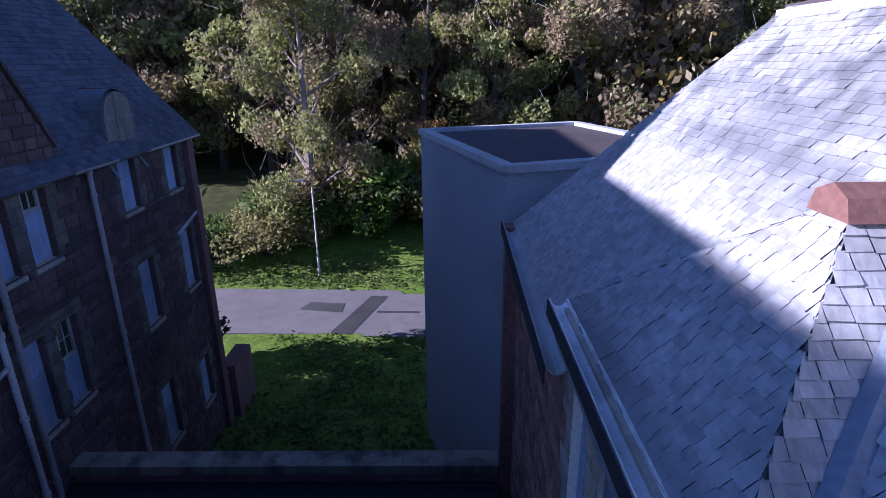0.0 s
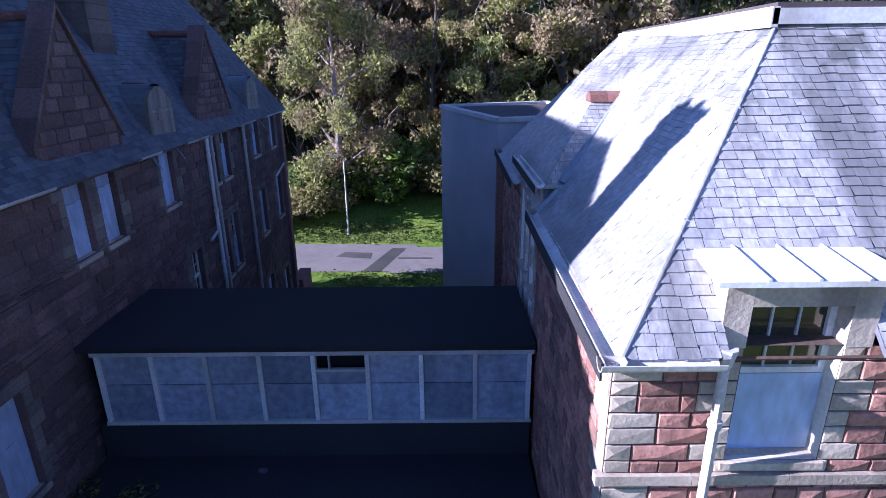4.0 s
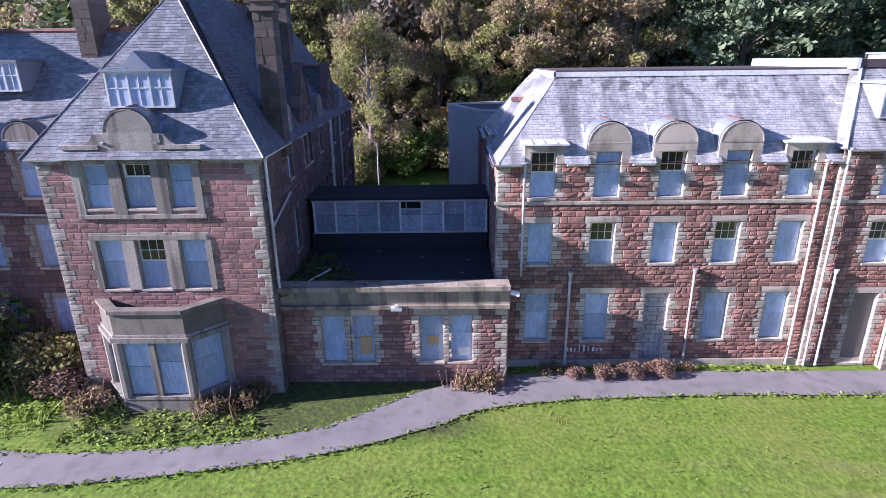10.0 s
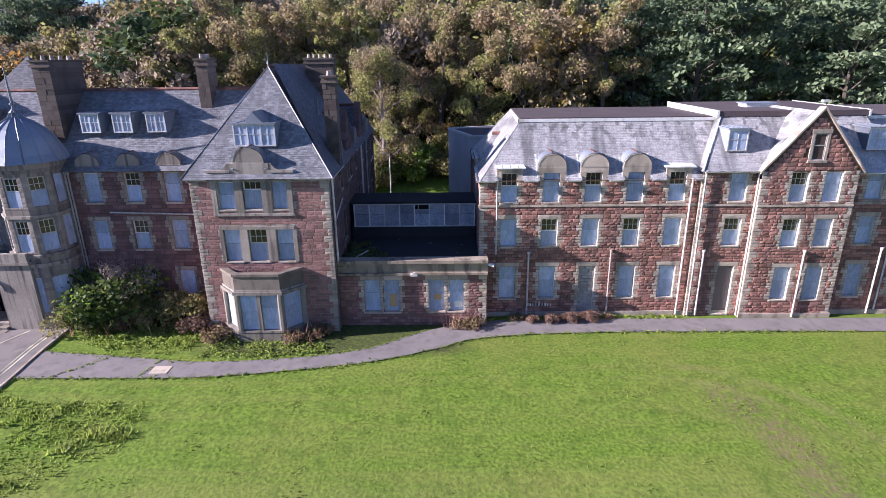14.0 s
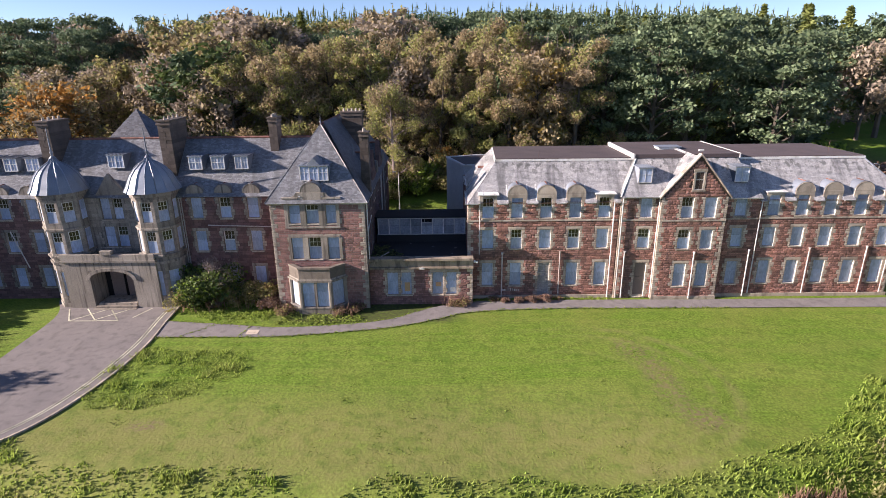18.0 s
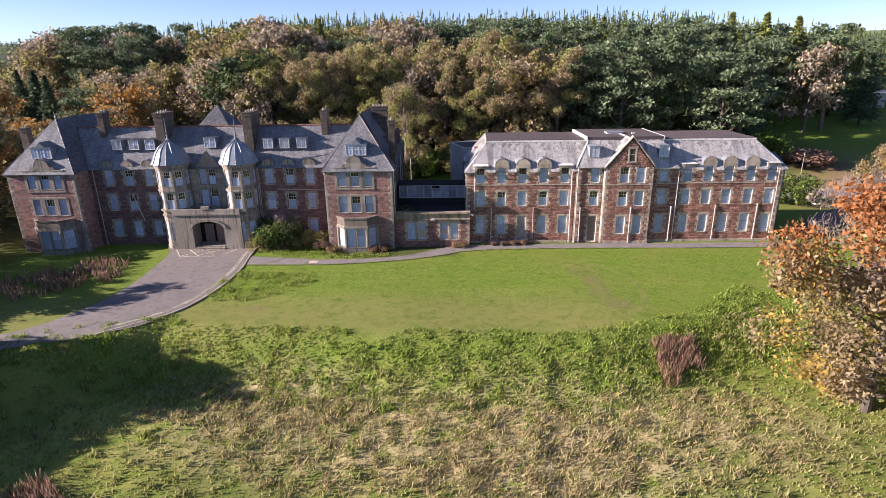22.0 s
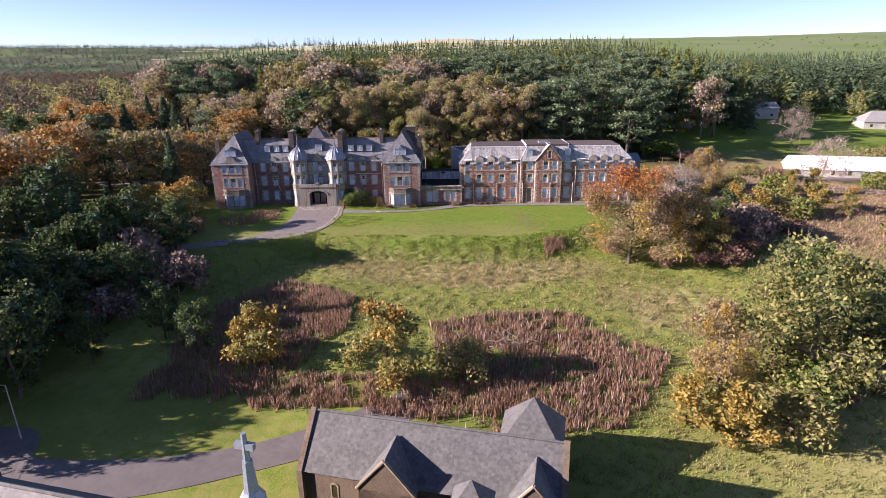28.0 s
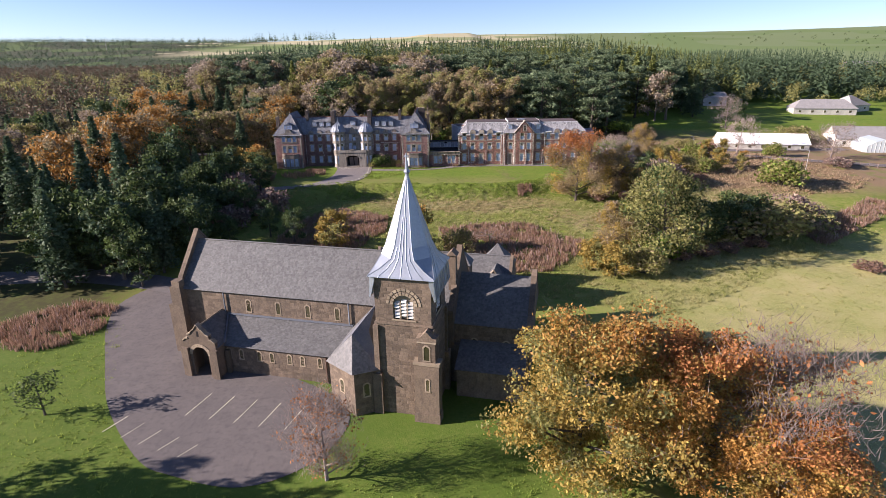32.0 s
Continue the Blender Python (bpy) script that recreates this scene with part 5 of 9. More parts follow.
for k in range(8):
    x = -8.78 + k * 1.1
    for a, b in ((5.1, 5.95), (5.97, 6.7)):
        if k == 4 and a > 5.5:
            a0 = 6.32
            g = Geo()
            g.box(x + 0.3, x + 0.33, 5.12, 5.2, 6.28, 6.7)
            g.box(x, x + 1.1, 5.12, 5.2, 6.25, 6.3)
            part("broken_pane_frame", g.mesh(), WHITE, corr)
            b = 6.25
        g = Geo()
        g.box(x + 0.05, x + 1.05, 5.15, 5.18, a, b)
        part("panel", g.mesh(), CORR, corr)
g = Geo()
g.box(-9.1, 0.1, 7.7, 7.9, -1, 4.4)
part("lower_wall", g.mesh(), RED, corr)
g = Geo()
g.box(-9.0, 0.1, 5.34, 5.54, 0, 4.4)
part("lower_wall", g.mesh(), RED, corr)
rear = thing("rear_link", (-4.5, 11, 0), "low flat-roofed rear link with a dark parapet", "outbuilding")
g = Geo()
g.box(-9.4, 0.08, 7.92, 13.9, 3.3, 3.5)
part("flat_roof", g.mesh(), FELT, rear)
g = Geo()
g.box(-9.45, 0.09, 13.9, 14.25, -1.2, 3.75)
part("wall", g.mesh(), RED2, rear)
for k in range(9):
    g = Geo()
    g.box(-9.45 + k * 1.06, -9.45 + (k + 1) * 1.06 - 0.01, 13.82, 14.33, 3.75, 3.98)
    part("coping", g.mesh(), PALE, rear)

# ---- the harled stair block ----
annex = thing("harled_block", (1.8, 19.2, -1), "tall grey harled block with a shallow roof behind the wing", "building")
AP = [(-1.8, 21.4), (0.2, 14.9), (5.4, 16.6), (3.4, 23.1)]
g = Geo()
g.prism(AP, "z", -1.4, 10.2)
part("wall", g.mesh(), HARL, annex)
c = Vector((1.8, 19.0))
g = Geo()
for i in range(4):
    a, b = Vector(AP[i]), Vector(AP[(i + 1) % 4])
    n = Vector(((b - a).y, -(b - a).x)).normalized()
    q = [a + n * 0.08, b + n * 0.08, b - n * 0.22, a - n * 0.22]
    g.prism([(p.x, p.y) for p in q], "z", 10.2 + 0.002 * i, 10.36 + 0.002 * i)
part("parapet", g.mesh(), WHITE, annex, "pale metal roof edge")
g = Geo()
g.prism([((c + (Vector(p) - c) * 0.93).x, (c + (Vector(p) - c) * 0.93).y) for p in AP], "z", 10.2, 10.26)
part("flat_roof", g.mesh(), FELT_BROWN, annex)


# ---- the main house ----
house = thing("hospital_house", (-32.8, 8, 0), "derelict red sandstone hospital house with turrets, gables and steep slate roofs", "building")
AX = -32.83          # its axis of symmetry
EZ = 10.1


def pavilion(side, full):
    """One of the two end pavilions; side 1: east."""
    def X(x):
        return x if side > 0 else 2 * AX - x
    x0, x1 = sorted((X(-17.35), X(-9.0)))
    y = -1.75
    ops, plan = [], []
    for cx in (-15.2, -13.63, -11.95):
        c = X(cx) - x0
        h = 0.5 if cx != -13.63 else 0.56
        for z0, z1, kind in ((8.2, 9.88 if cx != -13.63 else 10.35, "top" if cx == -13.63 else "board"), (4.88, 6.93, "top" if cx == -13.63 else "board")):
            z2 = min(z1, EZ - 0.2)
            ops.append((c - h, c + h, z0, z2))
            plan.append(((c - h, c + h, z0, z1), kind))
    c = X(-13.65) - x0
    ops.append((c - 2.0, c + 2.0, 0.0, 3.3))
    masonry(house, (x0, y), (1, 0, 0), x1 - x0, -0.3, EZ, ops, RED2, 0.2, 0.5, False, HOUSE_BUFF, seed=31 + side, single=(0, 8.3, 4.4, 10.1) if full else None, jamb=0.2)
    for o, kind in plan:
        window(house, (x0, y), (1, 0, 0), o, kind)
    # carved wallhead over the middle windows
    m = X(-13.63)
    g = Geo()
    g.box(m - 1.15, m + 1.15, y - 0.1, y + 0.3, 10.36, 11.0)
    head = part("carved_wallhead", g.mesh(), HOUSE_PALE, house, "carved buff stone wallhead")
    blocks = [("mullion", a, b, -0.06, 0.1, 7.95, 9.9) for a, b in ((-2.45, -2.15), (-1.06, -0.56), (0.56, 1.14), (2.1, 2.4))]
    blocks += [("lintel", -2.45, -0.56, -0.07, 0.15, 9.9, 10.45), ("lintel", 0.56, 2.45, -0.07, 0.15, 9.9, 10.45), ("cornice", -2.6, -1.15, -0.15, 0.35, 10.45, 10.6), ("cornice", 1.15, 2.6, -0.15, 0.35, 10.45, 10.6), ("sill_course", -2.45, 2.45, -0.1, 0.05, 7.8, 7.95)]
    for nm, a, b, c, d, e, f in blocks:
        g = Geo()
        g.box(m + a, m + b, y + c, y + d, e, f)
        part(nm, g.mesh(), HOUSE_PALE, head)
    for s in (-1, 1):
        g = Geo()
        g.prism([(m + s * 1.15, 10.6), (m + s * 1.75, 10.6), (m + s * 1.5, 10.72), (m + s * 1.3, 10.98), (m + s * 1.15, 11.0)], "y", y - 0.08, y + 0.3)
        part("scroll", g.mesh(), HOUSE_PALE, head)
    arched_dormer(house, m, y - 0.05, 10.98, 0.92, HOUSE_PALE, 1.9, spring=0.06, side=LEAD)
    # label mould over the first floor lights
    g = Geo()
    g.box(m - 2.3, m + 2.3, y - 0.06, y + 0.05, 6.93, 7.12)
    lab = part("label_mould", g.mesh(), HOUSE_BUFF, house)
    for a, b in ((-2.3, -2.08), (-1.06, -0.58), (0.58, 1.14), (2.22, 2.44)):
        g = Geo()
        g.box(m + a, m + b, y - 0.05, y + 0.05, 4.85, 6.93)
        part("mullion", g.mesh(), HOUSE_BUFF, lab)
    # eaves course and gutter
    g = Geo()
    g.box(x0 - 0.12, m - 2.6, y - 0.14, y + 0.1, EZ - 0.18, EZ)
    g.box(m + 2.6, x1 + 0.12, y - 0.14, y + 0.1, EZ - 0.18, EZ)
    part("eaves_course", g.mesh(), HOUSE_BUFF, house)
    gutter(house, (x0 - 0.2, y - 0.22, EZ + 0.02), (m - 2.6, y - 0.22, EZ + 0.02), 0.09, WHITE)
    gutter(house, (m + 2.6, y - 0.22, EZ + 0.02), (x1 + 0.2, y - 0.22, EZ + 0.02), 0.09, WHITE)
    # canted bay on the ground floor
    bx = [m - 2.55, m - 1.4, m + 1.4, m + 2.55]
    by = [y, y - 1.2, y - 1.2, y]
    poly = list(zip(bx, by))
    g = Geo()

    def ring(k, z0, z1, push):
        c = Vector((m, y))
        q = [((c + (Vector(p) - c) * (1 + push)).x, min(y + 0.1, (c + (Vector(p) - c) * (1 + push)).y)) for p in poly]
        k.prism(q, "z", z0, z1)
    ring(g, -0.35, 0.55, 0.05)
    bay = part("bay_window", g.mesh(), HOUSE_PALE, house, "canted buff stone bay with a parapet")
    for nm, z0, z1, push in (("sill", 0.55, 0.68, 0.08), ("cornice", 3.1, 3.3, 0.09), ("frieze", 3.3, 3.42, 0.03)):
        g = Geo()
        ring(g, z0, z1, push)
        part(nm, g.mesh(), HOUSE_PALE, bay)
    for p in poly[0:]:
        c = Vector(p) + (Vector((m, y)) - Vector(p)) * 0.04
        g = Geo()
        g.prism([(c.x + 0.2 * math.cos(a), min(y, c.y + 0.2 * math.sin(a))) for a in [k * math.pi / 4 + 0.39 for k in range(8)]], "z", 0.68, 3.12)
        part("mullion", g.mesh(), HOUSE_PALE, bay)
    g = Geo()
    g.box(m - 0.11, m + 0.11, y - 1.25, y - 1.0, 0.68, 3.12)
    part("mullion", g.mesh(), HOUSE_PALE, bay)
    for i in range(3):
        a, b = Vector(poly[i]), Vector(poly[i + 1])
        n = Vector(((b - a).y, -(b - a).x)).normalized()
        q = [a, b, b - n * 0.25, a - n * 0.25]
        g = Geo()
        g.prism([(p.x, p.y) for p in q], "z", 3.42, 4.3)
        part("parapet", g.mesh(), SHADED_SOOTY_BUFF, bay)
        e = [a + n * 0.08, b + n * 0.08, b - n * 0.33, a - n * 0.33]
        g = Geo()
        g.prism([(p.x, p.y) for p in e], "z", 4.3 + 0.003 * i, 4.46 + 0.003 * i)
        part("coping", g.mesh(), SHADED_SOOTY_BUFF, bay)
    g = Geo()
    ring(g, 3.4, 3.62, -0.1)
    part("bay_roof", g.mesh(), FELT, bay)
    for i in range(3):
        a, b = Vector(poly[i]), Vector(poly[i + 1])
        d = (b - a)
        if i == 1:
            for s in ((0.08, 0.46), (0.54, 0.92)):
                window(bay, a, (d.x, d.y, 0), (d.length * s[0], d.length * s[1], 0.7, 3.1), "board", 0.12, sill=False)
        else:
            window(bay, a, (d.x, d.y, 0), (0.22, d.length - 0.22, 0.7, 3.1), "board", 0.12, sill=False)
    # roof: a steep hip whose ridge runs back
    ap = X(-13.35)
    f0, f1 = x0 - 0.32, x1 + 0.32
    slates(house, [(f0, y - 0.32, EZ), (f1, y - 0.32, EZ), (ap, 3.1, 16.35)], SLATE_MID, 0.15, 0.24, 41 + side, single=(lambda q: q.z < 12.2 and q.x > -13) if full else None)
    ridge_cap(house, (f0, y - 0.32, EZ + 0.03), (ap, 3.1, 16.35), SLATE_MID, 0.035, "hip")
    ridge_cap(house, (f1, y - 0.32, EZ + 0.03), (ap, 3.1, 16.35), SLATE_MID, 0.035, "hip")
    g = Geo()
    g.tube((ap, 3.1, 16.2), (ap, 3.1, 17.2), 0.05, 0.015, 6)
    g.tube((ap, 3.1, 16.5), (ap, 3.1, 16.65), 0.1, 0.04, 8)
    part("finial", g.mesh(), LEAD, house)
    box_dormer(house, ap - 0.05 * side, -0.85, 11.85, 13.15, 1.25, 2.0, 3, True)
    return x0, x1, ap, f0, f1


px0, px1, ap, f0, f1 = pavilion(1, True)
# the east range runs back from the pavilion
def XE(y):
    """Face of the east range, which stands a little askew."""
    return -9.0 - 0.025 * (y + 1.75)


# shade is in the east slope's darker slate; the lit west slope is paler
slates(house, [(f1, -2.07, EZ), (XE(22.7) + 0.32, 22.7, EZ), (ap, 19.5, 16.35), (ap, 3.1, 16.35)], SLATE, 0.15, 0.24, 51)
slates(house, [(f0, 10, EZ), (f0, -2.07, EZ), (ap, 3.1, 16.35), (ap, 10.0, 16.35)], SLATE_MID, 0.15, 0.24, 52)
slates(house, [(f0, 22.7, EZ), (f0, 10, EZ), (ap, 10, 16.35), (ap, 19.5, 16.35)], SLATE, 0.18, 0.28, 53)
slates(house, [(XE(22.7) + 0.32, 22.7, EZ), (f0, 22.7, EZ), (ap, 19.5, 16.35)], SLATE, 0.18, 0.28, 54)
ridge_cap(house, (ap, 3.1, 16.37), (ap, 19.5, 16.37), RIDGE, 0.11)
E_PAIRS = (6.8, 14.25)
E_SINGLE = ((2.9, 8.4, 9.98), (10.35, 8.5, 10.3), (18.45, 8.6, 10.3), (21.0, 8.6, 9.95))
ops, plan = [], []
L0 = -1.75


def east_op(y, z0, z1, half, kind="board"):
    o = (y - half - L0, y + half - L0, z0, min(z1, EZ - 0.15))
    ops.append(o)
    plan.append((o[:3] + (z1,), kind))


for y, z0, z1 in E_SINGLE:
    east_op(y, z0, z1, 0.42, "top" if y == 2.9 else "board")
for y in E_PAIRS:
    for s in (-0.58, 0.58):
        east_op(y + s, 8.4, 10.45, 0.38, "top" if y > 10 and s > 0 else "board")
for y, z0, z1 in ((3.15, 4.87, 6.85), (18.5, 5.2, 7.15), (21.2, 5.25, 7.2)):
    east_op(y, z0, z1, 0.42)
for s in (-0.55, 0.55):
    east_op(14.3 + s, 5.0, 7.05, 0.38, "top" if s > 0 else "board")
east_op(11.3, 4.9, 6.8, 0.4, "glass")
for y in (13.8, 14.9, 18.4):
    east_op(y, 1.2, 3.2, 0.42)
east_op(21.0, 0.9, 2.6, 0.4)
# the wall turned from the sun, laid in the shade-darkened stones
masonry(house, (-9.0, L0), (-0.025, 1, 0), 24.2, -1.2, EZ, ops, SHADED_RED, 0.27, 0.5, True, SHADED_SOOTY_BUFF, seed=61, quoins=(True, True), jamb=0.22)
for o, kind in plan:
    window(house, (-9.0, L0), (-0.025, 1, 0), o, kind, 0.16)
for y in (2.9, 10.35, 18.45):
    arched_dormer(house, y, XE(y) + 0.08, 10.0, 0.68, HOUSE_PALE, 2.0, axis="y", spring=1.08, side=LEAD)
    g = Geo()
    g.box(XE(y) + 0.085, XE(y) + 0.11, y - 0.2, y + 0.2, 10.85, 11.15)
    part("carved_panel", g.mesh(), HOUSE_BUFF, house, "small carved stone panel")
for y in E_PAIRS:
    w, xf = 1.42, XE(y)
    g = Geo()
    g.prism([(y - w, EZ - 0.1), (y + w, EZ - 0.1), (y + w, 10.75), (y, 13.15), (y - w, 10.75)], "x", xf - 0.35, xf + 0.03)
    gab = part("wallhead_gable", g.mesh(), MORTAR, house)
    rg = random.Random(int(y))
    z = 10.5
    while z < 12.9:
        h = 0.27 * rg.uniform(0.85, 1.15)
        reach = min(w, 1.42 * (13.15 - z - h * 0.5) / 2.4) - 0.06
        x = y - reach
        while x < y + reach - 0.06:
            ln = min(0.5 * rg.uniform(0.6, 1.4), y + reach - x)
            sh = ROUGH_STONES[rg.randrange(8)]
            mm = Matrix.Translation((xf + 0.032, x + ln / 2, z + h / 2)) @ Matrix.Rotation(math.pi / 2, 4, "Z") @ Matrix.Diagonal((ln - 0.014, 1, h - 0.014, 1))
            LATE.append(("stone", sh, SHADED_RED, mm, gab))
            x += ln
        z += h
    for s in (-1, 1):
        for k in range(5):
            p, q = Vector((y + s * (w + 0.08), 10.68)).lerp(Vector((y, 13.3)), k / 5), Vector((y + s * (w + 0.08), 10.68)).lerp(Vector((y, 13.3)), (k + 0.97) / 5)
            g = Geo()
            g.add([(xf - 0.42, p.x, p.y), (xf + 0.08, p.x, p.y), (xf + 0.08, q.x, q.y), (xf - 0.42, q.x, q.y), (xf - 0.42, p.x, p.y + 0.14), (xf + 0.08, p.x, p.y + 0.14), (xf + 0.08, q.x, q.y + 0.14), (xf - 0.42, q.x, q.y + 0.14)],
                  [(0, 1, 2, 3), (4, 7, 6, 5), (0, 4, 5, 1), (1, 5, 6, 2), (2, 6, 7, 3), (3, 7, 4, 0)])
            part("coping", g.mesh(), SHADED_RED, gab)
        e0, e1 = (xf - 0.02, xf - 3.3) if s > 0 else (xf - 3.3, xf - 0.02)
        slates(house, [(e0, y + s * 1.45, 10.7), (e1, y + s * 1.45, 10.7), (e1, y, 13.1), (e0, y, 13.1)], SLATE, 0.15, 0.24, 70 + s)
        g = Geo()
        g.tube((xf - 0.2, y + s * 1.5, 10.62), (xf - 2.2, y + s * 0.1, 13.05), 0.09, 0.09, 6)
        part("valley", g.mesh(), LEAD, house, "blue-grey lead valley")
    ridge_cap(house, (xf - 0.3, y, 13.17), (xf - 2.4, y, 13.17), RIDGE, 0.1)
for ya, yb in ((-2.0, 2.1), (3.7, 5.2), (8.4, 9.5), (11.1, 12.7), (15.8, 17.6), (19.2, 22.6)):
    gutter(house, (XE(ya) + 0.28, ya, EZ + 0.03), (XE(yb) + 0.28, yb, EZ + 0.03), 0.085, WHITE if ya < 0 or ya > 19 else None)
for y, z0 in ((-1.35, 4.7), (12.95, 0.0), (13.3, 0.0), (16.6, 0.0), (22.25, -1.0)):
    downpipe(house, XE(y) + 0.14, y, z0, 10.0, 0.06)
for (ya, za), (yb, zb) in (((-1.3, 7.25), (1.9, 7.95)), ((22.2, 7.7), (20.4, 7.3)), ((13.0, 7.0), (12.2, 6.85))):
    g = Geo()
    g.tube((XE(ya) + 0.14, ya, za), (XE(yb) + 0.14, yb, zb), 0.05, 0.05, 8)
    part("branch_pipe", g.mesh(), PIPE, house)
chimney(house, -9.6, -8.85, 1.4, 2.25, 9.6, 15.8, None, 2, 5)
chimney(house, -12.7, -10.6, 10.2, 11.2, 12.0, 16.9, None, 5, 6)
g = Geo()
g.tube((-10.9, 5.2, 11.5), (-10.9, 5.2, 14.2), 0.07, 0.07, 8)
part("vent_pipe", g.mesh(), LEAD, house)
# wall at the foot of the east range by the road
g = Geo()
g.box(-9.85, -9.25, 22.6, 24.4, -1.3, 1.3)
tagged(part("low_wall", g.mesh(), RED2), "low ruined red stone wall at the corner of the house", "wall")

wx0, wx1, wap, wf0, wf1 = pavilion(-1, False)
slates(house, [(wf0, 12, EZ), (wf0, -2.07, EZ), (wap, 3.1, 16.35), (wap, 12, 16.35)], SLATE_MID, 0.18, 0.28, 55)
# this east slope too takes the shade-darkened slate
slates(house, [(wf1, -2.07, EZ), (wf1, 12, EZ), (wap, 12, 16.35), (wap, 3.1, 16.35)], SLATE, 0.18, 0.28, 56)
g = Geo()
g.box(wx0, wx0 + 0.4, -1.3, 12, -0.5, EZ)
g.box(wx0, wx1, 11.6, 12, -0.5, EZ)
g.box(-17.35, -17.0, 10, 22.3, -1, EZ)
g.box(-17.35, -9.4, 21.9, 22.3, -1, EZ)
g.prism([(wx0, EZ), (wx1, EZ), (wap, 16.0)], "y", 11.6, 11.98)
part("back_wall", g.mesh(), RED2, house)
for x in (-17.35, 2 * AX + 17.35 - 0.0):
    inner = x == -17.35
    masonry(house, (x, 1.2) if inner else (x, -1.75), (0, -1, 0) if inner else (0, 1, 0), 2.95, -0.3, EZ, [], RED2, 0.22, 0.5, False, HOUSE_BUFF, seed=71, quoins=(False, True) if inner else (True, False))
chimney(house, wx0 + 0.0, wx0 + 0.9, 2.2, 3.1, 9.6, 15.3, None, 2, 8)

# the front between pavilion and turrets, both sides alike
FY = 1.2
BAYX = (-25.1, -22.45, -19.85)


def front(side):
    def X(x):
        return x if side > 0 else 2 * AX - x
    x0, x1 = sorted((X(-27.0), X(-17.35)))
    ops, plan = [], []
    for i, bx in enumerate(BAYX):
        c = X(bx) - x0
        for z0, z1, k in ((8.0, 9.95, "top" if i == 1 else "board"), (4.75, 6.75, "top" if i == 1 else "board"), (1.2, 3.2, "board")):
            o = (c - 0.52, c + 0.52, z0, z1)
            ops.append(o)
            plan.append((o, k))
    masonry(house, (x0, FY), (1, 0, 0), x1 - x0, -0.3, EZ, ops, SHADED_FRONT_RED, 0.26, 0.55, True, HOUSE_BUFF, seed=81 + side, quoins=(False, False), jamb=0.22)
    for o, k in plan:
        window(house, (x0, FY), (1, 0, 0), o, k)
    for bx in BAYX:
        arched_dormer(house, X(bx), FY - 0.04, 10.05, 0.8, HOUSE_PALE, 2.0, spring=0.4, side=LEAD)
    for xa, xb in ((-27.0, -26.0), (-24.2, -23.35), (-21.55, -20.75), (-18.95, -17.5)):
        gutter(house, (X(xa), FY - 0.2, EZ + 0.05), (X(xb), FY - 0.2, EZ + 0.05), 0.08)
    if side > 0:
        slates(house, [(x0 - 0.2, FY - 0.3, EZ), (x1, FY - 0.3, EZ), (x1 + 3.5, 5.6, 14.9), (x0 - 0.2, 5.6, 14.9)], SLATE_MID, 0.15, 0.24, 91)
    else:
        slates(house, [(x0, FY - 0.3, EZ), (x1 + 0.2, FY - 0.3, EZ), (x1 + 0.2, 5.6, 14.9), (x0 - 3.5, 5.6, 14.9)], SLATE_MID, 0.15, 0.24, 92)
    for bx in (-25.2, -23.1, -20.9):
        box_dormer(house, X(bx), 2.55, 12.35, 13.55, 0.62, 1.6, 2)
    for px, z0 in ((-18.0, 0), (-26.6, 3.5), (-27.2, 0)):
        downpipe(house, X(px), FY - 0.14, z0, 9.95, 0.055)
    return x0, x1


front(1)
front(-1)
g = Geo()
g.tube((-24.2, FY - 0.12, 7.35), (-18.1, FY - 0.12, 7.15), 0.05, 0.05, 8)
part("branch_pipe", g.mesh(), PIPE, house)
g = Geo()
g.tube((2 * AX + 22.6, FY - 0.12, 6.9), (2 * AX + 23.6, FY - 0.12, 3.2), 0.05, 0.05, 8)
part("branch_pipe", g.mesh(), PIPE, house)
slates(house, [(-9.5 - 8, 10.0, EZ), (-48.3, 10.0, EZ), (-48.3, 5.6, 14.9), (-17.5, 5.6, 14.9)], SLATE, 0.4, 0.5, 93)
slates(house, [(-38.9, FY - 0.3, EZ), (-26.8, FY - 0.3, EZ), (-26.8, 5.6, 14.9), (-38.9, 5.6, 14.9)], SLATE_MID, 0.15, 0.24, 94)
ridge_cap(house, (-52.0, 5.6, 14.93), (-13.6, 5.6, 14.93), RIDGE, 0.12)
g = Geo()
g.box(-48.3, -17.4, 9.6, 10.0, -0.5, EZ)
part("back_wall", g.mesh(), RED2, house)
for x0, x1, y0, y1, z0 in ((-18.6, -17.85, 4.45, 5.9, 13.2), (-28.15, -27.05, 2.5, 5.9, 11.0), (-39.6, -38.5, 2.9, 5.9, 11.4), (2 * AX + 17.85, 2 * AX + 18.6, 4.45, 5.9, 13.2)):
    chimney(house, x0, x1, y0, y1, z0, 16.9, None, 4, 9)
box_dormer(house, AX, 2.9, 12.5, 13.7, 0.75, 1.6, 2)
# stair tower roof behind the ridge
g = Geo()
slates(house, [(-37.6, 9.0, 13.8), (-32.1, 9.0, 13.8), (-34.85, 11.8, 17.3)], SLATE, 0.18, 0.28, 95)
slates(house, [(-32.1, 9.0, 13.8), (-32.1, 14.6, 13.8), (-34.85, 11.8, 17.3)], SLATE, 0.18, 0.28, 96)
slates(house, [(-37.6, 14.6, 13.8), (-37.6, 9.0, 13.8), (-34.85, 11.8, 17.3)], SLATE, 0.18, 0.28, 97)
slates(house, [(-32.1, 14.6, 13.8), (-37.6, 14.6, 13.8), (-34.85, 11.8, 17.3)], SLATE, 0.18, 0.28, 98)
g = Geo()
g.box(-37.4, -32.3, 9.2, 14.4, -0.5, 13.8)
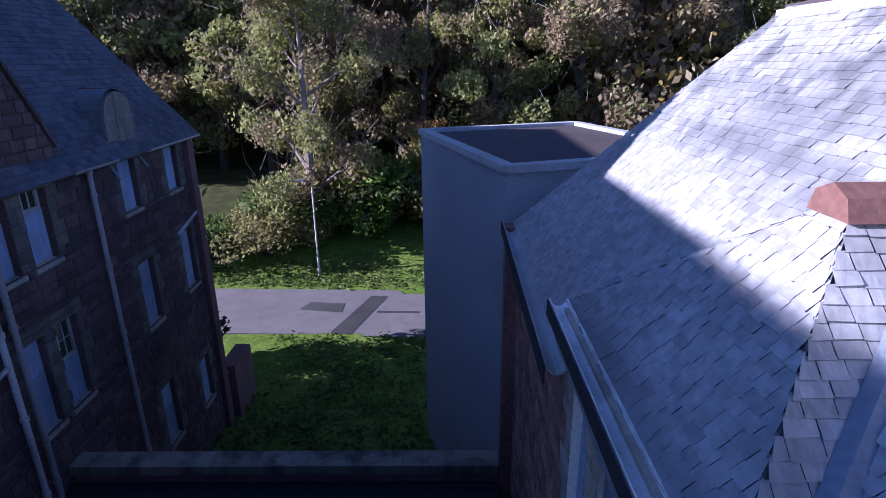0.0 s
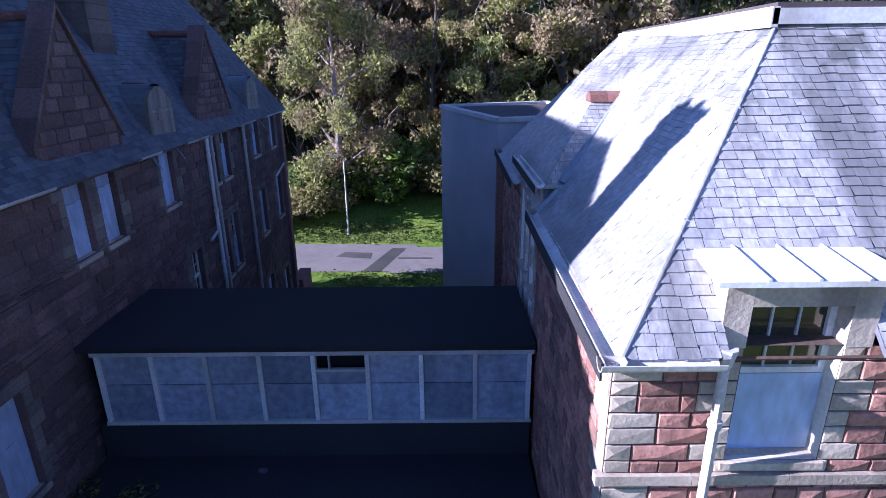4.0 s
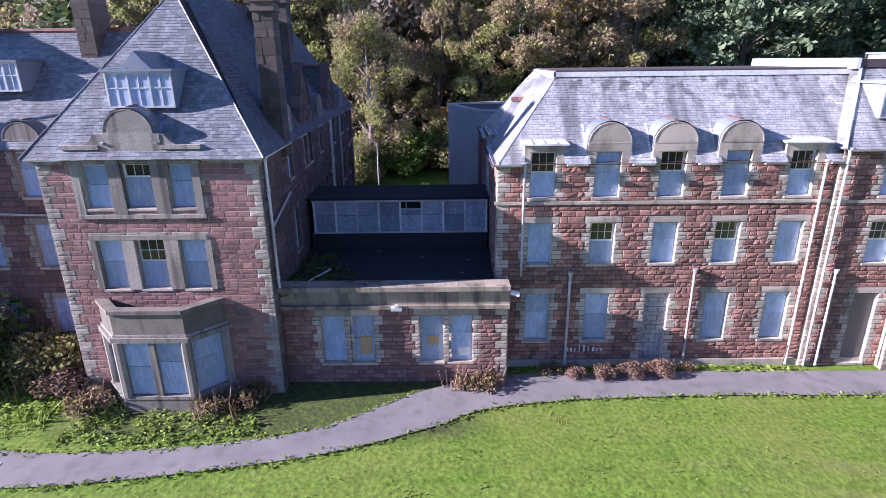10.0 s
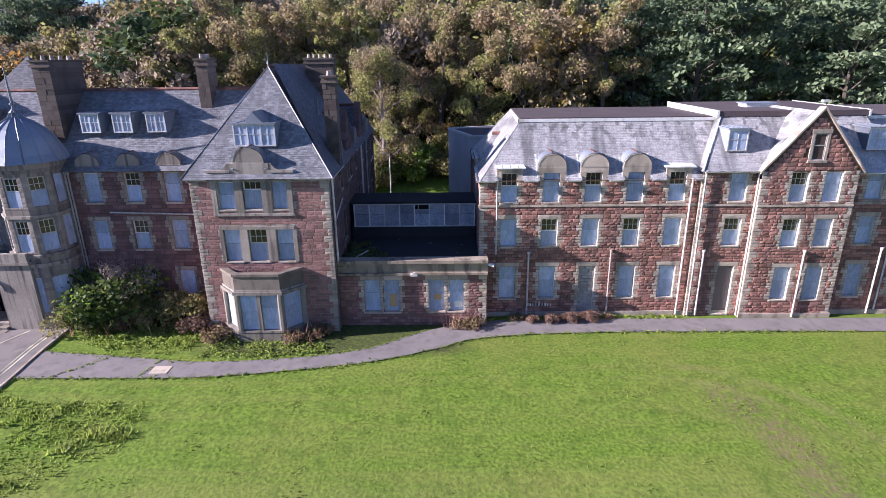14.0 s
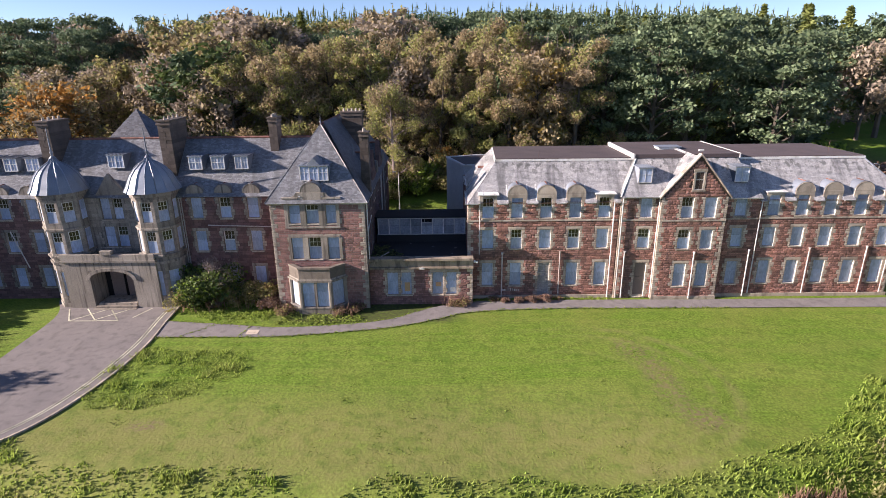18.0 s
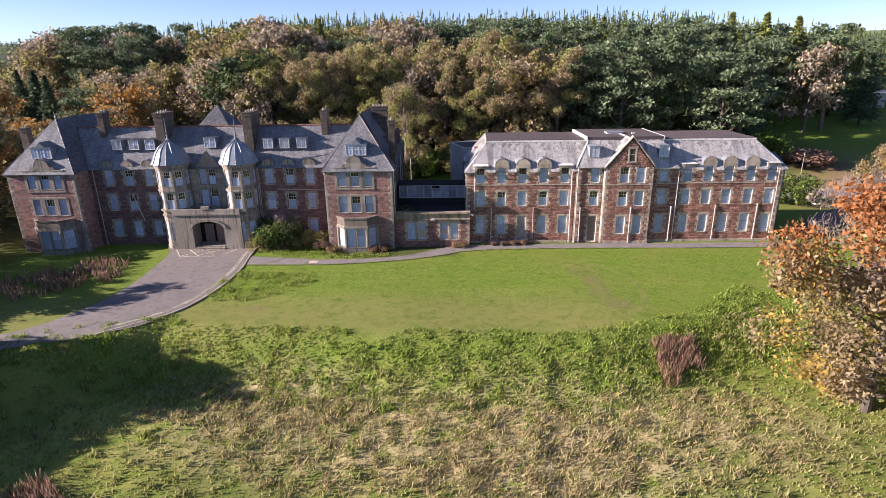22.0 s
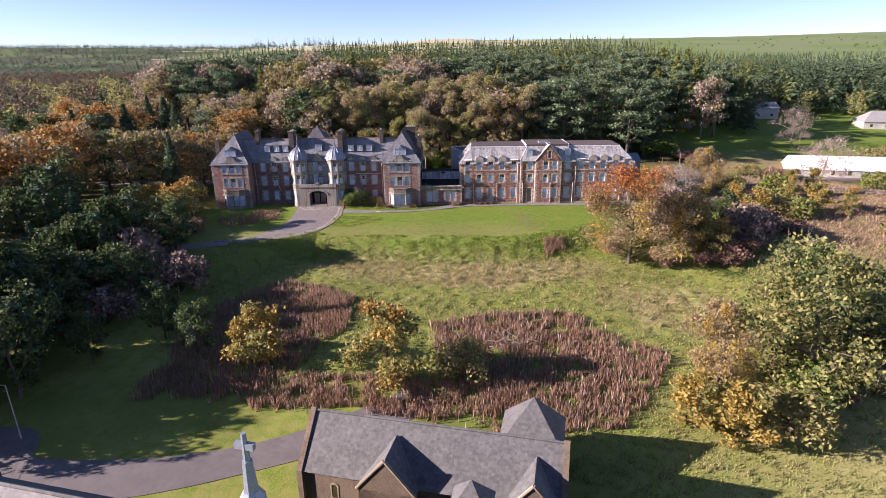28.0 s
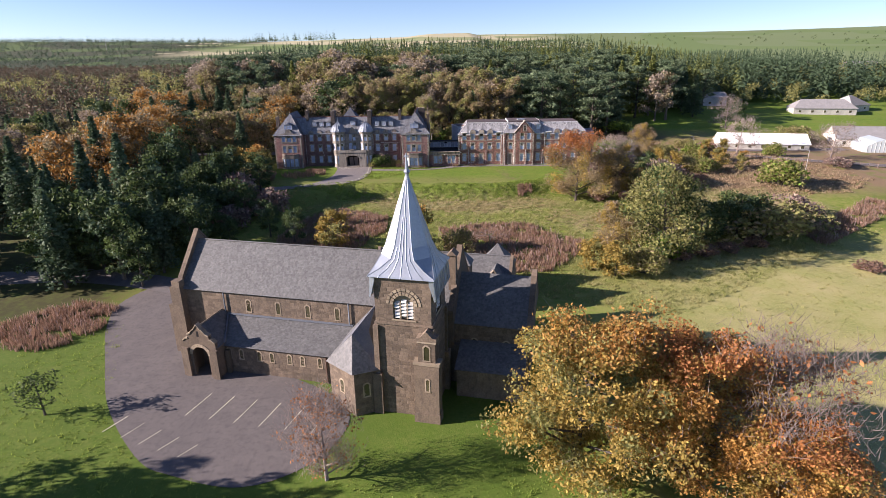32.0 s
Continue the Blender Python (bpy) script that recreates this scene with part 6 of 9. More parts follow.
part("stair_tower", g.mesh(), RED2, house)


def turret(cx, cy):
    """An eight-sided pale stone turret with a leaded bell roof."""
    R = 1.95
    ang = [math.pi / 8 + k * math.pi / 4 for k in range(8)]
    poly = [(cx + R * math.cos(a), cy + R * math.sin(a)) for a in ang]

    def ring(g, z0, z1, s):
        g.prism([(cx + (x - cx) * s, cy + (y - cy) * s) for x, y in poly], "z", z0, z1)
    g = Geo()
    ring(g, -0.4, 10.9, 0.86)
    tur = part("turret", g.mesh(), HOUSE_PALE, house, "buff ashlar stair turret")
    for nm, z0, z1, s in (("plinth", -0.4, 0.5, 1.04), ("cornice", 4.35, 4.6, 1.06), ("band", 4.6, 5.0, 1.0), ("cornice", 5.0, 5.2, 1.1), ("cornice", 7.55, 7.72, 1.05), ("band", 7.72, 8.1, 1.0), ("cornice", 10.35, 10.6, 1.05), ("cornice", 10.6, 10.95, 1.1)):
        g = Geo()
        ring(g, z0, z1, s)
        part(nm, g.mesh(), HOUSE_PALE, tur)
    for k in range(8):
        a, b = Vector(poly[k]), Vector(poly[(k + 1) % 8])
        d = b - a
        mid = (a + b) / 2
        if mid.y > cy + 0.9:
            continue
        for z0, z1, c0, c1 in ((0.5, 4.35, 1.15, 3.6), (5.2, 7.55, 5.35, 7.4), (8.1, 10.35, 8.25, 10.1)):
            o = (0.3, d.length - 0.3, c0, c1)
            masonry(tur, a, (d.x, d.y, 0), d.length, z0, z1, [o], HOUSE_PALE, 0.3, 0.4, False, HOUSE_PALE, (False, False), 0.1, seed=k + int(z0), surround=False, name="turret_wall", shell=0.2)
            window(tur, a, (d.x, d.y, 0), o, "top" if k in (5, 6) and z0 > 1 else "board", 0.1, sill=False)
    # bell-shaped roof with rolls
    prof = [(2.42, 10.95), (2.36, 11.06), (2.16, 11.4), (1.98, 11.85), (1.7, 12.4), (1.3, 12.9), (0.82, 13.28), (0.38, 13.55), (0.17, 13.9)]
    g = Geo()
    n = 16
    for (r0, z0), (r1, z1) in zip(prof, prof[1:]):
        g.add([(cx + r0 * math.cos(2 * math.pi * i / n + 0.196), cy + r0 * math.sin(2 * math.pi * i / n + 0.196), z0) for i in range(n)] + [(cx + r1 * math.cos(2 * math.pi * i / n + 0.196), cy + r1 * math.sin(2 * math.pi * i / n + 0.196), z1) for i in range(n)],
              [(i, (i + 1) % n, (i + 1) % n + n, i + n) for i in range(n)])
    dome = part("bell_roof", g.mesh(), LEAD, tur, "ribbed grey lead bell roof")
    for i in range(n):
        a = 2 * math.pi * i / n + 0.196
        g, t = Geo(), Vector((-math.sin(a), math.cos(a), 0)) * 0.045
        c = [Vector((cx + r * math.cos(a), cy + r * math.sin(a), z)) for r, z in prof]
        o = Vector((math.cos(a), math.sin(a), 0.7)) * 0.05
        m = len(c)
        g.add([p - t for p in c] + [p + o for p in c] + [p + t for p in c], [(i, i + 1, m + i + 1, m + i) for i in range(m - 1)] + [(m + i, m + i + 1, 2 * m + i + 1, 2 * m + i) for i in range(m - 1)])
        part("roll", g.mesh(), LEAD, dome)
    g = Geo()
    g.tube((cx, cy, 13.8), (cx, cy, 16.5), 0.09, 0.03, 8)
    g.tube((cx, cy, 13.85), (cx, cy, 14.05), 0.3, 0.12, 8)
    g.tube((cx, cy, 14.3), (cx, cy, 14.42), 0.16, 0.16, 8)
    part("finial", g.mesh(), LEAD, tur)
    return tur


TY = 0.65
turret(AX - 4.28, TY)
turret(AX + 4.28, TY)
# wall between the turrets and the entrance porch
cops = [(1.3, 2.2, 8.0, 10.0), (2.45, 3.35, 8.0, 10.0), (1.2, 2.2, 5.3, 7.3), (2.4, 3.4, 5.3, 7.3)]
masonry(house, (AX - 2.5, FY - 0.1), (1, 0, 0), 5.0, 4.5, EZ, cops, HOUSE_BUFF, 0.3, 0.5, False, HOUSE_PALE, (False, False), 0.18, seed=101)
for o in cops:
    window(house, (AX - 2.5, FY - 0.1), (1, 0, 0), o, "top" if o[0] > 2.3 else "board")
g = Geo()
g.prism([(AX - 1.6, EZ), (AX + 1.6, EZ), (AX, 12.3)], "y", FY - 0.12, FY + 0.25)
part("wallhead_gable", g.mesh(), HOUSE_BUFF, house)
g = Geo()
g.box(AX - 2.0, AX + 2.0, -1.35, 1.0, 3.75, 4.6)
porch = part("porch", g.mesh(), HOUSE_PALE, house, "pale stone entrance porch with a wide arch")
for nm, x0, x1, y0, y1, z0, z1 in (("pier", -4.3, -2.0, -1.35, 1.0, -0.3, 4.6), ("pier", 2.0, 4.3, -1.35, 1.0, -0.3, 4.6), ("cornice", -4.4, 4.4, -1.5, 1.0, 4.6, 4.78), ("parapet", -4.3, 4.3, -1.45, -1.2, 4.78, 5.35), ("crest", -0.5, 0.5, -1.55, -1.15, 5.35, 5.7)):
    g = Geo()
    g.box(AX + x0, AX + x1, y0, y1, z0, z1)
    part(nm, g.mesh(), HOUSE_PALE, porch)
g = Geo()
n = 14
for k in range(n):
    a0, a1 = math.pi * k / n, math.pi * (k + 1) / n
    q = [(AX + 2.0 * math.cos(a0), 2.9 + 0.85 * math.sin(a0)), (AX + 2.0 * math.cos(a1), 2.9 + 0.85 * math.sin(a1)), (AX + 2.35 * math.cos(a1), 2.9 + 1.15 * math.sin(a1)), (AX + 2.35 * math.cos(a0), 2.9 + 1.15 * math.sin(a0))]
    g.prism(q, "y", -1.45, -0.9)
for s in (-1, 1):
    n0 = [(AX + s * 2.0, 2.9)] + [(AX + s * 2.0 * math.cos(t), 2.9 + 0.85 * math.sin(t)) for t in (0.2, 0.5, 0.8, 1.1, 1.4, 1.57)] + [(AX, 3.9), (AX + s * 2.0, 3.9)]
    g.prism(n0, "y", -1.3, 0.9)
part("arch", g.mesh(), HOUSE_PALE, porch)
g = Geo()
g.box(AX - 2.0, AX + 2.0, 0.95, 1.1, 0, 4.0)
part("entrance_recess", g.mesh(), BLACK, porch)
g = Geo()
for x in (-0.75, 0.75):
    g = Geo()
    g.box(AX + x - 0.6, AX + x + 0.6, 0.7, 0.78, 0.3, 2.9)
    part("entrance_door", g.mesh(), PLY_DARK, porch)
for k in range(3):
    g = Geo()
    g.box(AX - 2.0 + k * 0.1, AX + 2.0 - k * 0.1, -1.9 + 0.35 * k, 0.7, 0.17 * k - 0.05, 0.17 * (k + 1) - 0.05)
    part("step", g.mesh(), HOUSE_BUFF, porch)


downpipe(house, -26.4, FY - 0.16, 0.2, 9.9, 0.055)


# ---- the church ----
church = thing("church", (-18, -106, -7), "brown stone church with slate roofs and a metal-clad spire", "church")
CH = frame_of((-39.18, -98.1, 0), (0.976, -0.217, 0))
CU = (0.976, -0.217, 0)
CV = (0.217, 0.976, 0)
CG = -7.1


def cp(l, v, z=0.0):
    return CH @ Vector((l, v, z))


def cwall(l0, v0, l1, v1, z0, z1, openings=(), seed=1, name="wall"):
    """A wall from one local point to the next, its outer side to the right of the way."""
    a, b = cp(l0, v0), cp(l1, v1)
    d = b - a
    return masonry(church, (a.x, a.y), (d.x, d.y, 0), d.length, z0, z1, list(openings), CHURCH, 0.42, 0.7, False, CHURCH, (False, False), 0.12, seed, surround=False, name=name)


def slit(l0, v0, l1, v1, c, half, z0, z1, glazed=True):
    """A round-headed slit with a pale surround in the wall between two local points."""
    a, b = cp(l0, v0), cp(l1, v1)
    d = (b - a)
    m = frame_of((a.x, a.y, 0), (d.x, d.y, 0))
    g = Geo()
    n = 8
    for k in range(n):
        a0, a1 = math.pi * k / n, math.pi * (k + 1) / n
        q = [(c + r * math.cos(t), z1 + r * math.sin(t)) for r, t in ((half, a0), (half, a1), (half + 0.18, a1), (half + 0.18, a0))]
        g.prism(q, "y", -0.05, 0.12, m)
    for s in (-1, 1):
        g.box(min(c + s * half, c + s * (half + 0.14)), max(c + s * half, c + s * (half + 0.14)), -0.04, 0.12, z0, z1, m)
    g.box(c - half - 0.16, c + half + 0.16, -0.07, 0.12, z0 - 0.14, z0, m)
    w = part("slit_window", g.mesh(), CHURCH_PALE, church)
    g = Geo()
    q = [(c - half, z0), (c + half, z0)] + [(c + half * math.cos(math.pi * k / n), z1 + half * math.sin(math.pi * k / n)) for k in range(n + 1)]
    g.prism(q, "y", -0.012, 0.02, m)
    part("pane", g.mesh(), GLASS if glazed else BLACK, w)
    return w


def cslates(corners, seed, mat=None, gauge=0.22):
    return slates(church, [cp(*c) for c in corners], mat or CHURCH_SLATE, gauge, 0.3, seed)


def coping(points, wide=0.35, high=0.3, mat=None):
    """Coping stones laid one by one along a line."""
    for (l0, v0, z0), (l1, v1, z1) in zip(points, points[1:]):
        a, b = Vector((l0, v0, z0)), Vector((l1, v1, z1))
        n = max(1, round((b - a).length / 0.9))
        for k in range(n):
            p, q = a.lerp(b, k / n), a.lerp(b, (k + 0.98) / n)
            g = Geo()
            g.add([cp(p.x - wide, p.y, p.z), cp(p.x + wide, p.y, p.z), cp(q.x + wide, q.y, q.z), cp(q.x - wide, q.y, q.z),
                   cp(p.x - wide, p.y, p.z + high), cp(p.x + wide, p.y, p.z + high), cp(q.x + wide, q.y, q.z + high), cp(q.x - wide, q.y, q.z + high)],
                  [(0, 1, 2, 3), (4, 7, 6, 5), (0, 4, 5, 1), (1, 5, 6, 2), (2, 6, 7, 3), (3, 7, 4, 0)])
            part("coping", g.mesh(), mat or CHURCH, church)


# nave
cwall(0.4, -5.1, 32, -5.1, CG, 2.8, seed=201)
cwall(39, 5.1, 0.4, 5.1, CG, 2.8, seed=202)
for l in (10.5, 14.9, 19.2, 23.4):
    slit(0.4, -5.1, 32, -5.1, l - 0.4, 0.27, 0.1, 1.5)
NR = -0.3          # the ridge's line
cslates([(0.5, -5.45, 2.8), (39, -5.45, 2.8), (39, NR, 8.35), (0.5, NR, 8.35)], 211)
cslates([(39, 5.1, 2.8), (0.5, 5.1, 2.8), (0.5, NR, 8.35), (39, NR, 8.35)], 212)
for l, seed in ((0.0, 1), (38.4, 2)):
    g = Geo()
    g.prism([(-5.6, CG), (5.6, CG), (5.6, 2.9), (0, 9.5), (-5.6, 2.9)], "x", l, l + 0.6, CH)
    part("gable", g.mesh(), CHURCH, church)
    coping([(l + 0.3, -5.8, 2.9), (l + 0.3, 0, 9.55), (l + 0.3, 5.8, 2.9)])
for v in (-5.9, 5.2):
    for z0, z1, out in ((CG, 0.5, 1.3), (0.5, 3.2, 0.7), (3.2, 4.1, 0.3)):
        g = Geo()
        g.box(-out, 0.9, v - 0.2, v + 0.9, z0, z1, CH)
        part("buttress", g.mesh(), CHURCH, church)
ridge_cap(church, cp(0.6, NR, 8.4), cp(38.4, NR, 8.4), CHURCH_SLATE, 0.12)
for l, z in ((6.95, -0.2), (25.1, -0.4)):
    g = Geo()
    g.tube(cp(l, -5.3, z), cp(l, -5.3, 2.7), 0.09, 0.09, 8)
    part("downpipe", g.mesh(), LEAD, church)
# south aisle
cwall(6.4, -9.4, 26, -9.4, CG, -2.7, seed=203)
cslates([(6.3, -9.75, -2.75), (26.2, -9.75, -2.75), (26.2, -5.1, -0.5), (6.3, -5.1, -0.5)], 213)
for l in (9.6, 11.4, 14.0, 15.8, 18.3, 20.1, 22.5, 24.2):
    slit(6.4, -9.4, 26, -9.4, l - 6.4, 0.22, -4.6, -3.55)
g = Geo()
g.box(7.3, 25.6, -5.36, -5.1, -0.5, -0.32, CH)
part("flashing", g.mesh(), LEAD, church, "pale lead flashing")
g = Geo()
g.tube(cp(23.4, -9.5, CG), cp(23.4, -9.5, -2.8), 0.07, 0.07, 8)
part("downpipe", g.mesh(), IRON, church)
for l in (9.6, 24.9):
    g = Geo()
    g.box(l - 0.3, l + 0.3, -9.9, -9.35, CG, -3.4, CH)
    part("buttress", g.mesh(), CHURCH, church)


# porch with its stepped gable
def porch_piece(name, *box):
    g = Geo()
    g.box(*box, CH)
    return part(name, g.mesh(), CHURCH, porch_c)


PC, PV = 6.75, -11.3
arch_in = [(PC + 1.15 * math.cos(math.pi * k / 10), -3.55 + 1.15 * math.sin(math.pi * k / 10)) for k in range(11)]
g = Geo()
right = [(PC + 1.15, CG), (PC + 2.35, CG), (PC + 2.35, -1.7), (PC + 1.95, -1.35), (PC + 1.55, -1.3), (PC + 1.55, -0.75), (PC + 1.15, -0.6), (PC + 0.8, -0.15), (PC + 0.45, 0.1), (PC, 0.75)]
left = [(2 * PC - x, z) for x, z in reversed(right)]
half = [q for q in right] + [(PC, -2.4)] + list(reversed(arch_in[:6]))[1:]
g.prism(half, "y", PV, PV + 0.5, CH)
g.prism([(2 * PC - x, z) for x, z in reversed(half)], "y", PV, PV + 0.5, CH)
porch_c = part("porch", g.mesh(), CHURCH, church, "stepped stone porch gable with a round arch")
for k, (a, b) in enumerate(zip(right[2:], right[3:])):
    for s in (1, -1):
        g = Geo()
        p = [(PC + s * (q[0] - PC), q[1]) for q in (a, b)]
        q = [(p[0][0], p[0][1]), (p[1][0], p[1][1]), (p[1][0], p[1][1] + 0.16), (p[0][0], p[0][1] + 0.16)]
        if abs(p[0][0] - p[1][0]) < 0.05:
            continue
        g.prism(q if s < 0 else q[::-1], "y", PV - 0.1, PV + 0.6, CH)
        part("coping", g.mesh(), CHURCH_PALE, porch_c)
for l in (PC - 2.35, PC + 1.85):
    porch_piece("side_wall", l, l + 0.5, PV + 0.5, -9.4 if l > PC else -5.2, CG, -2.3)
for l in (PC - 2.6, PC + 1.6):
    porch_piece("pier", l, l + 1.0, PV - 0.35, PV, CG, -2.6)
porch_piece("slit_panel", PC - 0.14, PC + 0.14, PV - 0.02, PV + 0.1, -0.9, -0.15).data.materials[0] = BLACK
PRL = 6.4
cslates([(PC - 2.5, PV + 0.3, -2.4), (PC - 2.5, -5.1, -2.4), (PRL, -5.1, 0.1), (PRL, PV + 0.3, 0.1)], 214)
cslates([(PC + 2.5, -5.1, -2.4), (PC + 2.5, PV + 0.3, -2.4), (PRL, PV + 0.3, 0.1), (PRL, -5.1, 0.1)], 215)
ridge_cap(church, cp(PRL, PV + 0.4, 0.14), cp(PRL, -5.2, 0.14), CHURCH_PALE, 0.1)
g = Geo()
g.tube(cp(PC + 2.5, -9.6, -2.35), cp(PC + 0.55, -5.2, -0.35), 0.12, 0.12, 6)
part("valley", g.mesh(), LEAD, church, "pale lead valley")
for k in range(13):
    a0, a1 = math.pi * k / 13, math.pi * (k + 0.93) / 13
    g = Geo()
    g.prism([(PC + r * math.cos(t), -3.55 + r * math.sin(t)) for r, t in ((1.15, a0), (1.15, a1), (1.6, a1), (1.6, a0))], "y", PV - 0.08, PV + 0.3, CH)
    part("voussoir", g.mesh(), CHURCH_PALE, porch_c)
g = Geo()
g.box(PC - 1.8, PC + 1.8, -8.6, -8.4, CG, -2.4, CH)
part("inner_wall", g.mesh(), CHURCH, porch_c)
g = Geo()
g.box(PC - 0.9, PC + 0.9, -8.7, -8.62, CG, -4.3, CH)
part("porch_door", g.mesh(), PLY_DARK, porch_c)
# tower
TL0, TL1, TV0, TV1, TZ = 31.9, 38.3, -13.45, -7.0, 10.4
bel = (2.1, 4.5, 5.4, 8.3)
cwall(TL0, TV0, TL1, TV0, CG, TZ, [bel], seed=205, name="tower_wall")
cwall(TL1, TV0, TL1, TV1, CG, TZ, [bel], seed=206, name="tower_wall")
cwall(TL1, TV1, TL0, TV1, CG, TZ, [bel], seed=207, name="tower_wall")
cwall(TL0, TV1, TL0, TV0, CG, TZ, [bel], seed=208, name="tower_wall")
for a, b in (((TL0, TV0), (TL1, TV0)), ((TL1, TV0), (TL1, TV1)), ((TL0, TV1), (TL0, TV0))):
    p, q = cp(*a), cp(*b)
    d = q - p
    m = frame_of((p.x, p.y, 0), (d.x, d.y, 0))
    g = Geo()
    g.box(1.9, 4.7, -0.08, 0.2, 5.22, 5.4, m)
    bell = part("belfry_opening", g.mesh(), CHURCH_PALE, church)
    n = 11
    for k in range(n):
        a0, a1 = math.pi * k / n, math.pi * (k + 0.8) / n
        for r0, r1 in ((1.2, 1.55), (1.7, 2.0)):
            v = Geo()
            v.prism([(3.3 + r * math.cos(t), 7.1 + r * math.sin(t)) for r, t in ((r0, a0), (r0, a1), (r1, a1), (r1, a0))], "y", -0.06, 0.2, m)
            part("voussoir", v.mesh(), CHURCH_PALE, bell)
    g = Geo()
    for s in (-1, 1):
        g.prism([(3.3 + s * 1.2, 7.1)] + [(3.3 + s * 1.2 * math.cos(t), 7.1 + 1.2 * math.sin(t)) for t in (0.3, 0.6, 0.9, 1.2, 1.57)] + [(3.3 + s * 1.2, 8.3)], "y", 0.0, 0.35, m)
    part("arch_fill", g.mesh(), CHURCH, bell)
    g = Geo()
    for x in (2.1, 2.88, 3.66, 4.4):
        g.box(x - 0.06, x + 0.06, 0.12, 0.3, 5.4, 7.4, m)
    g.box(2.1, 4.5, 0.42, 0.46, 5.4, 8.3, m)
    part("mullion", g.mesh(), CHURCH_PALE, bell)
    for c in (2.5, 3.28, 4.05):
        for k in range(5):
            z = 5.5 + k * 0.4 + (0.25 if c == 3.28 else 0)
            g = Geo()
            g.prism([(0.08, z), (0.38, z + 0.24), (0.38, z + 0.3), (0.08, z + 0.06)], "x", c - 0.28, c + 0.28, m)
            part("louvre", g.mesh(), WHITE, bell, "white belfry louvre")
for l, v in ((TL0, TV0), (TL1, TV0), (TL0, TV1), (TL1, TV1)):
    for z0, z1, e in ((CG, -1.5, 0.55), (-1.5, 4.5, 0.3)):
        g = Geo()
        g.box(l - e, l + e, v - e, v + e, z0, z1, CH)
        part("buttress", g.mesh(), CHURCH, church)
g = Geo()
g.box(TL0 - 0.12, TL1 + 0.12, TV0 - 0.12, TV1 + 0.12, 4.7, 4.95, CH)
part("string_course", g.mesh(), CHURCH, church)
# stair turret on the tower
g = Geo()
g.box(36.4, 39.4, -14.7, -13.2, CG, -5.6, CH)
g.box(36.5, 39.3, -14.6, -13.2, -5.6, 0.7, CH)
stair = part("stair_turret", g.mesh(), CHURCH, church, "square stone stair turret with a gablet")
for name, box, mat in (("stage", (36.95, 38.9, -14.45, -13.2, 0.7, 3.4), CHURCH), ("string_course", (36.4, 39.4, -14.7, -13.2, 0.62, 0.95), CHURCH_PALE), ("string_course", (36.85, 39.0, -14.53, -13.2, 3.3, 3.5), CHURCH_PALE)):
    g = Geo()
    g.box(*box, CH)
    part(name, g.mesh(), mat, stair)
g = Geo()
g.prism([(36.8, 3.5), (39.05, 3.5), (39.05, 3.9), (38.6, 4.0), (37.93, 4.75), (37.26, 4.0), (36.8, 3.9)], "y", -14.55, -13.2, CH)
part("gablet", g.mesh(), CHURCH, stair)
slit(36.95, -14.45, 38.9, -14.45, 0.97, 0.3, 1.2, 2.6)
slit(36.5, -14.6, 39.3, -14.6, 1.5, 0.16, -2.6, -1.3)
# spire
rings = [(10.35, 3.72, 1.0), (10.5, 3.66, 1.0), (11.2, 3.28, 0.76), (12.2, 2.82, 0.47), (13.4, 2.36, 0.414), (16.5, 1.4, 0.414), (19.2, 0.58, 0.414), (20.8, 0.1, 0.414)]
SC = (35.1, -10.22)


def spire_ring(z, h, s):
    return [cp(SC[0] + a * h, SC[1] + b * h, z) for a, b in ((1, -s), (1, s), (s, 1), (-s, 1), (-1, s), (-1, -s), (-s, -1), (s, -1))]


g = Geo()
for r0, r1 in zip(rings, rings[1:]):
    g.add(spire_ring(*r0) + spire_ring(*r1), [(i, (i + 1) % 8, (i + 1) % 8 + 8, i + 8) for i in range(8)])
g.add(spire_ring(*rings[0]), [tuple(range(8))])
spire = part("spire", g.mesh(), SPIRE_METAL, church, "pale standing-seam metal spire")
for k in range(8):
    for j in range(0, 6):
        stop = 8 if j in (0, 3) else (5 if j in (1, 5) else 6)
        if k % 2 == 1 and j:
            continue
        g = Geo()
        pts = [spire_ring(*r)[k].lerp(spire_ring(*r)[(k + 1) % 8], j / 6) for r in rings[:stop]]
        for a, b in zip(pts, pts[1:]):
            if (b - a).length > 0.02:
                g.tube(a, b, 0.05, 0.045, 5)
        part("seam", g.mesh(), SPIRE_METAL, spire)
for sd, l0, l1 in ((-1, TL0, TL0 - 0.45), (1, TL1, TL1 + 0.55)):
    g = Geo()
    prof = [(l0 - sd * 0.15, 10.7), (l0 + sd * 0.32, 10.45), (l1, 7.95), (l1 - sd * 0.12, 7.9), (l0 - sd * 0.15, 9.8)]
    g.prism(prof if sd > 0 else prof[::-1], "y", TV0 - 0.3, TV1 + 0.3, CH)
    skirt = part("skirt", g.mesh(), SPIRE_METAL, spire, "metal-clad skirt over the tower side")
    for k in range(8):
        v = lerp(TV0 - 0.25, TV1 + 0.25, k / 7)
        g = Geo()
        g.tube(cp(l0 + sd * 0.34, v, 10.45), cp(l1 + sd * 0.03, v, 7.93), 0.045, 0.045, 5)
        part("seam", g.mesh(), SPIRE_METAL, skirt)
g = Geo()
for z0, z1, r0, r1 in ((20.2, 20.9, 0.2, 0.2), (20.9, 21.1, 0.2, 0.36), (21.1, 21.4, 0.36, 0.2), (21.4, 22.3, 0.19, 0.13), (22.3, 23.1, 0.1, 0.07)):
    g.tube(cp(*SC, z0), cp(*SC, z1), r0, r1, 8)
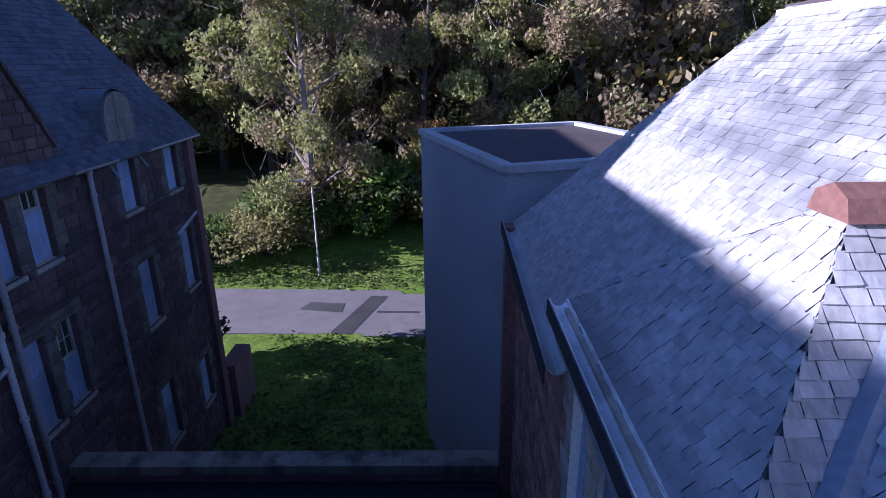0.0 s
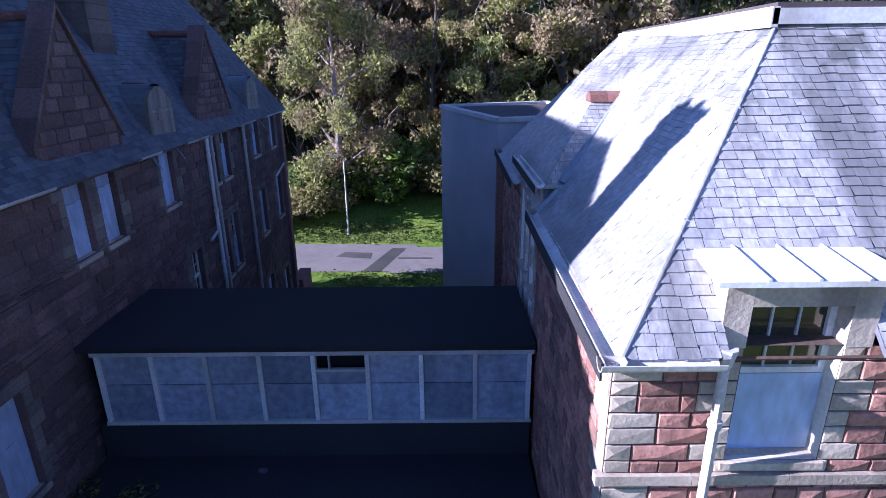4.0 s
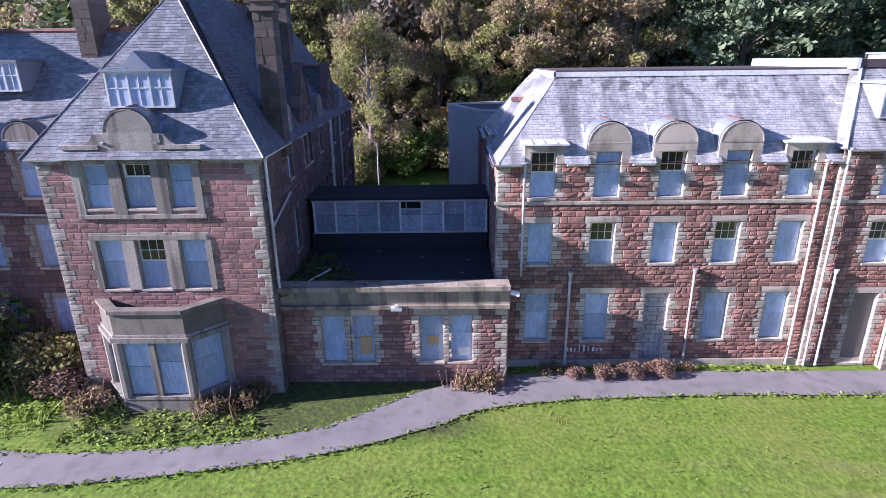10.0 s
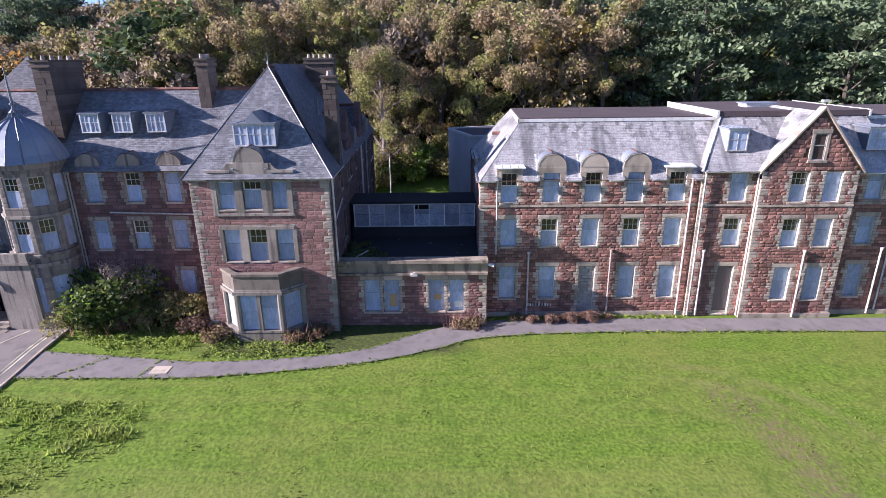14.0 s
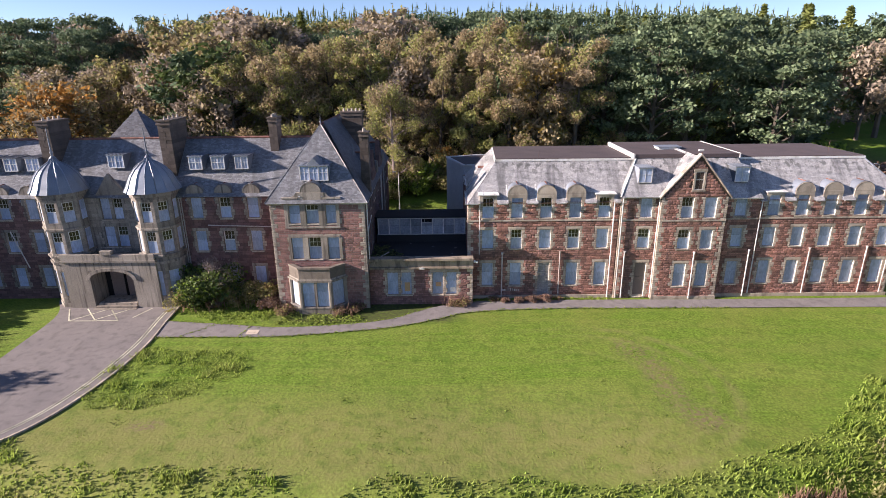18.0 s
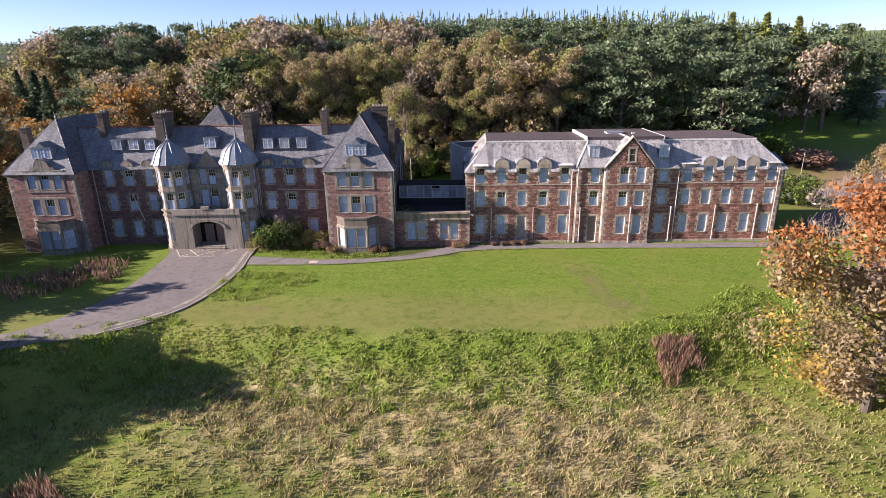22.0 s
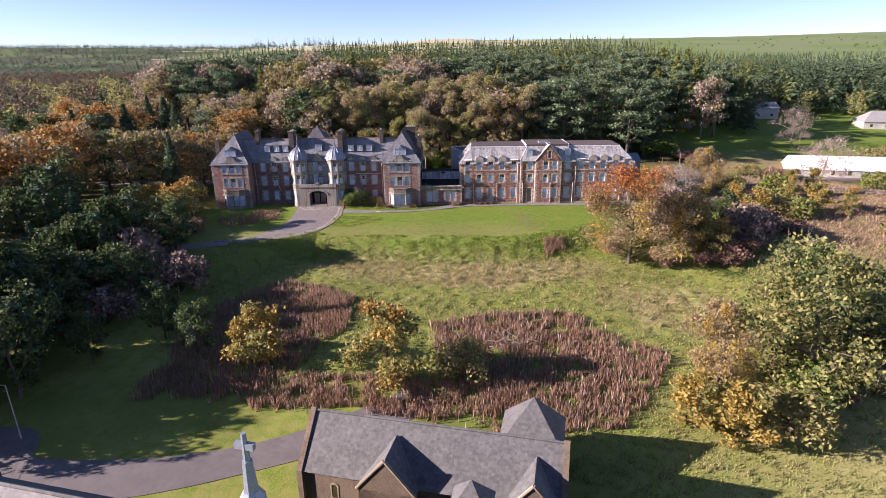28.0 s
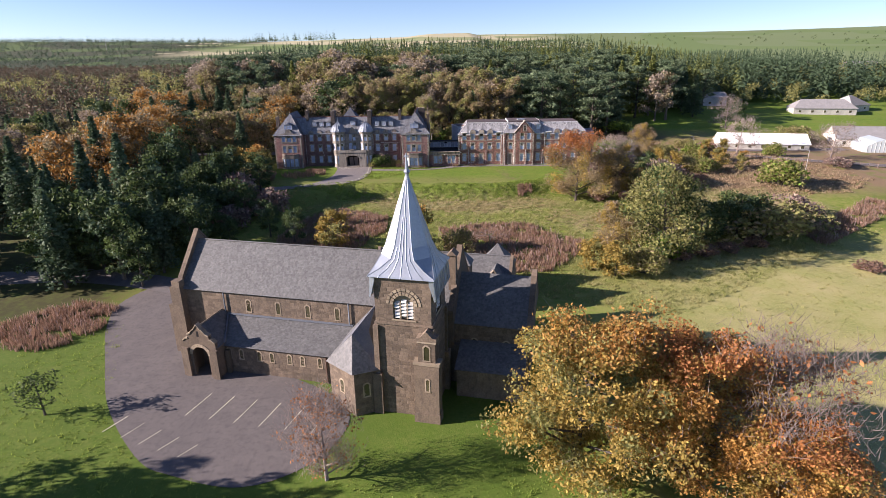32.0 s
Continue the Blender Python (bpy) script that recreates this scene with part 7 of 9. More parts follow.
g.box(SC[0] - 0.26, SC[0] + 0.26, SC[1] - 0.07, SC[1] + 0.07, 22.65, 22.82, CH)
part("finial", g.mesh(), LEAD, spire, "lead-covered finial with a small cross")
# side chapel with its hipped roof
chapel = [(25.6, -9.4), (25.6, -13.0), (29.5, -15.1), (31.9, -13.4)]
for k, (a, b) in enumerate(zip(chapel, chapel[1:])):
    cwall(*a, *b, CG, -1.0, seed=220 + k, name="chapel_wall")
AP1, AP2 = (28.7, -12.9, 2.6), (30.4, -9.4, 4.9)
cslates([(25.3, -9.2, -1.1), (25.3, -13.2, -1.1), AP1, AP2], 221)
cslates([(25.6, -5.2, -0.6), (25.3, -9.2, -1.1), AP2], 226)
cslates([(32.2, -5.2, 2.6), (25.6, -5.2, -0.6), AP2], 227)
cslates([(25.3, -13.2, -1.1), (29.5, -15.5, -1.1), AP1], 222)
cslates([(29.5, -15.5, -1.1), (32.3, -13.6, -1.1), AP1], 223)
cslates([(32.3, -13.6, -1.1), (32.6, -6.0, -1.1), AP2, AP1], 224)
slit(25.6, -13.0, 29.5, -15.1, 2.2, 0.3, -4.4, -3.1)
slit(29.5, -15.1, 31.9, -13.4, 1.4, 0.3, -4.4, -3.1)
slit(25.6, -9.4, 25.6, -13.0, 2.4, 0.25, -4.2, -3.0)
# chancel
cwall(38.7, -4.8, 48.4, -4.8, CG, 1.2, seed=230)
cwall(48.4, -4.8, 48.4, 4.8, CG, 1.2, seed=231)
cwall(48.4, 4.8, 38.7, 4.8, CG, 1.2, seed=232)
cslates([(38.8, -5.1, 1.2), (48.3, -5.1, 1.2), (48.3, -0.3, 6.3), (38.8, -0.3, 6.3)], 233)
cslates([(48.3, 5.1, 1.2), (38.8, 5.1, 1.2), (38.8, -0.3, 6.3), (48.3, -0.3, 6.3)], 234)
g = Geo()
g.prism([(-5.2, 1.2), (5.2, 1.2), (-0.3, 7.0)], "x", 48.0, 48.6, CH)
part("gable", g.mesh(), CHURCH, church)
coping([(48.3, -5.5, 1.2), (48.3, -0.3, 7.0), (48.3, 5.5, 1.2)])
for l in (41.5, 45.5):
    slit(38.7, -4.8, 48.4, -4.8, l - 38.7, 0.35, -3.4, -1.2)
g = Geo()
for l in (39.4, 43.5, 47.8):
    g.box(l - 0.4, l + 0.4, -5.6, -4.8, CG, -1.5, CH)
g.box(40, 48, -8.6, -4.8, CG, -3.0, CH)
part("vestry", g.mesh(), CHURCH, church)
cslates([(39.8, -8.9, -3.0), (48.2, -8.9, -3.0), (48.2, -4.8, -1.0), (39.8, -4.8, -1.0)], 235)
g = Geo()
g.box(38.0, 38.9, -3.6, -2.6, 5.0, 9.6, CH)
g.prism([(37.8, 9.6), (39.1, 9.6), (38.45, 10.3)], "y", -3.8, -2.4, CH)
part("chimney", g.mesh(), CHURCH, church)
# the hall behind
hall = thing("church_hall", cp(32, 19.4, CG), "long stone church hall with slate roofs and small gables", "building")


def hslates(corners, seed):
    return slates(hall, [cp(*c) for c in corners], CHURCH_SLATE, 0.24, 0.3, seed)


g = Geo()
g.box(20.8, 43.4, 16.0, 23.1, CG, -2.2, CH)
part("wall", g.mesh(), CHURCH, hall)
hslates([(20.6, 15.7, -2.2), (43.5, 15.7, -2.2), (43.5, 19.4, 1.6), (20.6, 19.4, 1.6)], 241)
hslates([(43.5, 23.4, -2.2), (20.6, 23.4, -2.2), (20.6, 19.4, 1.6), (43.5, 19.4, 1.6)], 242)
for l in (20.5, 43.2):
    g = Geo()
    g.prism([(15.6, CG), (23.5, CG), (23.5, -2.1), (19.4, 1.9), (15.6, -2.1)], "x", l, l + 0.5, CH)
    part("gable", g.mesh(), CHURCH, hall)
ridge_cap(hall, cp(20.8, 19.4, 1.65), cp(43.2, 19.4, 1.65), CHURCH_SLATE, 0.12)
for l, w, v, h in ((29.0, 2.4, 14.8, 0.9), (41.1, 2.2, 14.8, 0.7)):
    g = Geo()
    g.prism([(l - w, CG), (l + w, CG), (l + w, -2.0), (l, h), (l - w, -2.0)], "y", v, v + 0.4, CH)
    g.box(l - w, l + w, v, 16.1, CG, -2.2, CH)
    part("gable_wing", g.mesh(), CHURCH, hall)
    hslates([(l - w - 0.2, v - 0.1, -2.2), (l - w - 0.2, 18.4, -2.2), (l, 18.4, h), (l, v - 0.1, h)], 243)
    hslates([(l + w + 0.2, 18.4, -2.2), (l + w + 0.2, v - 0.1, -2.2), (l, v - 0.1, h), (l, 18.4, h)], 244)
    g = Geo()
    for s in (-1, 1):
        a, b = cp(l + s * (w + 0.2), v, -2.2), cp(l, v, h + 0.1)
        g.tube(a, b, 0.13, 0.13, 6)
    part("barge", g.mesh(), CHURCH_PALE, hall)
g = Geo()
g.box(36.2, 38.6, 7.3, 9.7, CG, 4.2, CH)
part("stair_stack", g.mesh(), CHURCH, church)
for a, b in (((36.0, 7.1), (38.8, 7.1)), ((38.8, 7.1), (38.8, 9.9)), ((38.8, 9.9), (36.0, 9.9)), ((36.0, 9.9), (36.0, 7.1))):
    cslates([(*a, 4.2), (*b, 4.2), (37.4, 8.5, 6.1)], 245)
g = Geo()
g.box(37.6, 43.0, 22.6, 27.8, CG, -2.0, CH)
part("north_block", g.mesh(), CHURCH, hall)
for a, b in (((37.3, 22.3), (43.3, 22.3)), ((43.3, 22.3), (43.3, 28.1)), ((43.3, 28.1), (37.3, 28.1)), ((37.3, 28.1), (37.3, 22.3))):
    hslates([(*a, -2.0), (*b, -2.0), (40.3, 25.2, 1.85)], 249)
slit(20.8, 16.0, 43.4, 16.0, 3.0, 0.25, -4.8, -3.6)

# ---- tarmac round the church ----


def sheet(name, edge, mat, label, category, lift=0.04, step=1.5):
    """A flat area with a smooth outline that follows the ground."""
    xs = [p[0] for p in edge]
    ys = [p[1] for p in edge]
    n = len(edge)
    cx, cy = sum(xs) / n, sum(ys) / n
    v = [(cx, cy, ground_z(cx, cy) + lift)]
    rings_n = 8
    for r in range(1, rings_n + 1):
        for x, y in edge:
            px, py = lerp(cx, x, r / rings_n), lerp(cy, y, r / rings_n)
            v.append((px, py, ground_z(px, py) + lift))
    f = [(0, 1 + i, 1 + (i + 1) % n) for i in range(n)]
    for r in range(rings_n - 1):
        for i in range(n):
            a, b = 1 + r * n + i, 1 + r * n + (i + 1) % n
            f.append((a, b, b + n, a + n))
    return tagged(part(name, (v, f), mat), label, category, kind="structure")


park = curve([(-52, -76), (-58.5, -87), (-56.5, -96), (-50.6, -106.6), (-44, -117.2), (-35.8, -126.2), (-31, -128.8), (-23, -130.4), (-16.5, -126.5), (-14.5, -119), (-20, -113), (-36, -104), (-42, -92), (-46, -78), (-52, -76)], 6)[:-1]
sheet("car_park", park, ASPHALT, "grey tarmac car park curving round the church", "car park", 0.05)
ribbon("church_road", curve([(-120, -80), (-75, -74), (-48, -80.2), (-36, -81.2), (-25, -79.6), (-16, -75.8), (-6, -69)], 10), curve([(-120, -86), (-75, -80), (-48, -85.5), (-34, -86.4), (-20, -82.3), (-13.5, -79.4), (-3, -73)], 10), PAVING, "narrow tarmac road behind the church", "road", 0.055)
for k in range(6):
    a, b = Vector((-32.5 + k * 3.1, -114.6 - k * 0.7)), Vector((-33.8 + k * 3.1, -119.0 - k * 0.7))
    q = []
    for p in (a, b):
        q += [(p.x - 0.06, p.y, ground_z(p.x, p.y) + 0.064), (p.x + 0.06, p.y, ground_z(p.x, p.y) + 0.064)]
    tagged(part("bay_line", (q, [(0, 1, 3, 2)]), ROADLINE), "worn white parking bay line on the tarmac", "road marking", "parking bay lines")
for k in range(5):
    a, b = Vector((-40.5 + k * 2.6, -119.2 - k * 1.25)), Vector((-41.8 + k * 2.6, -122.0 - k * 1.05))
    q = []
    for p in (a, b):
        q += [(p.x - 0.06, p.y, ground_z(p.x, p.y) + 0.064), (p.x + 0.06, p.y, ground_z(p.x, p.y) + 0.064)]
    tagged(part("bay_line", (q, [(0, 1, 3, 2)]), ROADLINE), "worn white parking bay line on the tarmac", "road marking", "parking bay lines")


# ---- trees and plants ----
LEAF = {
    "brown": foliage("russet_brown_leaves", (0.34, 0.265, 0.155), (0.26, 0.22, 0.125), 0.35),
    "edge_brown": foliage("dry_pale_brown_leaves", (0.37, 0.28, 0.175), (0.28, 0.235, 0.13), 0.45),
    "edge_olive": foliage("fading_yellow_olive_leaves", (0.36, 0.36, 0.13), (0.25, 0.27, 0.095), 0.45),
    "far_larch": foliage("dull_far_larch", (0.20, 0.23, 0.075), (0.15, 0.175, 0.06), 0.3, 0.25),
    "far_pine": foliage("dull_far_conifer", (0.115, 0.16, 0.10), (0.085, 0.125, 0.08), 0.25, 0.25),
    "far_brown": foliage("dull_brown_far_leaves", (0.16, 0.115, 0.075), (0.11, 0.09, 0.06), 0.2),
    "olive": foliage("olive_green_leaves", (0.31, 0.30, 0.11), (0.24, 0.235, 0.09)),
    "green": foliage("dark_green_leaves", (0.085, 0.125, 0.04), (0.06, 0.09, 0.032), 0.3),
    "orange": foliage("orange_autumn_leaves", (0.44, 0.225, 0.06), (0.34, 0.20, 0.065), 0.32),
    "gold": foliage("golden_autumn_leaves", (0.42, 0.29, 0.075), (0.30, 0.235, 0.07), 0.35),
    "red": foliage("red_autumn_leaves", (0.42, 0.17, 0.06), (0.34, 0.15, 0.06), 0.35),
    "pine": foliage("blue_green_pine_needles", (0.165, 0.22, 0.12), (0.12, 0.165, 0.09), 0.25),
    "spruce": foliage("dark_spruce_needles", (0.10, 0.15, 0.08), (0.075, 0.12, 0.065), 0.25, 0.3),
    "larch": foliage("yellow_green_larch_needles", (0.22, 0.25, 0.075), (0.16, 0.19, 0.06), 0.3),
    "grey": foliage("fading_grey_brown_twigs", (0.38, 0.315, 0.25), (0.24, 0.20, 0.15), 0.3),
    "lime": foliage("bright_green_leaves", (0.193, 0.298, 0.045), (0.140, 0.210, 0.04)),
    "mauve": foliage("mauve_brown_twigs", (0.26, 0.17, 0.15), (0.20, 0.14, 0.125), 0.25),
    "bramble": foliage("withered_bramble_leaves", (0.30, 0.18, 0.12), (0.22, 0.14, 0.10), 0.3),
}


def leaf_mesh(name, centres, size, mat, rnd, long=1.5, flat=0.0):
    """Leaf sprays: one folded diamond at each centre. centres: an n x 3 array."""
    n = len(centres)
    a = rnd.normal(size=(n, 3))
    a[:, 2] *= 1 - flat
    a /= np.linalg.norm(a, axis=1)[:, None]
    b = np.cross(a, rnd.normal(size=(n, 3)))
    b /= np.linalg.norm(b, axis=1)[:, None]
    c = np.cross(a, b)
    s = size * rnd.uniform(0.6, 1.35, (n, 1))
    v = np.stack([centres - a * s * long * 0.5, centres + b * s * 0.42 + c * s * 0.12, centres + a * s * long * 0.5, centres - b * s * 0.42 + c * s * 0.12], 1).reshape(-1, 3)
    me = bpy.data.meshes.new(name)
    me.vertices.add(4 * n)
    me.vertices.foreach_set("co", v.astype(np.float32).ravel())
    me.loops.add(4 * n)
    me.loops.foreach_set("vertex_index", np.arange(4 * n, dtype=np.int32))
    me.polygons.add(n)
    me.polygons.foreach_set("loop_start", np.arange(0, 4 * n, 4, dtype=np.int32))
    me.update(calc_edges=True)
    me.materials.append(mat)
    return me


def limbs(rnd, height, spread, base, bark_r, n_main, droop=0.0, twigs=3, sides=6):
    """A tapered trunk with limbs; gives the wood and the tips where foliage sits."""
    g = Geo()
    tips = []
    top = Vector((rnd.normal() * 0.04 * height, rnd.normal() * 0.04 * height, height * 0.9))
    pts = [Vector((0, 0, -0.3)), Vector((0, 0, height * 0.15)), Vector((top.x * 0.4, top.y * 0.3, height * 0.45)), Vector((top.x * 0.8, top.y * 0.8, height * 0.7)), top]
    radii = [bark_r * 1.25, bark_r, bark_r * 0.7, bark_r * 0.4, bark_r * 0.12]
    for (p, r0), (q, r1) in zip(zip(pts, radii), zip(pts[1:], radii[1:])):
        g.tube(p, q, r0, r1, sides + 2)

    def along(t):
        k = min(3, int(t * 4))
        return pts[k].lerp(pts[k + 1], t * 4 - k), lerp(radii[k], radii[k + 1], t * 4 - k)
    tips.append(top)
    for i in range(n_main):
        t = lerp(base, 0.93, (i + rnd.uniform(0, 0.8)) / n_main)
        p, r = along(t)
        ang = i * 2.4 + rnd.uniform(-0.5, 0.5)
        reach = spread * (0.45 + 0.6 * math.sin(math.pi * min(1, 0.25 + 0.75 * (t - base) / (1 - base)))) * rnd.uniform(0.7, 1.12)
        rise = height * 0.17 * rnd.uniform(0.4, 1.2) * (1 - droop)
        mid = p + Vector((math.cos(ang) * reach * 0.5, math.sin(ang) * reach * 0.5, rise * 0.65))
        end = p + Vector((math.cos(ang + 0.15) * reach, math.sin(ang + 0.15) * reach, rise))
        g.tube(p, mid, r * 0.5, r * 0.3, sides)
        g.tube(mid, end, r * 0.3, r * 0.06, sides)
        tips += [end, mid.lerp(end, 0.5)]
        for k in range(twigs):
            s = rnd.uniform(0.3, 0.95)
            q = p.lerp(mid, s * 2) if s < 0.5 else mid.lerp(end, s * 2 - 1)
            e = q + Vector((rnd.normal(), rnd.normal(), rnd.uniform(0.1, 1.2))) * reach * 0.27
            g.tube(q, e, r * 0.14, r * 0.03, 4)
            tips.append(e)
    return g, tips


PLAN = {}


def broadleaf(key, colour, seed, height, spread, leaves, size, base=0.22, wood=BARK, clump=1.0, twigs=3, n_main=13, label="", second=None, bare=0, tip=None, sides=6, crest=0.93, pad=0.8):
    """A deciduous tree built once, at the world's origin, for copying."""
    rnd = np.random.RandomState(seed)
    g, tips = limbs(rnd, height, spread, base, height * 0.02, n_main, twigs=twigs, sides=sides)
    root = tagged(new("tree"), label, "tree")
    part("trunk", g.mesh(), wood, root)
    tips = np.array([tuple(t) for t in tips])
    per = max(1, leaves // len(tips))
    cen = []
    for t in tips:
        k = int(per * rnd.uniform(0.4, 1.6))
        r = clump * height * 0.085 * rnd.uniform(0.7, 1.35)
        d = rnd.normal(size=(k, 3))
        d /= np.linalg.norm(d, axis=1)[:, None]
        d *= (rnd.uniform(0.25, 1.0, (k, 1)) ** 0.6) * r
        d[:, 2] *= pad
        cen.append(t + d)
    cen = np.concatenate(cen)
    cen = cen[cen[:, 2] > height * 0.1]
    if tip:
        high = cen[:, 2] + rnd.normal(size=len(cen)) * height * 0.09 + 0.1 * cen[:, 0] > height * crest
        ob3 = new("crown", leaf_mesh("crown", cen[high], size, LEAF[tip], rnd))
        ob3.parent = root
        cen = cen[~high]
    if second:
        patch = np.sin(cen[:, 0] * 0.9 + seed) + np.sin(cen[:, 1] * 1.1 + cen[:, 2] * 0.8) + rnd.normal(size=len(cen)) * 0.7
        pick = patch > 0.55
        ob = new("crown", leaf_mesh("crown", cen[~pick], size, LEAF[colour], rnd))
        ob.parent = root
        ob2 = new("crown", leaf_mesh("crown", cen[pick], size, LEAF[second], rnd))
        ob2.parent = root
    else:
        ob = new("crown", leaf_mesh("crown", cen, size, LEAF[colour], rnd))
        ob.parent = root
    if bare:
        tw = Geo()
        for _ in range(bare):
            t = Vector(tips[rnd.randint(len(tips))]) + Vector(rnd.normal(size=3)) * height * 0.05
            e = t + Vector((rnd.normal() * 0.5, rnd.normal() * 0.5, rnd.uniform(0.2, 1.4))) * height * 0.07
            tw.tube(t, e, 0.022, 0.008, 3)
        tagged(part("twig", tw.mesh(), BARK_PALE, root), kind="stuff")
    PLAN[key] = (root, height)
    return root


def conifer(key, colour, seed, height, spread, layers, per, size, label, bare=0.12, irregular=0.2):
    """A needle tree: a straight stem with drooping whorls."""
    rnd = np.random.RandomState(seed)
    root = tagged(new("tree"), label, "tree")
    g = Geo()
    g.tube((0, 0, -0.3), (0, 0, height * 0.5), height * 0.016, height * 0.011, 8)
    g.tube((0, 0, height * 0.5), (0, 0, height * 0.98), height * 0.011, 0.02, 7)
    cen = []
    for i in range(layers):
        t = i / (layers - 1)
        z = lerp(height * bare, height * 0.97, t)
        r = spread * (1 - t) ** 0.95 * rnd.uniform(1 - irregular, 1 + irregular) + 0.2
        arms = 5 + int(4 * (1 - t))
        for k in range(arms):
            a = 2 * math.pi * (k + rnd.uniform()) / arms
            rr = r * rnd.uniform(0.7, 1.1)
            end = Vector((math.cos(a) * rr, math.sin(a) * rr, z - rr * 0.22))
            if i % 2 == 0:
                g.tube((0, 0, z), end, 0.05, 0.012, 4)
            m = per
            s = rnd.uniform(0.15, 1.05, m)
            side = rnd.normal(size=m) * (0.10 + 0.12 * rr)
            c = np.stack([math.cos(a) * rr * s - math.sin(a) * side, math.sin(a) * rr * s + math.cos(a) * side, z - rr * 0.22 * s ** 1.5 + rnd.normal(size=m) * 0.14 + 0.1], 1)
            cen.append(c)
    part("trunk", g.mesh(), BARK, root)
    ob = new("crown", leaf_mesh("crown", np.concatenate(cen), size, LEAF[colour], rnd, 1.7, 0.45))
    ob.parent = root
    PLAN[key] = (root, height)
    return root


def shrub(key, colour, seed, height, spread, leaves, size, label, second=None):
    rnd = np.random.RandomState(seed)
    root = tagged(new("shrub"), label, "shrub")
    g = Geo()
    ends = []
    for k in range(14):
        a = rnd.uniform(0, 6.28)
        r = spread * rnd.uniform(0.2, 0.85)
        e = Vector((math.cos(a) * r, math.sin(a) * r, height * rnd.uniform(0.45, 0.92)))
        g.tube((rnd.normal() * 0.1, rnd.normal() * 0.1, -0.15), e, 0.05, 0.012, 5)
        ends.append(e)
    part("stem", g.mesh(), BARK, root)
    cen = []
    for e in ends:
        k = leaves // len(ends)
        d = rnd.normal(size=(k, 3))
        d /= np.linalg.norm(d, axis=1)[:, None]
        d *= rnd.uniform(0.3, 1, (k, 1)) ** 0.5 * np.array([spread * 0.42, spread * 0.42, height * 0.36])
        cen.append(np.array(e) * np.array([1, 1, 0.85]) + d)
    cen = np.concatenate(cen)
    cen = cen[cen[:, 2] > 0.02]
    pick = rnd.uniform(size=len(cen)) < (0.3 if second else 0)
    ob = new("foliage", leaf_mesh("foliage", cen[~pick], size, LEAF[colour], rnd))
    ob.parent = root
    if second:
        ob = new("foliage", leaf_mesh("foliage", cen[pick], size, LEAF[second], rnd))
        ob.parent = root
    PLAN[key] = (root, height)
    return root


broadleaf("brown_near", "edge_brown", 1, 17, 5.2, 14000, 0.24, 0.14, label="tall oak with thinning russet brown leaves", second="edge_olive", bare=200, clump=0.8)
broadleaf("olive_near", "edge_olive", 2, 15, 4.8, 14000, 0.23, 0.12, label="tall tree with fading olive green leaves", second="edge_brown", bare=100, clump=0.8)
broadleaf("pale_near", "edge_olive", 3, 16, 4.4, 13000, 0.21, 0.1, label="half-bare pale birch at the wood's edge", wood=BARK_PALE, second="edge_brown", bare=900)
broadleaf("brown", "brown", 4, 16, 5.0, 2900, 0.47, label="russet brown autumn tree in the wood", second="olive", clump=1.2, twigs=2, n_main=16, sides=3)
broadleaf("olive", "olive", 5, 16, 5.0, 2900, 0.47, label="olive green autumn tree in the wood", second="brown", clump=1.2, twigs=2, n_main=16, sides=3)
broadleaf("gold", "brown", 6, 16, 5.2, 2900, 0.47, label="golden brown autumn tree in the wood", second="gold", clump=1.2, twigs=2, n_main=16, sides=3)
broadleaf("greywood", "grey", 7, 15, 4.8, 2900, 0.47, label="nearly bare grey-brown tree in the wood", second="brown", bare=120, clump=1.2, twigs=2, n_main=16, sides=3)
broadleaf("green", "green", 8, 14, 4.8, 2900, 0.47, label="dark green broad-crowned tree", second="spruce", clump=1.2, twigs=2, n_main=16, sides=3)
broadleaf("feature_orange", "edge_brown", 9, 16, 7.5, 22000, 0.25, 0.08, label="large orange and red autumn tree on the bank", second="gold", n_main=19, clump=1.45, tip="red", bare=300, crest=0.82)
broadleaf("feature_gold", "edge_brown", 10, 16, 7.0, 11000, 0.36, 0.08, label="large golden-leaved autumn tree", second="gold", n_main=17, clump=1.5, bare=300)
broadleaf("feature_olive", "olive", 11, 18, 7.0, 12000, 0.36, 0.06, label="large olive-green whitebeam beside the meadow", second="green", n_main=17, clump=1.5, bare=300)
broadleaf("amber", "orange", 19, 16, 5.4, 2900, 0.47, label="amber autumn beech in the western wood", second="brown", clump=1.25, twigs=2, n_main=16, sides=3)
broadleaf("front_gold", "gold", 18, 18, 7.5, 38000, 0.25, 0.06, label="large spreading golden beech by the church", second="olive", n_main=30, clump=1.25, tip="orange", bare=300)
broadleaf("front_orange", "orange", 12, 18, 7.5, 36000, 0.25, 0.06, label="large spreading orange beech by the church", second="gold", n_main=30, clump=1.25, tip="red", bare=300)
broadleaf("bare", "red", 13, 15, 5.5, 1500, 0.3, 0.12, wood=BARK_PALE, label="bare grey-twigged tree with a few red leaves", bare=5200, n_main=26, twigs=7)
broadleaf("bare_grey", "grey", 14, 10, 5.0, 500, 0.3, 0.15, wood=BARK_PALE, label="bare grey spreading tree by the fence", bare=1500, n_main=14, twigs=5)
broadleaf("small_gold", "gold", 15, 8, 2.8, 2600, 0.34, 0.06, label="small rounded golden-green tree in the meadow", second="olive", clump=1.35)
broadleaf("small_orange", "olive", 16, 11, 3.6, 3400, 0.36, 0.06, label="small orange and green tree in the meadow", second="gold", clump=1.35, tip="orange")
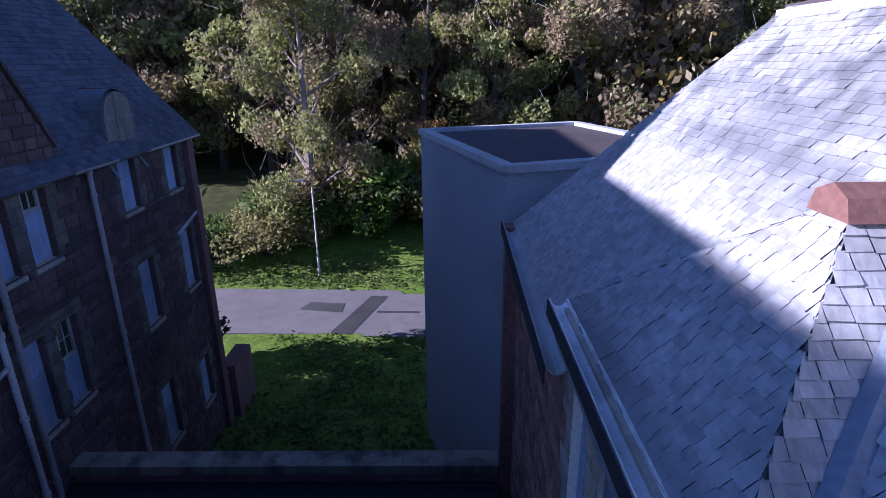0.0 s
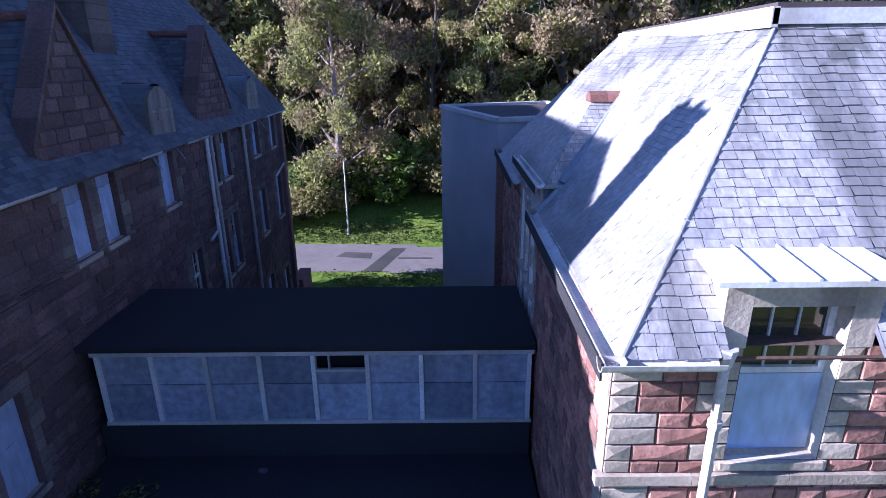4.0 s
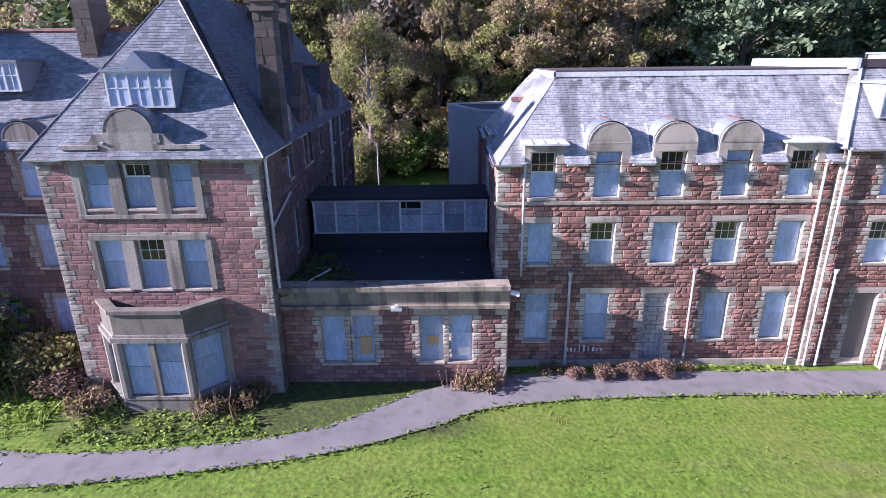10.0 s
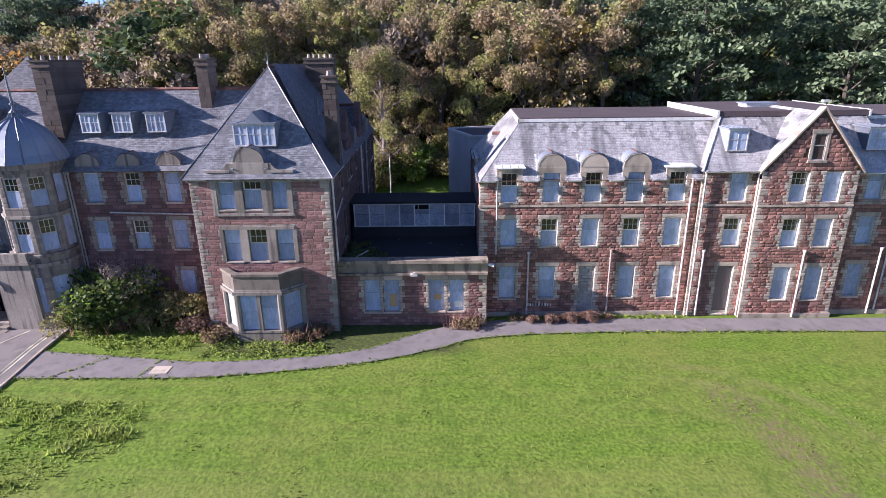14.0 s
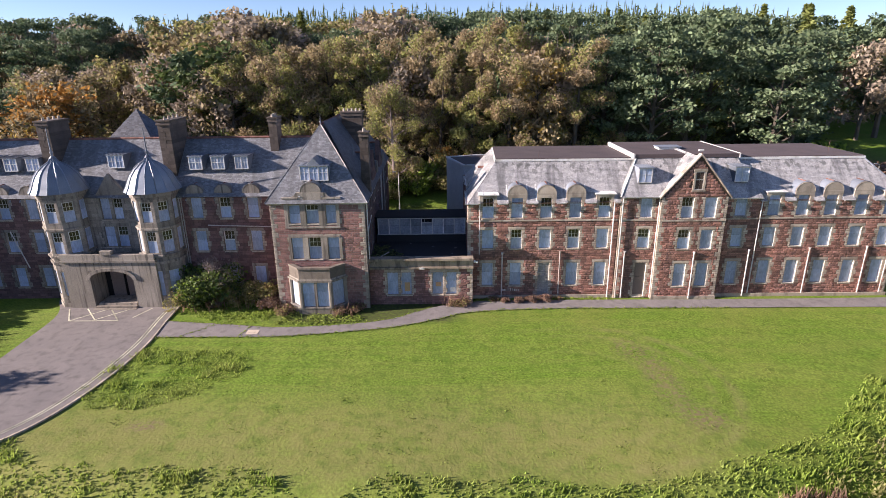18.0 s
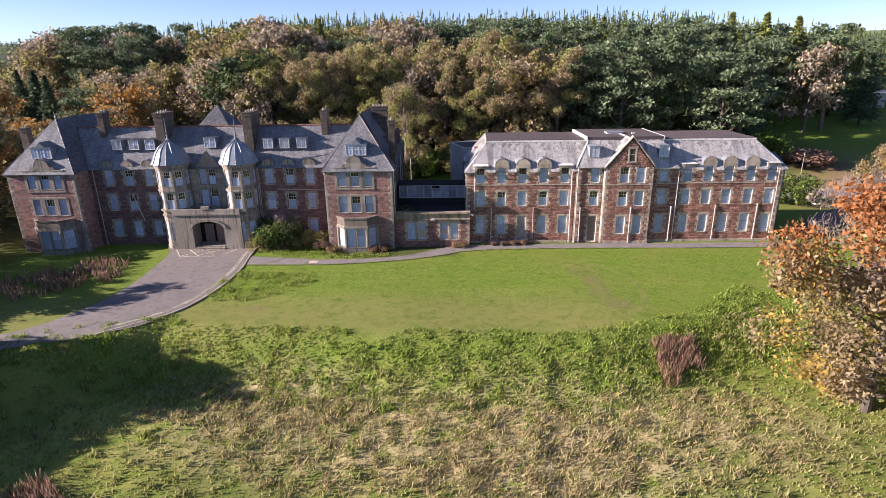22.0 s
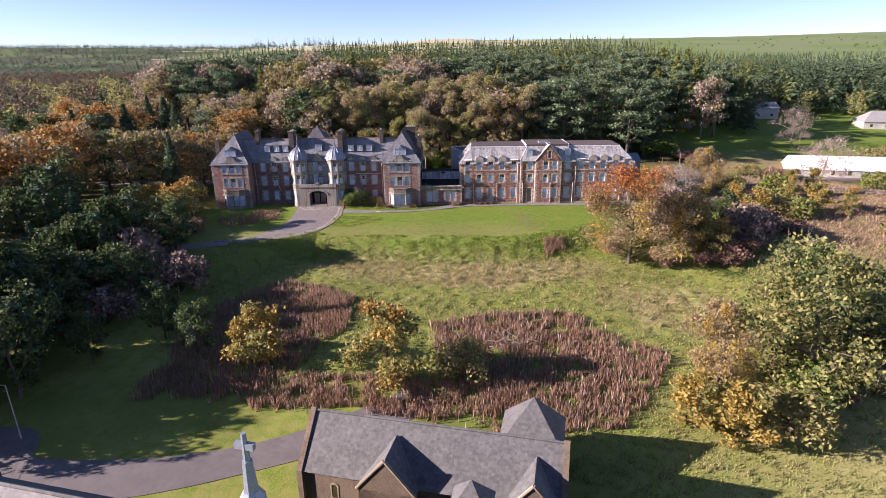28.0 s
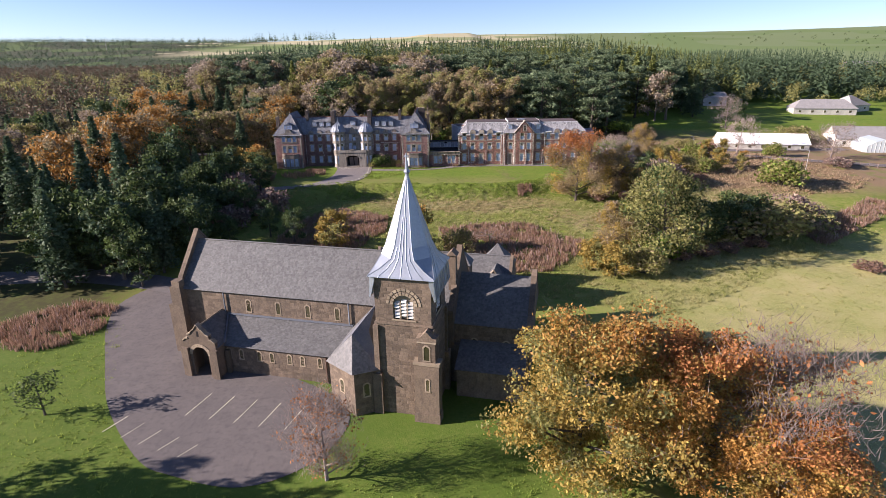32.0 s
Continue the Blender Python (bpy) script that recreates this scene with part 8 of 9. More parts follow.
broadleaf("sapling", "green", 17, 5, 1.6, 900, 0.2, 0.25, label="young slim tree on the grass", clump=1.45)
broadleaf("pine", "pine", 21, 19, 4.2, 3800, 0.38, 0.3, label="tall blue-green pine at the wood's edge", second="spruce", n_main=24, twigs=2, sides=3, clump=0.8, pad=0.42)
conifer("spruce", "spruce", 22, 20, 4.6, 24, 22, 0.5, "dark green spruce in the wood")
conifer("larch", "larch", 23, 19, 4.4, 28, 20, 0.44, "yellowing larch in the wood")
shrub("bush_green", "green", 31, 2.6, 2.2, 2600, 0.17, "dense dark green rhododendron by the road", "lime")
shrub("bush_olive", "olive", 32, 2.4, 2.2, 2600, 0.16, "overgrown olive and brown shrub", "brown")
shrub("bush_gold", "olive", 33, 3.4, 2.4, 1700, 0.28, "rounded yellow-green leafy shrub", "lime")
shrub("bush_mauve", "mauve", 34, 4.0, 3.4, 1700, 0.34, "rounded mauve-brown leafless shrub on the slope", "grey")
shrub("bush_rust", "bramble", 35, 2.0, 1.6, 1500, 0.17, "low rust-brown bramble thicket on grass", "mauve")
shrub("weeds", "bramble", 36, 0.8, 0.9, 500, 0.12, "withered brown weeds at the foot of the wall", "olive")
shrub("bush_lime", "lime", 37, 3.2, 2.4, 1700, 0.26, "bright green leafy shrub on the slope", "green")
shrub("moss", "green", 38, 0.4, 1.2, 1100, 0.1, "low dark green moss and weeds on the felt roof", "olive")

PLACED = set()


def plant(key, x, y, height=None, turn=None, wide=1.0, z=None):
    """A plant of that kind standing on the ground; the first is the model itself, the rest copies."""
    root, h = PLAN[key]
    s = (height or h) / h
    turn = random.uniform(0, 360) if turn is None else turn
    zz = (ground_z(x, y) if z is None else z) - 0.05
    m = pose(x, y, zz, 0, 0, turn) @ Matrix.Diagonal((s * wide, s * wide, s, 1))
    if key not in PLACED:
        PLACED.add(key)
        root.matrix_basis = m
        root["group"] = key.replace("_", " ") + " plants"
        return root
    ob = root.copy()
    scene.collection.objects.link(ob)
    ob.matrix_basis = m
    for c in root.children:
        k = c.copy()
        scene.collection.objects.link(k)
        k.parent = ob
    return ob


random.seed(11)
# single trees and shrubs of the grounds
for key, x, y, h, w in (
        ("feature_orange", 30.4, -31.5, 16.8, 0.95), ("bush_rust", 36.0, -34.0, 3.0, 1.2), ("feature_gold", 40.2, -30.6, 12.0, 0.85), ("small_orange", 45.5, -33, 7.0, 1.3),
        ("feature_olive", 39.0, -71.0, 18.5, 0.95), ("feature_gold", 29.5, -69.5, 10.5, 0.8), ("bush_lime", 37.0, -73.5, 5.0, 0.9), ("small_gold", 24.0, -76.5, 6.0, 1.2),
        ("small_gold", 27.5, -79.0, 6.5, 1.2), ("bush_olive", 33, -78, 4.5, 1.2), ("small_gold", -26.8, -64.4, 8.2, 1.05), ("small_orange", -9.8, -69.5, 10.8, 1.0), ("bush_olive", -1.0, -67.2, 4.6, 0.9),
        ("front_gold", 9.6, -128.5, 16.4, 1.0), ("front_orange", 20.0, -129.5, 15.2, 1.0), ("bare", 28.0, -131.0, 15.2, 1.1), ("front_orange", 26.0, -136.5, 10.5, 1.2), ("bare", -15.0, -129.5, 9.5, 0.9),
        ("sapling", -50.5, -118.8, 5.2, 1.2), ("bush_mauve", -53.5, -39.9, 8.4, 0.85), ("bush_mauve", -47.0, -43, 6.5, 0.9), ("small_orange", -57.5, -18.7, 9.5, 1.2), ("bush_rust", -53.5, -21, 3.5, 1.0), ("bush_mauve", 39.5, -24.0, 9.0, 0.9),
        ("small_orange", -60.5, -6.5, 8.0, 1.2), ("small_gold", -66.0, -13.0, 8.5, 1.2), ("green", -35.5, -62.5, 7.6, 0.8), ("green", -48.6, -64.0, 7.0, 0.9), ("green", -42, -58, 8, 0.9),
        ("bush_green", 56.5, 22.2, 5.0, 0.9), ("bush_lime", 52.0, 24.0, 4.0, 0.9), ("feature_gold", 59.5, 7.0, 11.0, 0.8), ("bush_mauve", 54.0, -28.0, 6.8, 0.85), ("bare_grey", 46.0, -6.5, 9.5, 1.2), ("bare_grey", 51.0, -4.0, 9.0, 1.0), ("green", 52.4, -20.4, 7.4, 0.9), ("bush_rust", 46.0, -32.0, 3.4, 1.4), ("bush_rust", 50.0, -31.0, 3.0, 1.3), ("bush_rust", 42.0, -35.5, 2.4, 1.2), ("small_gold", 62.7, -13.0, 6.4, 1.1), ("bush_olive", 67.0, -11.0, 4.6, 1.2), ("bush_gold", 71.0, -14.0, 4.4, 1.1), ("small_gold", 76.8, -9.4, 6.4, 1.0), ("bush_gold", 73.5, 1.0, 6.2, 0.9), ("small_orange", 82.5, -11.7, 6.0, 0.8), ("bush_gold", 73.0, 18.6, 3.4, 1.1), ("bush_rust", 66.0, -4.0, 3.0, 1.6), ("bush_rust", 58.5, -20.0, 2.6, 1.7), ("bush_rust", 64.0, -24.0, 2.2, 1.8), ("bush_mauve", 58.0, -22.0, 4.6, 1.0), ("bush_olive", 84.0, 34.0, 3.6, 1.3), ("bush_mauve", 72.6, -56.0, 4.0, 1.3), ("bush_mauve", 67.0, -58.5, 4.6, 1.2), ("green", 58.0, -61.0, 9.5, 1.2), ("green", 62.0, -58.0, 8.0, 1.2), ("bush_rust", 42.0, -72.5, 2.2, 1.5), ("bush_rust", 47.0, -70.5, 2.0, 1.6), ("bush_rust", 53.0, -68.5, 2.0, 1.6), ("bush_rust", 59.0, -66.0, 2.2, 1.6), ("bush_rust", 74.5, -78.0, 1.6, 2.2),
        ("bush_lime", 64.7, 51.7, 5.0, 1.4), ("bush_gold", 85.4, -28.7, 6.8, 1.2), ("bare_grey", 98.0, 22.0, 11.5, 1.1), ("bare_grey", 118.0, 3.0, 11.0, 1.1), ("bare_grey", 111.0, 60.0, 12.0, 1.0), ("small_gold", 78.2, 2.8, 7.0, 0.7),
        ("small_gold", 84.0, 4.0, 7.0, 0.6), ("small_orange", 74.0, -4.0, 6.0, 0.6), ("bush_olive", 62.0, -62.0, 8.0, 1.4), ("bush_olive", 70.0, -58.0, 6.0, 1.5), ("bush_mauve", 76.0, -52.0, 5.0, 1.3), ("green", 48.0, -66.0, 10.0, 1.1),
        ("green", 54.0, -62.0, 9.0, 1.1), ("bush_olive", 47, -60, 6.0, 1.4), ("bush_rust", 46.0, -36.0, 3.0, 1.3), ("small_gold", 60.0, -8.0, 6.5, 0.9), ("bush_olive", 68.0, 14.0, 4.0, 1.2),
        ("bush_gold", 104.0, 10.0, 4.5, 1.0), ("bush_rust", 90.0, 30.0, 2.6, 2.2), ("bush_rust", 72.0, 45.0, 3.0, 2.2), ("bush_mauve", 112.0, -8.0, 3.0, 1.8), ("bush_olive", 128.0, 40.0, 6.0, 1.3), ("green", 120.0, 70.0, 9.0, 1.0)):
    plant(key, x, y, h, None, w)
for key, x, y, h in (("spruce", -64, -30, 12), ("green", -60, -33, 13), ("spruce", -66, -36, 16), ("green", -64, -44, 12), ("green", -58, -50, 10), ("spruce", -68, -52, 17), ("green", -56, -58, 9), ("spruce", -62, -64, 13), ("spruce", -70, -68, 18), ("spruce", -76, -76, 20), ("spruce", -72, -58, 23), ("green", -66, -60, 17), ("spruce", -66, -47, 21), ("green", -63, -54, 17), ("green", -60, -58, 15), ("green", -62, -40, 16), ("spruce", -60, -52, 18), ("green", -55, -65, 11), ("green", -53, -71, 12), ("spruce", -57, -76, 16), ("green", -63, -79, 15), ("green", -69, -75, 16), ("green", -58, -82, 11), ("spruce", -72, -82, 18), ("green", -65, -72, 13), ("green", -60, -70, 11), ("spruce", -58, -43, 14), ("green", -73.6, -36.4, 15), ("green", -80, -22, 15), ("amber", -85, -42, 17), ("amber", -93, -6, 18), ("amber", -95, 7, 19), ("amber", -90, -30, 17), ("amber", -104, 26, 19), ("amber", -112, 44, 20), ("amber", -126, 54, 20), ("spruce", -89, -38, 22), ("spruce", -98, -54, 22)):
    plant(key, x, y, min(h, (-31 - x) / 2.55) if -60 < y < -28 and x > -72 else h)
# unseen trees to the west, added to cast shadows over the church grass
for x, y, h in ((-66, -135.5, 15), (-49, -137.0, 13.5), (-58, -139.5, 15)):
    plant("brown", x, y, h)
# the edge of the wood behind the road
for key, x, y, h, w in (
        ("pale_near", -10.5, 42.0, 18.0, 0.9), ("olive_near", -17.0, 54.5, 20.0, 0.9), ("brown_near", -22.0, 56.0, 21.4, 0.95), ("olive_near", 2.5, 46.0, 16.2, 0.9), ("brown_near", -3.0, 48.5, 19.8, 0.8), ("brown_near", 9.0, 46.5, 20.4, 1.0),
        ("gold", 14.0, 48.0, 19.2, 0.9), ("brown_near", 20.0, 47.0, 21.6, 1.0), ("pale_near", -28.0, 55.0, 19.6, 1.0), ("brown_near", -34.0, 56.0, 21.4, 1.0), ("olive_near", -41.0, 55.0, 20.2, 1.0), ("brown_near", -8.0, 54.0, 22.8, 1.0),
        ("olive_near", -15.0, 55.0, 22.8, 1.0), ("brown_near", 4.0, 56.0, 24.0, 1.0), ("olive_near", 14.0, 57.0, 24.0, 1.0), ("pine", 26.0, 52.0, 22.8, 1.0), ("pine", 33.0, 47.0, 25.2, 1.1), ("pine", 41.0, 52.0, 24.0, 1.1), ("pine", 52.0, 44.0, 22.8, 1.2),
        ("pine", 47.0, 58.0, 26.4, 1.1), ("pine", 60.0, 52.0, 24.0, 1.1), ("greywood", 86.0, 72.0, 20.4, 0.9), ("small_orange", 0.3, 42.8, 6.0, 0.8), ("small_orange", -2.4, 43.5, 7.0, 0.7)):
    plant(key, x, y, h, None, w)
for k in range(26):
    x = -44 + k * 2.6 + random.uniform(-1, 1)
    plant(random.choice(("bush_green", "bush_green", "bush_olive")), x, 38.6 + random.uniform(0, 2.2) + (3.5 if -7 < x < 0 else 0), random.uniform(1.8, 3.4) if x < -7 or x > 0 else 1.5, None, random.uniform(0.8, 1.2))
for x, y, h, key in ((-8.6, 43.6, 4.2, "bush_olive"), (-5.6, 44.6, 4.6, "bush_lime"), (-2.8, 44.2, 4.0, "bush_olive"), (-0.6, 43.0, 3.6, "bush_olive"), (-7.0, 41.4, 2.6, "bush_lime"), (-11.6, 41.8, 3.6, "bush_green"), (2.0, 42.4, 3.8, "bush_lime")):
    plant(key, x, y, h, None, 1.1)
# the wood
spots = []


def free(x, y, gap):
    return all((x - a) ** 2 + (y - b) ** 2 > gap * gap for a, b in spots)


def scatter(n, x0, x1, y0, y1, gap, choose, keep=lambda x, y: True):
    made = tries = 0
    while made < n and tries < n * 30:
        tries += 1
        x, y = random.uniform(x0, x1), random.uniform(y0, y1)
        if not keep(x, y) or not free(x, y, gap):
            continue
        spots.append((x, y))
        key, h = choose(x, y)
        plant(key, x, y, h * random.uniform(0.88, 1.14), None, random.uniform(0.9, 1.25))
        made += 1


def wood_kind(x, y):
    r = random.random()
    if x > 22 + 0.1 * (y - 40):
        return ("pine", 23) if r < 0.6 else ("spruce", 23) if r < 0.72 else ("larch", 24)
    if y > 84:
        if x < 8:
            return ("pine", 23) if r < 0.35 else ("greywood", 23) if r < 0.6 else ("brown", 23) if r < 0.75 else ("larch", 23) if r < 0.85 else ("olive", 22)
        return ("larch", 23) if r < 0.3 else ("pine", 24) if r < 0.85 else ("spruce", 25)
    if x < -62:
        return ("amber", 16) if r < 0.2 else ("greywood", 16) if r < 0.45 else ("brown", 16) if r < 0.8 else ("spruce", 18)
    return ("brown", 21) if r < 0.34 else ("greywood", 20) if r < 0.52 else ("olive", 20) if r < 0.8 else ("green", 19) if r < 0.93 else ("gold", 18)


def west_kind(x, y):
    r = random.random()
    if y < -45:
        return ("spruce", 18) if r < 0.5 else ("green", 13) if r < 0.8 else ("gold", 13)
    if abs(x + 88 - 0.35 * (y + 10)) < 9 and y > -45:
        return ("amber", 17) if r < 0.6 else ("gold", 15) if r < 0.8 else ("brown", 15)
    return ("spruce", 17) if r < 0.32 else ("pine", 16) if r < 0.56 else ("green", 14) if r < 0.72 else ("greywood", 14) if r < 0.84 else ("brown", 14) if r < 0.9 else ("olive", 14)


scatter(135, -120, 100, 54, 128, 6.0, wood_kind, lambda x, y: not (x > 75 and y < 70))
scatter(16, 78, 118, 80, 128, 6.0, lambda x, y: random.choice((("pine", 19), ("spruce", 20), ("larch", 19))))
scatter(95, -150, -66, -88, 56, 6.4, west_kind, lambda x, y: x < -66 - max(0, -y - 58) * 0.5 and not (x > -86 and -36 < y < 6) and not (x > -77 and -60 < y < -28))
scatter(18, -70, -44, -58, -24, 5.0, lambda x, y: random.choice((("green", 7.0), ("green", 9.0), ("bush_mauve", 5.0), ("bush_olive", 5.0))), lambda x, y: x < -47 - max(0, y + 40) * 0.6)


def quads(name, v, mat):
    """One mesh of loose four-sided sprays; v: n x 4 x 3."""
    n = len(v)
    me = bpy.data.meshes.new(name)
    me.vertices.add(4 * n)
    me.vertices.foreach_set("co", v.astype(np.float32).ravel())
    me.loops.add(4 * n)
    me.loops.foreach_set("vertex_index", np.arange(4 * n, dtype=np.int32))
    me.polygons.add(n)
    me.polygons.foreach_set("loop_start", np.arange(0, 4 * n, 4, dtype=np.int32))
    me.update(calc_edges=True)
    me.materials.append(mat)
    return me


def fir_sprays(rnd, x, y, z, h, k, wide):
    """Drooping boughs round a stem, with an upright leader: k x 4 x 3."""
    t = 1 - rnd.uniform(0, 1, k) ** 0.62
    t[:2] = 0.97
    a = rnd.uniform(0, 6.283, k)
    reach = h * wide * (1 - t) ** 0.9 * rnd.uniform(0.6, 1.15, k) + h * 0.018
    foot = z + h * (0.08 + 0.9 * t)
    w = (0.10 * reach + h * 0.011) * rnd.uniform(0.8, 1.4, k) * (44 / k) ** 0.5
    c, q = np.cos(a), np.sin(a)
    inner = np.stack([x + 0.1 * reach * c, y + 0.1 * reach * q, foot + 0.22 * reach], 1)
    tip = np.stack([x + reach * c, y + reach * q, foot - 0.22 * reach], 1)
    mid = np.stack([x + 0.6 * reach * c, y + 0.6 * reach * q, foot + 0.06 * reach], 1)
    side = np.stack([-q * w, c * w, rnd.normal(size=k) * w * 0.35], 1)
    v = np.stack([inner, mid + side, tip, mid - side], 1)
    s = h * 0.008
    for i in range(2):
        u = np.array([s, 0, 0]) if i else np.array([0, s, 0])
        v[i] = [(x, y, z + h * 0.99), (x + u[0], y + u[1], z + h * 0.92), (x, y, z + h * 0.82), (x - u[0], y - u[1], z + h * 0.92)]
    return v


def far_wood(name, n, area, hmin, hmax, mat, label, seed, shape, sprays=44, wide=0.17):
    """A distant wood in one mesh: tapering firs of drooping boughs, or rounded leafy crowns."""
    rnd = np.random.RandomState(seed)
    out, cen = [], []
    x0, x1, y0, y1 = area
    for _ in range(n):
        x, y = rnd.uniform(x0, x1), rnd.uniform(y0, y1)
        z, h = ground_z(x, y), rnd.uniform(hmin, hmax)
        if shape == "cone":
            out.append(fir_sprays(rnd, x, y, z, h, sprays, wide * rnd.uniform(0.8, 1.2)))
            continue
        r = h * rnd.uniform(0.26, 0.36)
        for _ in range(9):
            d = rnd.normal(size=3)
            d /= np.linalg.norm(d)
            d[2] = abs(d[2]) * 1.1 - 0.35
            c = np.array([x, y, z + h * 0.62]) + d * np.array([r, r, h * 0.34])
            cen.append(c + rnd.normal(size=(sprays // 2, 3)) * h * np.array([0.075, 0.075, 0.07]))
    if cen:
        return tagged(new(name, leaf_mesh(name, np.concatenate(cen), (hmin + hmax) * 0.026 * (44 / sprays) ** 0.5, mat, rnd, 1.5)), label, "wood", kind="stuff")
    return tagged(new(name, quads(name, np.concatenate(out), mat)), label, "wood", kind="stuff")


far_wood("plantation", 2300, (-160, 260, 126, 330), 20, 23.5, LEAF["spruce"], "dense dark spruce plantation behind the hospital", 1, "cone", 52, 0.2)
far_wood("plantation", 480, (-70, 150, 118, 200), 20, 26, LEAF["far_larch"], "strip of yellow-green larch in the plantation", 2, "cone", 80, 0.19)
far_wood("plantation", 2600, (-150, 420, 330, 640), 13, 18, LEAF["far_pine"], "distant blue-green conifer plantation", 3, "cone", 26, 0.23)
far_wood("far_wood", 420, (-420, -110, 40, 420), 12, 17, LEAF["far_brown"], "distant grey-brown autumn wood", 4, "clump", 30)
far_wood("far_wood", 150, (-420, -140, -60, 300), 12, 17, LEAF["olive"], "distant fading olive autumn wood", 5, "clump", 44)
far_wood("plantation", 1000, (-520, -150, -40, 420), 13, 17, LEAF["spruce"], "distant dark conifer wood to the west", 6, "cone", 28)
far_wood("far_wood", 700, (-900, -150, 400, 900), 12, 18, LEAF["far_brown"], "far grey-brown woods below the hills", 12, "clump", 16)
far_wood("plantation", 2600, (-2600, -900, 1300, 3300), 16, 30, LEAF["far_pine"], "far dark woods along the skyline", 11, "cone", 16, 0.3)
far_wood("plantation", 2000, (-1700, -150, 640, 1500), 12, 20, LEAF["far_pine"], "far dark woods on the hills", 7, "cone", 18, 0.28)
far_wood("far_wood", 130, (120, 360, 80, 330), 8, 14, LEAF["olive"], "mixed trees round the far houses", 8, "clump", 60)
far_wood("plantation", 90, (-1060, -620, 3000, 3120), 34, 52, LEAF["spruce"], "dark row of firs on the far ridge", 9, "cone", 20, 0.2)
far_wood("far_wood", 130, (300, 1900, 900, 2300), 8, 14, LEAF["green"], "scattered trees on the far fields", 10, "clump", 16)


# ---- low growth ----
def blades(name, spots, low, high, wide, mat, label, seed, lean=0.3, leaves=2):
    """Upright blades or stalks in one mesh."""
    rnd = np.random.RandomState(seed)
    v, f = [], []
    for x, y in spots:
        z = ground_z(x, y)
        for _ in range(leaves):
            h = rnd.uniform(low, high)
            a = rnd.uniform(0, 6.28)
            dx, dy = math.cos(a) * wide, math.sin(a) * wide
            lx, ly = rnd.normal() * lean * h, rnd.normal() * lean * h
            ox, oy = rnd.normal() * wide * 1.5, rnd.normal() * wide * 1.5
            b = len(v)
            v += [(x + ox - dx, y + oy - dy, z - 0.03), (x + ox + dx, y + oy + dy, z - 0.03), (x + ox + lx + dx * 0.7, y + oy + ly + dy * 0.7, z + h * 0.65), (x + ox + lx * 1.6, y + oy + ly * 1.6, z + h), (x + ox + lx - dx * 0.7, y + oy + ly - dy * 0.7, z + h * 0.65)]
            f.append((b, b + 1, b + 2, b + 3, b + 4))
    return tagged(part(name, (v, f), mat), label, "plants", kind="stuff")


def tufts(name, spots, high, size, mat, label, seed, each=4, wide=0.16):
    """Low leafy tufts of short crossed blades in one mesh."""
    rnd = np.random.RandomState(seed)
    base = np.array([(x, y, ground_z(x, y)) for x, y in spots])
    cen = np.repeat(base, each, 0)
    cen[:, :2] += rnd.normal(size=(len(cen), 2)) * wide
    cen[:, 2] += rnd.uniform(0.01, high, len(cen))
    ob = new(name, leaf_mesh(name, cen, size, mat, rnd, 1.8, 0.65))
    return tagged(ob, label, "plants", kind="stuff")


def sward(name, spots, low, high, wide, mat, label, seed, each=3, spread=0.3, lean=0.35, tussock=True):
    """Long grass: leaning blades, three points each, in one mesh."""
    rnd = np.random.RandomState(seed)
    base = np.repeat(np.array([(x, y, ground_z(x, y) - 0.03) for x, y in spots]), each, 0)
    n = len(base)
    base[:, :2] += rnd.normal(size=(n, 2)) * spread
    a = rnd.uniform(0, 6.283, n)
    side = np.stack([np.cos(a), np.sin(a), np.zeros(n)], 1) * wide * rnd.uniform(0.6, 1.3, (n, 1))
    h = rnd.uniform(low, high, n)
    if tussock:
        lump = [noise.noise((x * 0.75, y * 0.95, seed)) + 0.5 * noise.noise((x * 2.1, y * 2.1, seed + 3.0)) for x, y in spots]
        h *= np.repeat(0.45 + 1.7 * np.clip(np.array(lump) + 0.05, 0, 0.8), each)
    tip = np.stack([rnd.normal(size=n) * lean * h + 0.25 * h, rnd.normal(size=n) * lean * h, h], 1)
    v = np.stack([base - side, base + side, base + tip], 1).reshape(-1, 3)
    me = bpy.data.meshes.new(name)
    me.vertices.add(3 * n)
    me.vertices.foreach_set("co", v.astype(np.float32).ravel())
    me.loops.add(3 * n)
    me.loops.foreach_set("vertex_index", np.arange(3 * n, dtype=np.int32))
    me.polygons.add(n)
    me.polygons.foreach_set("loop_start", np.arange(0, 3 * n, 3, dtype=np.int32))
    me.update(calc_edges=True)
    me.materials.append(mat)
    return tagged(new(name, me), label, "plants", kind="stuff")


def inside(x, y, poly):
    c = False
    for (ax, ay), (bx, by) in zip(poly, poly[1:] + poly[:1]):
        if (ay > y) != (by > y) and x < (bx - ax) * (y - ay) / (by - ay) + ax:
            c = not c
    return c


def fill(poly, density, seed, ragged=0.25):
    rnd = random.Random(seed)
    xs, ys = [p[0] for p in poly], [p[1] for p in poly]
    n = int((max(xs) - min(xs)) * (max(ys) - min(ys)) * density)
    out = []
    for _ in range(n):
        x, y = rnd.uniform(min(xs), max(xs)), rnd.uniform(min(ys), max(ys))
        k = noise.noise((x * 0.18, y * 0.18, seed)) * 3.5
        if inside(x + k, y + k * 0.6, poly) and noise.noise((x * 0.4, y * 0.4, seed + 5.0)) > -ragged:
            out.append((x, y))
    return out


